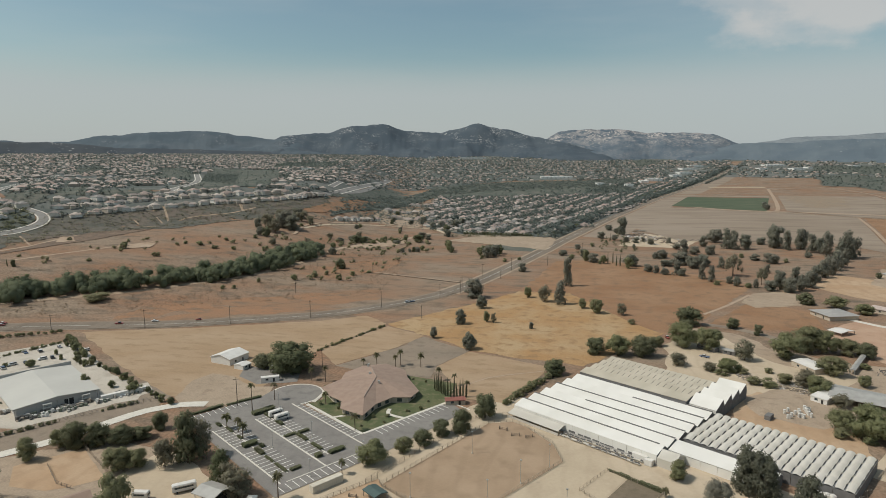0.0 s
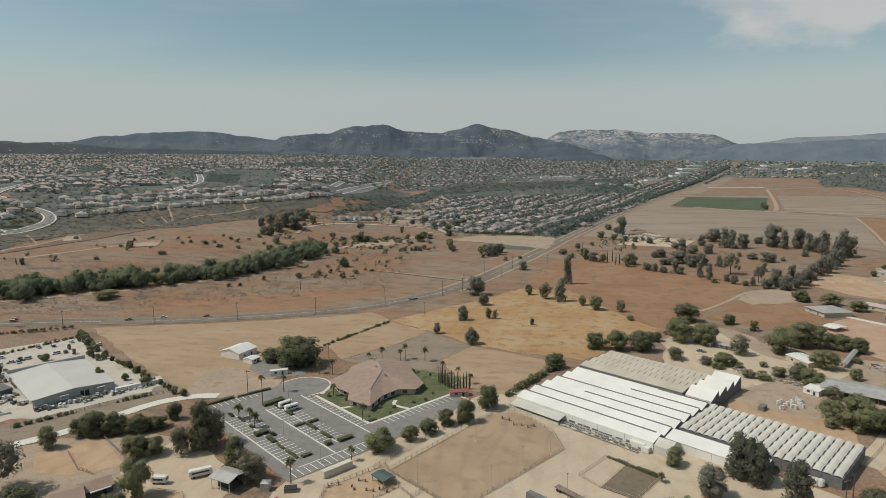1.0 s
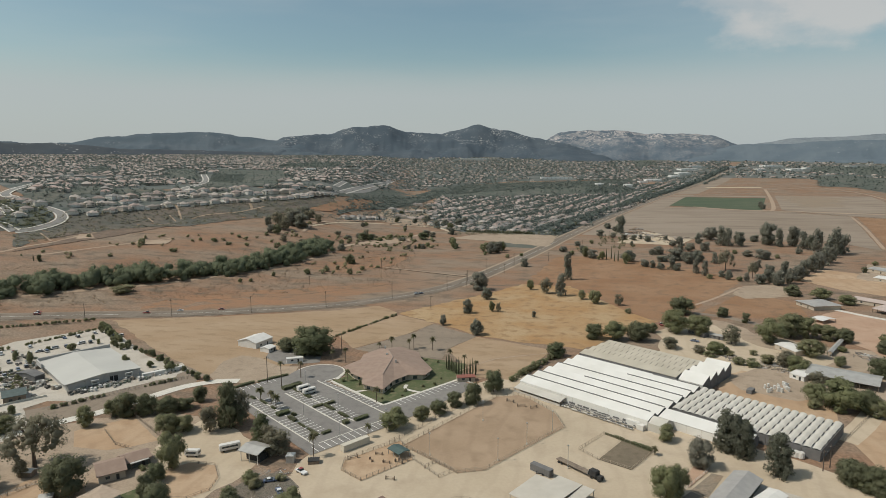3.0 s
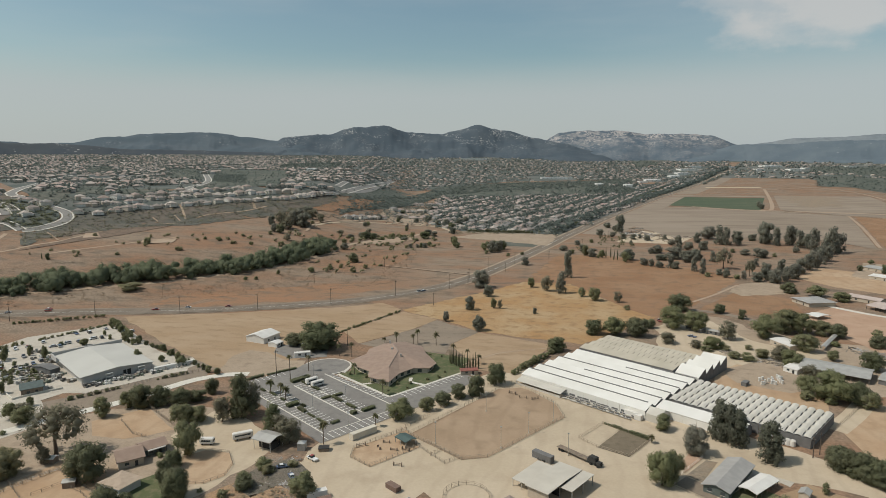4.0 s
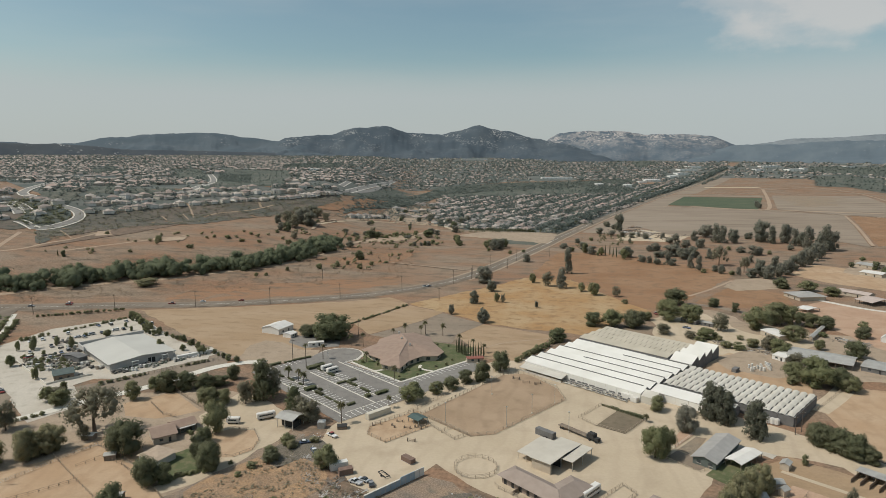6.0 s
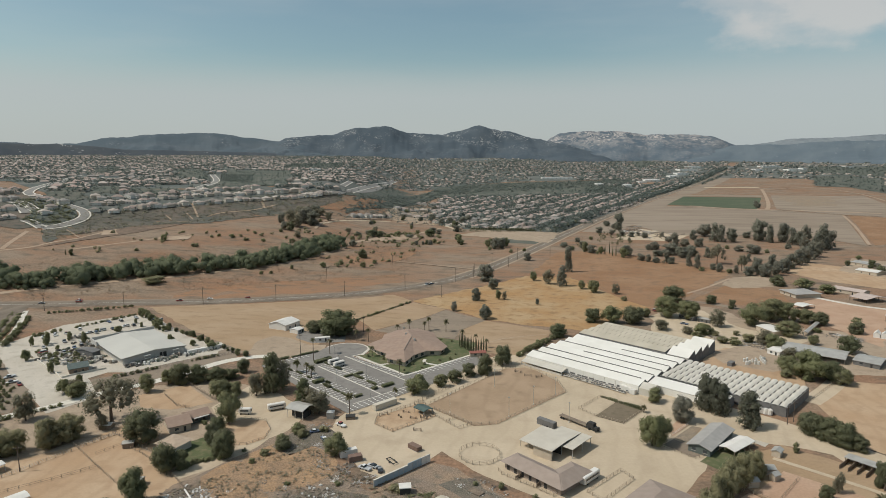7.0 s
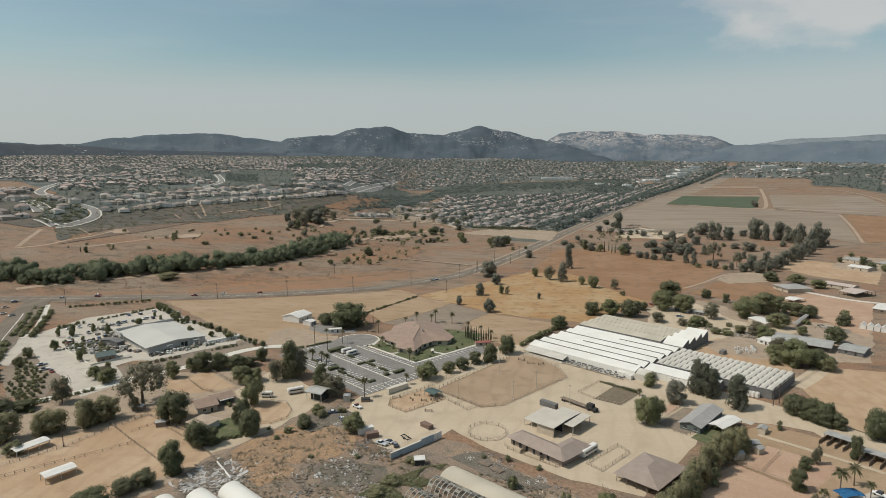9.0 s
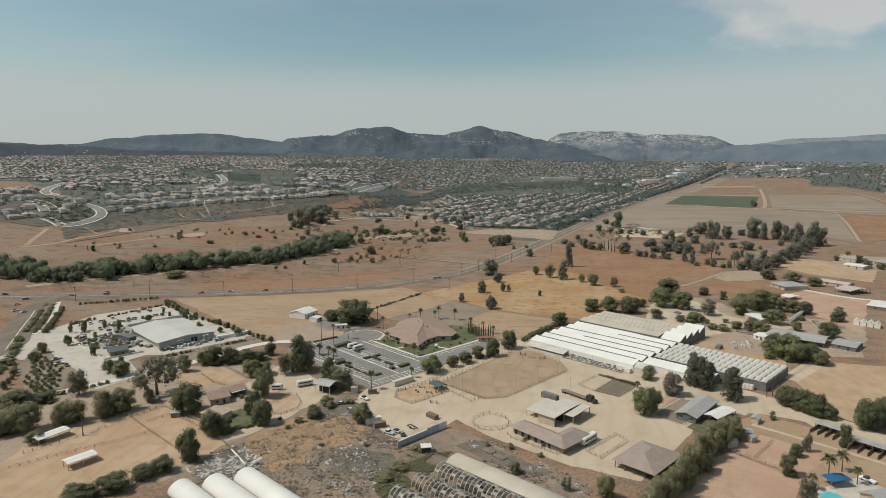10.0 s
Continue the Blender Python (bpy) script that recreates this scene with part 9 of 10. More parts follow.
# concrete lane, side street and nursery plot
sheet("verge_ground", [(-247.7, 188.1), (-233.7, 207), (-226.1, 238.1), (-218.5, 269.6), (-193.4, 259.1), (-188.8, 239.4), (-200.3, 221.8), (-216.3, 187.8), (-227.2, 171.1)], GREYDIRT, 0.045, "dull bare strip between lane and warehouse yard", category="ground", soft=2)
band("lane", [(-248.5, 127.9), (-246.5, 143.5), (-235.2, 158.0), (-223.6, 178.7), (-206.9, 201.7), (-194.3, 229.5), (-187.8, 238.1), (-179.0, 245.0), (-168.5, 247.8)], 6, KERB, 0.19, "pale concrete lane", "road", 8)
band("street", [(-417.0, 313.4), (-398.0, 281.0), (-365.0, 234.9), (-336.1, 196.6), (-330.0, 120.0)], 18, ROADTOP, 0.28, "wide grey side street", "road", 8)
for _pts in ([(-398.0, 281.0), (-365.7, 239.0), (-332.7, 197.3)],):
    part("lane_line", strip(bmesh.new(), smooth_line(_pts, 8), -0.2, 0.2, 0.33), PAINT, bpy.data.objects["street"])
band("footpath", [(-400.8, 305.6), (-356.4, 251.1), (-345.4, 229.2)], 3.5, KERB, 0.2, "pale footpath between verge hedges", "path", 6)
sheet("nursery_plot", [(-264.3, 145.9), (-299.2, 173.0), (-325.8, 216.3), (-292.4, 192.3), (-262.6, 175.7), (-246.3, 149.6)], GREYDIRT, 0.14, "brown nursery plot with rows of shrubs", category="plot", soft=1)
sheet("yard", [(-292.4, 192.3), (-327.6, 216.0), (-336.9, 247.6), (-244.1, 193.9), (-221.8, 175.0), (-229.8, 153.0), (-259.1, 171.9)], CONCRETE, 0.11, "pale concrete drive beside the warehouse", category="yard")
_r = random.Random(12)
x0, y0, x1, y1, x2, y2 = -307.8, 196.7, -272.6, 152.1, -258.5, 167.6
for i in range(7):
    for j in range(9):
        a, b = (i + 0.5) / 7, (j + 0.5) / 9
        tree("bush", x0 + (x1 - x0) * a + (x2 - x0) * b * 0.8 + _r.uniform(-1, 1), y0 + (y1 - y0) * a + (y2 - y0) * b * 0.8 + _r.uniform(-1, 1), _r.uniform(1.5, 2.8), _r.uniform(2.0, 3.6), "small shrub in a nursery row", "nursery shrubs")
for x, y, h, w in ((-241.2, 175.5, 7.8, 9.0), (-245.3, 188.7, 4.9, 3.8), (-323.7, 236.2, 6.9, 3.3), (-318.8, 242.6, 8.1, 4.5), (-303.2, 212.4, 7.1, 5.5), (-314.2, 255.0, 5.1, 3.1), (-272.4, 198.4, 6.8, 4.6), (-297.7, 183.1, 6.6, 6.4), (-306.2, 197.0, 6.9, 6.6), (-310.6, 250.9, 5.2, 3.3), (-316.0, 239.2, 5.7, 4.5), (-298.9, 295.8, 3.8, 2.6), (-295.5, 246.5, 8.8, 3.9), (-288.5, 288.7, 3.4, 3.3), (-240.8, 254.5, 7.7, 5.2), (-227.7, 257.2, 4.3, 4.5), (-212.6, 253.2, 5.6, 6.3), (-295.1, 274.8, 4.3, 5.6), (-309.0, 272.0, 2.5, 3.5)):
    tree("round", x, y, h, w, "young tree in the warehouse yard", "yard trees")

for _pts in ([(-311.9, 222.9), (-282.8, 205.9), (-260.1, 193)], [(-260.1, 193), (-255.4, 202), (-248.1, 210.1)]):
    _bm = strip(bmesh.new(), smooth_line(_pts, 5), -0.2, 0.2, 0.06, 0.9)
    tagged(part("low_wall", _bm, KERB), "low pale wall round the plant stock", "wall", kind="structure")
_r = random.Random(71)
_poly = [(-310.8, 224.2), (-308.3, 233.8), (-293.1, 239.2), (-264.8, 214.5), (-265.9, 199.9), (-285.9, 210.2)]
_n = 0
while _n < 46:
    x, y = _r.uniform(min(p[0] for p in _poly), max(p[0] for p in _poly)), _r.uniform(min(p[1] for p in _poly), max(p[1] for p in _poly))
    if inside(x, y, _poly):
        _n += 1
        tree("bush", x, y, _r.uniform(1.4, 3.2), _r.uniform(1.8, 3.4), "potted shrub for sale in the yard", "potted shrubs")

# stock in the warehouse yard: pallets, blocks, stones
STOCK = per_object("yard_stock", [(0.55, 0.53, 0.49), (0.42, 0.40, 0.36), (0.22, 0.20, 0.17), (0.36, 0.31, 0.25), (0.62, 0.61, 0.58), (0.13, 0.125, 0.115), (0.17, 0.19, 0.15)], 0.9)


def lump_mesh(seed, n):
    rnd = random.Random(seed)
    bm = bmesh.new()
    for _ in range(n):
        x, y = rnd.uniform(-1, 1), rnd.uniform(-1, 1)
        s, h = rnd.uniform(0.25, 0.6), rnd.uniform(0.4, 1.3)
        box(bm, x - s, y - s, 0, x + s, y + s * rnd.uniform(0.6, 1.2), h)
    return mesh_of("load", bm, STOCK)


LUMPS = [lump_mesh(s, 4) for s in range(5)]
for (x0, y0), (x1, y1), n, w in (((-239.3, 216.2), (-219.1, 240.4), 60, 3.0), ((-220.7, 243.8), (-208.7, 258.0), 30, 3.5), ((-302.8, 227.0), (-262.1, 215.7), 95, 9), ((-315.0, 261.2), (-271.4, 228.8), 36, 5), ((-267.7, 225.0), (-250.6, 218.1), 16, 4)):
    rnd = random.Random(n)
    for i in range(n):
        f = rnd.random()
        ob = thing("pallet_stack", "pallet of pale landscaping stock", "pallet", pose(x0 + (x1 - x0) * f + rnd.uniform(-w, w), y0 + (y1 - y0) * f + rnd.uniform(-w, w), 0.06, 0, 0, rnd.uniform(0, 90)), "yard stock")
        tagged(share("load", LUMPS[i % 5], ob), kind="stuff").scale = (1, 1, rnd.uniform(0.7, 1.6))
sheet("yard", [(-244.8, 204.8), (-247.4, 222.1), (-227.9, 252.1), (-214.9, 267.1), (-203.8, 257.0), (-212.6, 236.3), (-232.4, 207.3)], CONCRETE, 0.055, "pale stock apron before the warehouse doors", category="yard", soft=1)
shed(-260.7, 204.3, 8.9, 10.4, 48.9, 3.2, 4.6, plain("green_grey_roof", (0.10, 0.13, 0.12), (0.08, 0.10, 0.095), 0.5, 0.7), WOOD, "shop", "shop with a dark green-grey roof", "shop", True, 0.5)
shed(-276.7, 228.8, 5.0, 14.6, 78.1, 3.2, 4.0, SHADE, SHADE, "shade_house", "dark shade-cloth frame beside the warehouse", "shade house", True, 0.3)
container(-214.5, 249.9, 52, 20, 2.2, 2.0, WHITE_METAL, "low white-topped stock bay")
for (x0, y0), (x1, y1) in (((-233.8, 196.6), (-211.0, 229.6)), ((-208.3, 232.7), (-192.6, 249.6))):
    fence([(x0, y0), (x1, y1)], 1.8, 3, 3, "dark mesh fence of the yard", SHADE)


# ---- hoop houses and the rubble strip in front ----
HOOP = pose(-112.6, 90.6, 0, 0, 0, -30)


def arch(bm, r, z0, x0, x1, n=12, thick=0.0):
    prev = None
    for k in range(n + 1):
        t = math.pi * k / n
        row = [bm.verts.new((x0, r * math.cos(t), z0 + r * 0.85 * math.sin(t))), bm.verts.new((x1, r * math.cos(t), z0 + r * 0.85 * math.sin(t)))]
        if prev:
            bm.faces.new((prev[0], prev[1], row[1], row[0]))
        prev = row
    bmesh.ops.recalc_face_normals(bm, faces=bm.faces)
    return bm


for k, (dx, dy) in enumerate(((0, 0), (-4, -9.5), (-9, -19))):
    ob = thing("hoop_house", "white film hoop house with rounded end", "hoop house", HOOP @ pose(dx, dy, 0))
    bm = arch(bmesh.new(), 4.3, 0.4, 0, 46, 14)
    for f in bm.faces:
        f.smooth = True
    bmesh.ops.solidify(bm, geom=bm.faces[:], thickness=0.06)
    part("film", bm, FILM, ob)
    bm = bmesh.new()
    prism(bm, [(4.2 * math.cos(math.pi * i / 12), 4.2 * 0.85 * math.sin(math.pi * i / 12)) for i in range(13)], 0, 0.1)
    part("end_wall", bm, FILM, ob, m=Matrix.Translation((0.05, 0, 0.4)) @ Matrix.Rotation(radians(90), 4, "Z") @ Matrix.Rotation(radians(90), 4, "X"))
    for s in (-1, 1):
        part("base_board", boxes((0, s * 4.3 - 0.08, 0, 46, s * 4.3 + 0.08, 0.5)), WOOD, ob)
TORN = plain("torn_dark_netting", (0.10, 0.095, 0.085), (0.18, 0.17, 0.15), 0.7, 0.9)
for k, (x, y) in enumerate(((-45.9, 108.7), (-51.6, 100.1), (-56.8, 90.7), (-61.7, 80.9))):
    ob = thing("bare_hoop_house", "bare hoop house frame with torn dark netting", "hoop house", pose(x, y, 0, 0, 0, -30))
    rnd = random.Random(k)
    for i in range(22):
        part("hoop", tube(bmesh.new(), [Vector((i * 1.8, 3.9 * math.cos(math.pi * j / 10), 0.2 + 3.6 * math.sin(math.pi * j / 10))) for j in range(11)], 0.13), FILM_GREY, ob)
        if i < 21:
            for j in range(12):
                if rnd.random() < 0.42:
                    t0, t1 = math.pi * j / 12, math.pi * (j + 1) / 12
                    bm = bmesh.new()
                    q = [bm.verts.new((i * 1.8 + dx, 3.85 * math.cos(t), 0.2 + 3.55 * math.sin(t))) for dx, t in ((0.05, t0), (1.72, t0), (1.72, t1), (0.05, t1))]
                    bm.faces.new(q)
                    bmesh.ops.solidify(bm, geom=bm.faces[:], thickness=0.03)
                    part("net_panel", bm, TORN if rnd.random() < 0.6 else FILM_GREY, ob)
    for t in (0.25, 0.5, 0.75):
        part("purlin", rod(bmesh.new(), (0, 3.9 * math.cos(math.pi * t), 0.2 + 3.6 * math.sin(math.pi * t)), (37.8, 3.9 * math.cos(math.pi * t), 0.2 + 3.6 * math.sin(math.pi * t)), 0.06, 0.06, 5), STEEL, ob)
ob = thing("tunnel_house", "long low tunnel house under beige film", "hoop house", pose(-43.1, 117.9, 0, 0, 0, -30))
bm = arch(bmesh.new(), 4.6, 0.3, 0, 60, 14)
for v in bm.verts:
    v.co.z = 0.3 + (v.co.z - 0.3) * 0.62
for f in bm.faces:
    f.smooth = True
bmesh.ops.solidify(bm, geom=bm.faces[:], thickness=0.05)
part("film", bm, FILM_OLD, ob)
for k in range(31):
    part("batten", boxes((k * 2, 4.55, 0, k * 2 + 0.12, 4.72, 0.9)), WHITE_METAL, ob)
part("edge_board", boxes((0, 4.6, 0.85, 60, 4.75, 1.0)), WHITE_METAL, ob)
for x, y, w, hd in ((-31.7, 127.9, 5.2, -30), (-26.6, 124.2, 5.0, -34)):
    ob = thing("pallet_bed", "low bench of weathered pallet boards", "bench", pose(x, y, 0, 0, 0, hd))
    part("top", boxes(*((-w / 2, -1.5 + i * 0.5, 0.45, w / 2, -1.08 + i * 0.5, 0.53) for i in range(6))), WOOD, ob)
    for sx in (-1, 1):
        part("leg", boxes((sx * (w / 2 - 0.3) - 0.1, -1.4, 0, sx * (w / 2 - 0.3) + 0.1, 1.4, 0.45)), WOOD, ob)

sheet("waste_ground", [(-137.9, 84.0), (-135.1, 111.0), (-122.4, 138.0), (-113.6, 169.3), (-93.2, 156.4), (-84.2, 131.8), (-66.4, 120.5), (-62, 128.5), (-50.7, 144.9), (-41, 142.7), (-30.7, 134.9), (-19, 125.5), (-6.4, 117.5), (5.1, 110.8), (8, 98), (-17.6, 73.3), (-66.1, 63.0), (-114.8, 52.6)], WASTE, 0.09, "weedy waste ground strewn with rubble", category="ground", soft=2.5)
sheet("dry_patch", [(-120.3, 106.5), (-121.6, 136.4), (-112.4, 150.5), (-97.7, 147.3), (-83.3, 129.4), (-89.1, 119.6), (-100.4, 113.4)], THATCH, 0.15, "patch of dry reddish weeds", category="ground", soft=9)
WEEDY = soil("grey_weed_tangle", (0.165, 0.145, 0.118), (0.20, 0.168, 0.132), (0.115, 0.11, 0.085), 9, 3, 0.5, relief=0.5, grit=0.45)
sheet("weed_patch", [(-108, 131.9), (-101.8, 143.2), (-90.7, 140.9), (-84.3, 129.1), (-87.7, 121.1), (-98.3, 118.9)], THATCH, 0.17, "patch of orange-brown dry weeds", category="ground", soft=4)
sheet("weed_patch", [(-128.7, 117.4), (-124.1, 131.3), (-109.1, 126.5), (-96.8, 105.8), (-104.9, 96), (-120.2, 105.2)], THATCH, 0.17, "patch of reddish dry weeds", category="ground", soft=4)
sheet("weed_patch", [(-92.5, 111), (-82.6, 119.8), (-66.5, 118.6), (-61.4, 109.1), (-71.9, 102.9), (-83.5, 100.4)], WEEDY, 0.17, "grey weedy rubble patch", category="ground", soft=4)
sheet("weed_patch", [(-45.3, 130), (-33.3, 137.2), (-16.7, 122.6), (-6.4, 116.7), (-15.6, 110.9), (-30.6, 119.7)], WEEDY, 0.17, "grey weedy patch beside the tunnel house", category="ground", soft=4)
sheet("weed_patch", [(-115.3, 144.4), (-113.2, 157.2), (-103.9, 167.8), (-92.2, 158.4), (-99.3, 149.5), (-105.1, 139.1)], WEEDY, 0.17, "dark brushy edge of the yard", category="ground", soft=4)
for kind, x, y, h, w in (
    ("dark", -110.2, 143.7, 5.1, 7.7), ("olive", -107.4, 155.2, 3.4, 6.3), ("olive", -100.9, 161.7, 2.4, 4.8), ("bush", -114.6, 137.6, 2.5, 5.1), ("bush", -116.5, 131.2, 2.0, 3.5), ("bush", -23.9, 132.1, 2.3, 3.6), ("dark", -20, 113.8, 4.7, 3.8), ("bush", -96.2, 119.3, 1.4, 2.8), ("bush", -79.2, 122.9, 1.6, 3.2), ("bush", -32.6, 132.6, 1.4, 2.7), ("bush", -12, 127.9, 1.8, 3.1), ("olive", -58.1, 123.6, 1.8, 6.7), ("olive", -61.2, 108.3, 2.6, 8.6), ("olive", -64.3, 99.9, 2.5, 8.3),
):
    tree(kind, x, y, h, w, "scrubby bush on the waste ground")
RUBBLE = per_object("rubble_mix", [(0.36, 0.34, 0.31), (0.28, 0.25, 0.215), (0.20, 0.165, 0.13), (0.50, 0.48, 0.45), (0.24, 0.19, 0.145), (0.16, 0.14, 0.12)], 0.9)


def rubble_mesh(seed, n, flat=1.0, long=1.0):
    rnd = random.Random(seed)
    bm = bmesh.new()
    for _ in range(n):
        x, y, r = rnd.gauss(0, 1.1), rnd.gauss(0, 1.1), rnd.uniform(0.07, 0.30)
        m = Matrix.Translation((x, y, r * 0.3 * flat)) @ Euler((rnd.uniform(-0.3, 0.3), rnd.uniform(-0.3, 0.3), rnd.uniform(0, 6))).to_matrix().to_4x4() @ Matrix.Diagonal((r * long * rnd.uniform(0.7, 1.6), r, r * 0.6 * flat, 1))
        b2 = bmesh.ops.create_cube(bm, size=1.6, matrix=m)
        for v in b2["verts"]:
            v.co += Vector((rnd.uniform(-1, 1), rnd.uniform(-1, 1), rnd.uniform(-0.4, 0.4))) * r * 0.3
    return mesh_of("debris", bm, RUBBLE)


RUBBLES = [rubble_mesh(s, 16) for s in range(4)] + [rubble_mesh(s + 10, 14, 0.4, 4.0) for s in range(3)]


def spill(poly, n, seed, s0, s1, kinds, name, label, cat):
    rnd = random.Random(seed)
    xs, ys = [p[0] for p in poly], [p[1] for p in poly]
    k = 0
    while k < n:
        x, y = rnd.uniform(min(xs), max(xs)), rnd.uniform(min(ys), max(ys))
        if not inside(x, y, poly):
            continue
        k += 1
        ob = thing(name, label, cat, pose(x, y, 0.09, 0, 0, rnd.uniform(0, 360)), "rubble heaps")
        s = rnd.uniform(s0, s1)
        tagged(share("debris", RUBBLES[rnd.choice(kinds)], ob), kind="stuff").scale = (s, s, s)


spill([(-95.4, 107.6), (-79.9, 120.1), (-58.6, 108.8), (-68.0, 87.5), (-86.4, 83.7)], 46, 1, 0.8, 1.8, (0, 1, 2, 3), "rubble_heap", "heap of pale broken rubble and rubbish", "rubble")
spill([(-126.6, 90.4), (-134.9, 108.6), (-121.7, 109.0), (-110.9, 102.2), (-116.5, 88.5)], 44, 2, 0.8, 1.6, (4, 5, 6), "timber_heap", "heap of old boards and broken timber", "timber")
spill([(-135.0, 92.8), (-130.3, 107.2), (-115.8, 104.7), (-113.8, 95.2), (-124.9, 84.4)], 40, 12, 1.2, 2.2, (4, 5, 6), "timber_heap", "long stack of bleached old boards", "timber")
spill([(-89.4, 120.5), (-79.1, 117.9), (-75.2, 113.2), (-86.2, 112.7)], 10, 13, 1.3, 2.0, (0, 1, 2, 3), "rubble_heap", "pale heap of dumped rubble", "rubble")
spill([(-94.8, 146.7), (-73.0, 134.2), (-63.5, 126.0), (-72.8, 119.2), (-95.3, 135.0)], 26, 3, 0.6, 1.3, (0, 1, 4, 5), "scrap_heap", "scattered scrap at the yard edge", "scrap")
spill([(-48.2, 139.3), (-24.6, 134.1), (3.3, 113.7), (6.9, 101.6), (-27.4, 121.8)], 46, 4, 0.5, 1.2, (0, 1, 2, 3, 5), "scrap_heap", "scattered scrap in dry weeds", "scrap")
spill([(-124.2, 113.3), (-100.2, 123.3), (-65.1, 116.2), (-81.1, 100.0), (-115.0, 101.3)], 40, 5, 0.4, 1.0, (0, 1, 2, 3), "rubble_heap", "scattered stones in weeds", "rubble")
spill([(-115.9, 158.3), (-104.3, 171.2), (-89.7, 153.9), (-97.4, 140.2)], 22, 6, 0.5, 1.2, (1, 4, 5, 6), "scrap_heap", "scrap beside old cars", "scrap")
sheet("farm_ground", [(47.7, 355.8), (58.3, 401.5), (76.1, 429.2), (102, 415.4), (115.9, 376.8), (145.6, 370.9), (170.6, 366.1), (185.2, 349.6), (156.6, 281.5), (130.8, 280.7), (109.2, 271.9), (94, 287.3), (69.6, 297.7)], DUST, 0.03, "pale dusty ground of the farm", category="yard", soft=4)
spill([(79.2, 330.1), (112.3, 311.9), (113.8, 321.8), (85.4, 345.8)], 34, 7, 0.8, 1.8, (1, 2, 4, 5), "scrap_heap", "farm scrap and dry brush", "scrap")
spill([(158.4, 362.8), (170.4, 348.6), (160.5, 331.3), (153.8, 350.6)], 24, 8, 0.8, 1.8, (1, 2, 4, 5), "scrap_heap", "farm scrap in a dirt paddock", "scrap")
spill([(-14.0, 263.0), (12.0, 244.0), (18.0, 239.0), (16.0, 236.0), (-8.0, 252.0)], 30, 9, 0.6, 1.2, (1, 2, 4), "pot_heap", "heaped pots and frames along the greenhouse", "pots")
spill([(84.5, 1010.2), (111.5, 934.6), (152.0, 885.9), (114.5, 829.8), (54.3, 869.1)], 60, 10, 2.2, 4.5, (0, 1, 2, 3), "storage_heap", "stored goods and machines on a cleared plot", "goods")
part("pipe", rod(bmesh.new(), (0, 0, 0.3), (15, 0, 0.3), 0.35, 0.35, 8), WHITE_METAL, thing("fallen_pipe", "long white pipe lying in weeds", "pipe", pose(-128.9, 108.9, 0, 0, 0, -40)))
for x, y, hd in ((-65.7, 142.2, -40), (-10.8, 184.7, 0)):
    ob = thing("empty_trailer", "bare black trailer frame", "trailer", pose(x, y, 0.1, 0, 0, hd))
    part("frame", boxes((-2.5, -1, 0.5, 2.5, -0.8, 0.75), (-2.5, 0.8, 0.5, 2.5, 1, 0.75), (-2.5, -0.8, 0.5, -2.3, 0.8, 0.75), (2.3, -0.8, 0.5, 2.5, 0.8, 0.75)), DARK, ob)
    for s in (-1, 1):
        share("wheel", WHEEL, ob, pose(0, s * 1.12, 0.34, 0, 0, 90))


# weeds and low scrub as one loose growth
def weeds(poly, n, seed, h0, h1, name, label, material):
    rnd = random.Random(seed)
    xs, ys = [p[0] for p in poly], [p[1] for p in poly]
    V, F = [], []
    k = 0
    while k < n:
        x, y = rnd.uniform(min(xs), max(xs)), rnd.uniform(min(ys), max(ys))
        if not inside(x, y, poly) or noise.noise(Vector((x / 9, y / 9, seed))) < -0.15:
            continue
        k += 1
        z, h = terrain(x, y), rnd.uniform(h0, h1)
        for _ in range(7):
            a, t = rnd.uniform(0, 6.283), rnd.uniform(0.1, 0.9)
            q = h * 0.8 * rnd.random()
            cx, cy, cz, s = x + math.cos(a) * q, y + math.sin(a) * q, z + h * t, h * rnd.uniform(0.2, 0.4)
            b = rnd.uniform(0, 6.283)
            i = len(V)
            V += [(cx - math.cos(b) * s, cy - math.sin(b) * s, cz - s * 0.3), (cx + math.sin(b) * s, cy - math.cos(b) * s, cz), (cx + math.cos(b) * s, cy + math.sin(b) * s, cz + s * 0.3), (cx - math.sin(b) * s, cy + math.cos(b) * s, cz + s * 0.5)]
            F.append((i, i + 1, i + 2, i + 3))
    joined(name, (V, F), material, label, "weeds")


WEED = leafy("dry_weeds", (0.26, 0.21, 0.15), (0.36, 0.28, 0.195), (0.30, 0.225, 0.155))
weeds([(-132.4, 106.8), (-116.3, 136.3), (-104.4, 157.3), (-82.0, 132.3), (-54.8, 127.8), (-2.5, 112.5), (-38.7, 93.7), (-112.3, 78.2)], 6500, 3, 0.12, 0.38, "dry_weeds", "dry brown weeds over waste ground", WEED)
weeds([(-132.4, 106.8), (-116.3, 136.3), (-104.4, 157.3), (-82.0, 132.3), (-54.8, 127.8), (-2.5, 112.5), (-38.7, 93.7), (-112.3, 78.2)], 1500, 14, 0.3, 0.9, "grey_weeds", "grey-green weeds in patches on waste ground", LEAF_GREY)
weeds([(-69.9, 98.3), (-53.1, 121.0), (-45.2, 125.0), (-49.6, 106.6), (-59.6, 85.8)], 1500, 5, 0.35, 0.9, "green_weeds", "green weeds along the hoop houses", LEAF)
CHAP = [(-662.4, 577.3), (-665.2, 660.6), (-623.8, 748.6), (-594.6, 809.2), (-542.6, 900.3), (-468.8, 1057.7), (-413.2, 1033.5), (-440.4, 884.9), (-465.2, 810.1), (-512.8, 725.0), (-557.2, 655.8), (-593.3, 606.5), (-586.9, 511.2)]
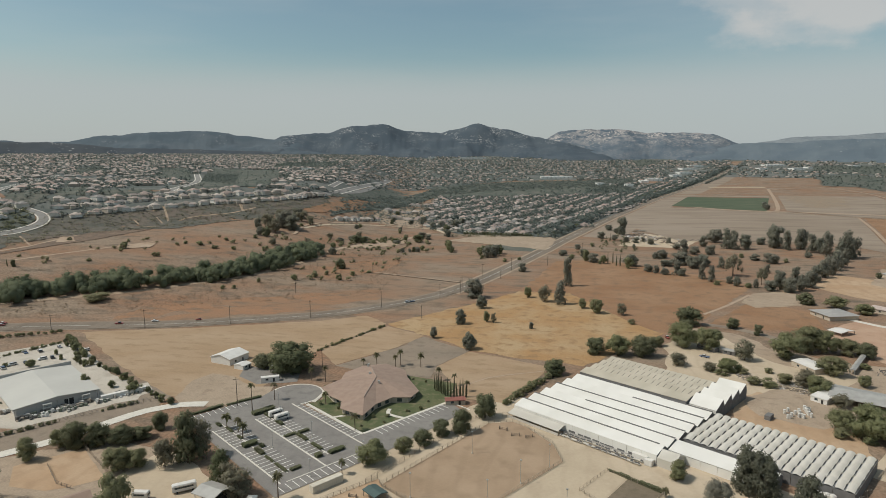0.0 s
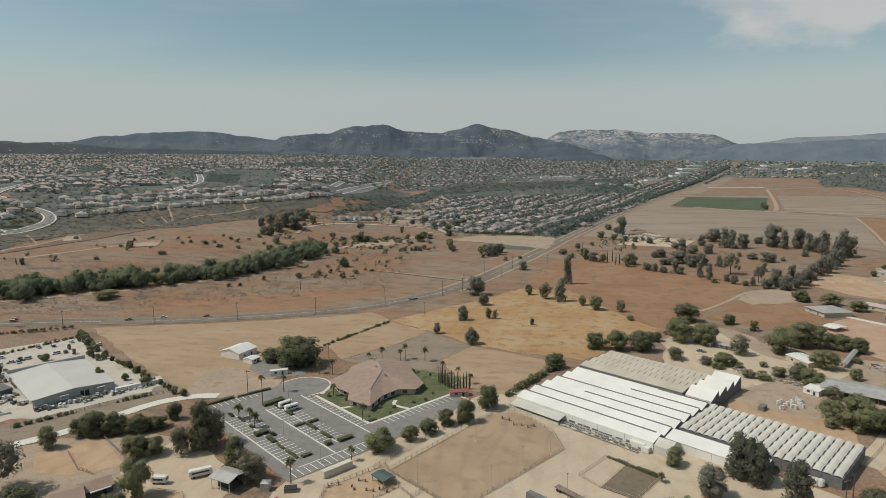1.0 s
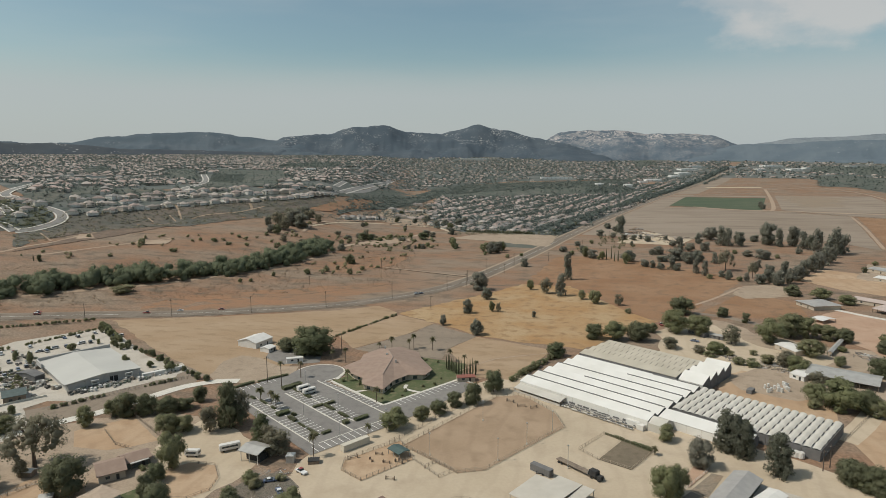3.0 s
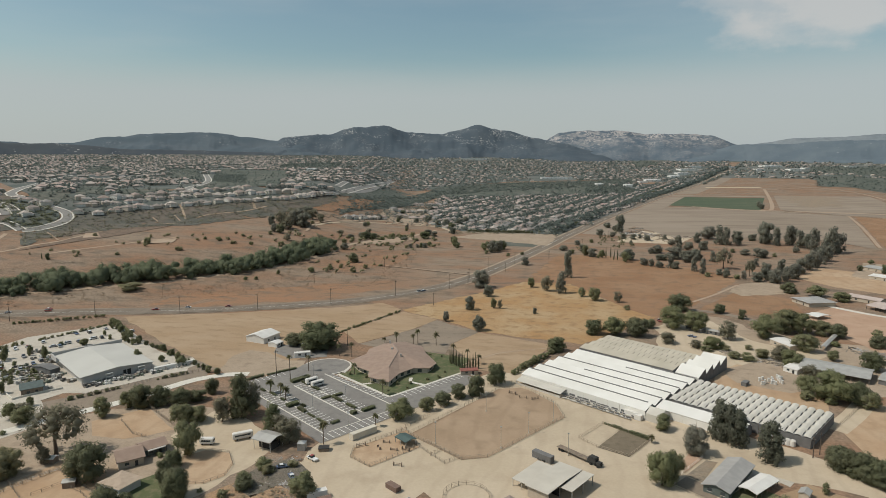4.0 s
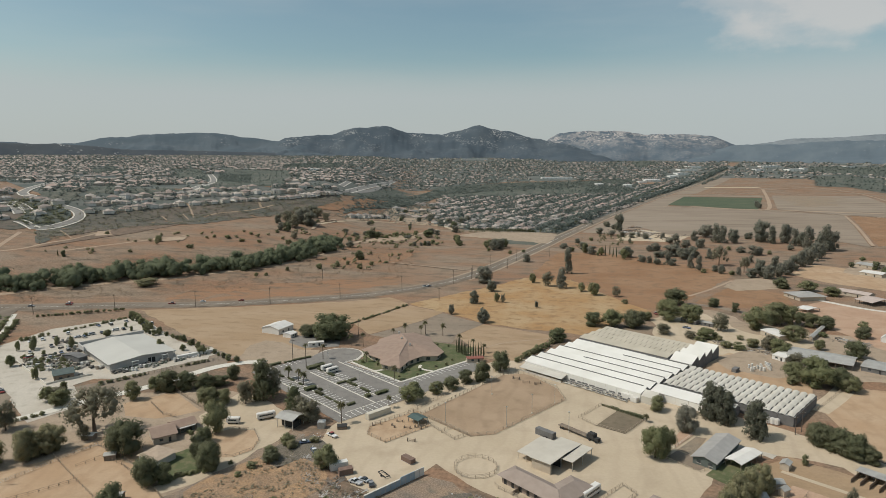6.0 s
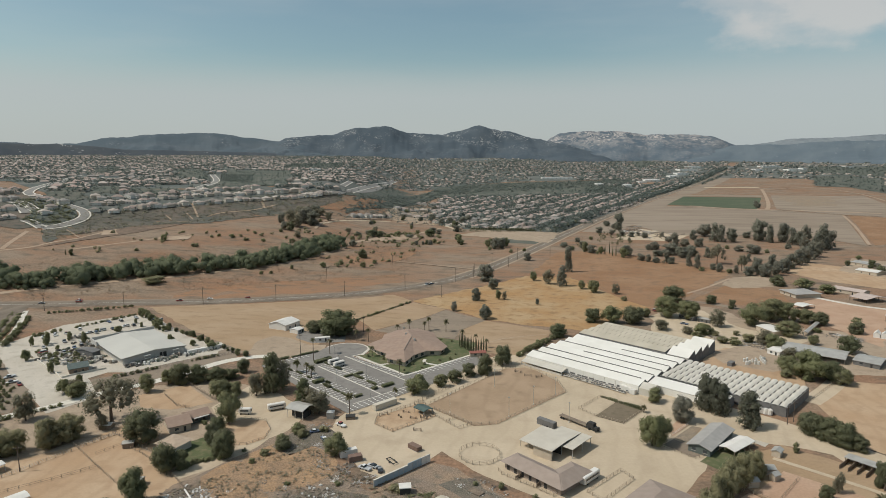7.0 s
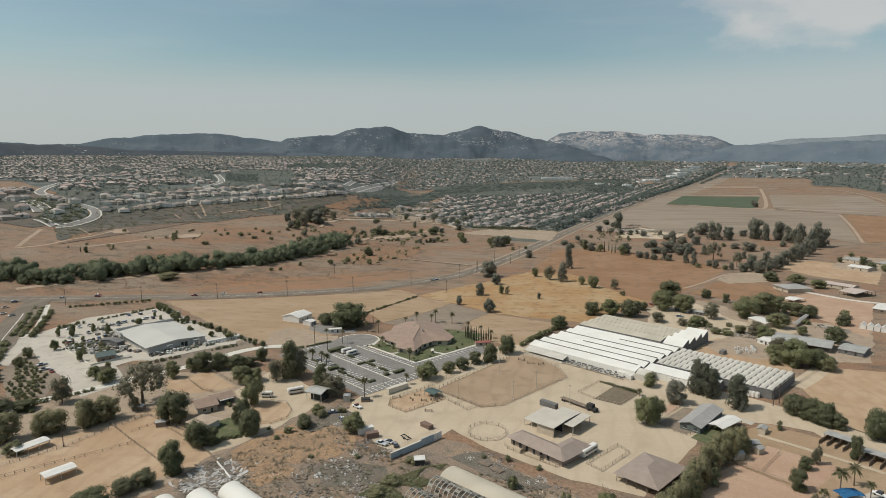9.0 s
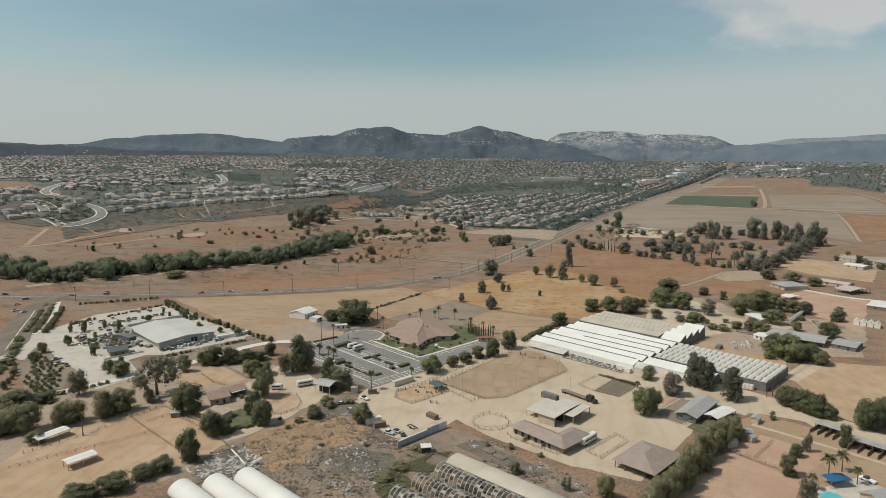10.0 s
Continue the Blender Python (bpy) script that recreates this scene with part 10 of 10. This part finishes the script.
sheet("scrub_slope", CHAP, CHAPARRAL, 0.45, "dark scrub slope below the mesa", drape=True, soft=26)
weeds(CHAP, 2600, 6, 1.0, 2.6, "slope_scrub", "dark scrub bushes on the mesa slope", LEAF_GREY)
BELT = [(-415.7, 990.1), (-449.8, 1144.9), (-519.3, 2197.5), (-289.3, 2429.7), (70.9, 2579.2), (339.5, 2989.3), (198.3, 2468.5), (-56.9, 2174.7), (-249.6, 2086.9), (-418.1, 1833.8), (-381.9, 1164.0), (-399.1, 946.7)]
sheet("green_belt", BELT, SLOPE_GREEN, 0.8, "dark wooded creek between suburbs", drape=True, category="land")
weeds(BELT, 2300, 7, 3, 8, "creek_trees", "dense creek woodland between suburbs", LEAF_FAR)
weeds([(-374.4, 832.7), (-401.4, 1011.2), (-430.3, 1658.4), (-281.2, 1265.4), (-222.1, 935.3), (-341.3, 961.9)], 330, 8, 2, 5, "park_trees", "trees of the suburb edge", LEAF_FAR)
weeds([(-532.0, 427.9), (-427.0, 531.5), (-323.4, 675.9), (-198.6, 763.3), (-164.2, 493.6), (-290.2, 417.9), (-424.5, 329.9)], 5200, 9, 0.4, 1.3, "plain_scrub", "low scrub dotted over the dry plain", WEED)

BEND = [(-663.9, 581.6), (-653.8, 610.7), (-662.9, 639.6), (-697.5, 670.8), (-738.2, 671.1), (-770.0, 670.6), (-773.4, 639.8), (-708.4, 611.9), (-700.4, 587.1)]
sheet("green_bank", BEND, TOWN, 0.6, "planted green bank inside the street bend", drape=True, category="land")
weeds(BEND, 420, 10, 1.5, 4, "bank_shrubs", "dense shrubs on the street bank", LEAF_DARK)
weeds([(-409.5, 894.5), (-417.5, 1055.7), (-430.3, 1658.4), (-319.0, 1260.4), (-339.1, 1023.5), (-358.1, 891.8)], 260, 11, 2.5, 6, "edge_trees", "trees and gardens at the suburb edge", LEAF_FAR)

# mesa street, tracks
band("street", [(-462.7, 1052.6), (-498.2, 1357.1), (-680.0, 2141.1)], 12, STREET, 1.0, "pale street through the suburb", "road", 20)
def dirt_track(pts, w):
    band("dirt_track", pts, w * 0.75, TRACK, 0.7 if pts[0][1] > 560 else 0.18, "pale dirt track", "track", 10)


# tracks of the plain and the mesa slope
dirt_track([(-533.9, 487.8), (-517.8, 527.2), (-493.1, 582.3), (-477.5, 615.9)], 6.2)
dirt_track([(-595.1, 456), (-580, 482.9), (-582.5, 515.4), (-576.7, 550.6), (-582.5, 603.4), (-586.8, 678.7)], 6.2)
dirt_track([(-640.7, 592.9), (-579.5, 549.3)], 2.9)
dirt_track([(-597.8, 465.1), (-628.7, 507.8), (-667, 563.8)], 6.9)
dirt_track([(-464.3, 336.8), (-450.1, 355.6), (-426.6, 385.2), (-392.7, 414.8), (-358, 449.7), (-326.1, 499), (-302.6, 541), (-286.3, 629.8), (-285.4, 707.1), (-255.7, 765), (-223.7, 914.3)], 9.2)
dirt_track([(-376.7, 890.2), (-327.1, 999.3), (-237.8, 976)], 10.8)
dirt_track([(-367.5, 746), (-387.7, 823), (-384.3, 872.2)], 6.2)
dirt_track([(-592.8, 788.9), (-563.3, 755.9), (-537.2, 724.6)], 3.9)
dirt_track([(-568.3, 740.9), (-546.2, 724.3)], 2.9)
dirt_track([(-558.7, 690.1), (-545.3, 708.3)], 3.9)
dirt_track([(-582.9, 714), (-563.7, 702.3)], 2.9)
dirt_track([(-537.9, 724.2), (-535.2, 771.3), (-506, 820.2), (-490.6, 869.9)], 3.9)
dirt_track([(-531.2, 884.7), (-511, 862.4), (-499.8, 845.2)], 5.9)
dirt_track([(-430.6, 948.1), (-424.4, 1028.2), (-433.4, 1148.5)], 3.9)
dirt_track([(-199.1, 579.4), (-156.9, 565.5), (-104.5, 546.9)], 2.9)
# tracks between the far fields
for pts, w in (([(368.4, 1368.0), (408.2, 1434.2), (515.3, 1854.5), (590.2, 2185.9)], 14), ([(186.9, 1452.4), (368.4, 1368.0), (496.1, 1268.8), (560.3, 1200.7)], 9), ([(496.1, 1268.8), (431.4, 1042.2), (358.6, 808.4)], 7), ([(589.0, 2162.1), (765.5, 2267.6), (812.7, 1999.0), (720.2, 1560.7)], 9), ([(-61.2, 284.1), (-45.5, 308.0), (-15.4, 325.4)], 1.5)):
    dirt_track(pts, w * 0.8)
sheet("eroded_bank", [(-572.4, 475.5), (-571.6, 520), (-576.5, 568.1), (-582.7, 645), (-553.1, 675.1), (-536.1, 688.6), (-543.1, 605.9), (-560.2, 540.9)], BANK, 0.5, "dark eroded bank across the plain", drape=True, category="ground", soft=3)
for pts in ([(-498.5, 584.3), (-469.6, 610.2), (-459.4, 583.9), (-483.5, 569.5)], [(-567.8, 571.9), (-555.7, 586.3), (-576.4, 606.1), (-589.8, 600.2)], [(-276.2, 703.6), (-247.3, 737.6), (-224.9, 790), (-239.2, 828), (-269.5, 782.2), (-281.2, 729.4)]):
    sheet("bare_patch", pts, TRACK, 0.6, "pale bare patch on the plain", drape=True, category="ground", soft=2.5)
sheet("bare_slope", [(-437.7, 904.2), (-414.3, 946.8), (-394.3, 1070), (-426.4, 1281.1), (-432.8, 1113.1), (-436.8, 976.1)], EMBER, 0.9, "reddish bare slope below the houses", drape=True, category="ground", soft=6)
# orchard rows on a mesa slope
(ax, ay), (bx, by), (cx, cy), (dx, dy) = [(-732.9, 1091.7), (-621.8, 1028.1), (-809.7, 1361), (-933.9, 1419.5)]
_oV, _oF, _oN, _r = [], [], [], random.Random(61)
for i in range(15):
    for j in range(11):
        u, v = (i + 0.5) / 15, (j + 0.5) / 11
        clump(_oV, _oF, _oN, (ax + (bx - ax) * u) * (1 - v) + (dx + (cx - dx) * u) * v, (ay + (by - ay) * u) * (1 - v) + (dy + (cy - dy) * u) * v, _r.uniform(4.5, 6.5), _r, 24, 1.2)
round_off(joined("orchard_rows", (_oV, _oF), LEAF_FAR, "orchard rows on a planted slope", "trees").data, _oN)

# large roofs along the far road
for x, y, L, W in STORES:
    z = terrain(x, y)
    ob = thing("store", "big pale flat-roofed store", "store", pose(x, y, z, 0, 0, 14), "far stores")
    part("wall", boxes((-L / 2, -W / 2, -3, L / 2, W / 2, 6.5)), STORE_WHITE, ob)
    part("roof", boxes((-L / 2 - 0.5, -W / 2 - 0.5, 6.52, L / 2 + 0.5, W / 2 + 0.5, 7.3)), STORE_WHITE, ob)
    for k in range(int(L / 18)):
        part("bay", boxes((-L / 2 + 6 + k * 18, -W / 2 - 0.4, 0, -L / 2 + 9 + k * 18, -W / 2 - 0.02, 5)), TILT_WALL, ob)

joined("far_houses_walls", _far_walls, WALLS, "stucco walls of countless suburb houses", "houses")
joined("far_houses_roofs", _far_roofs, ROOFS, "tiled roofs of countless suburb houses", "houses")
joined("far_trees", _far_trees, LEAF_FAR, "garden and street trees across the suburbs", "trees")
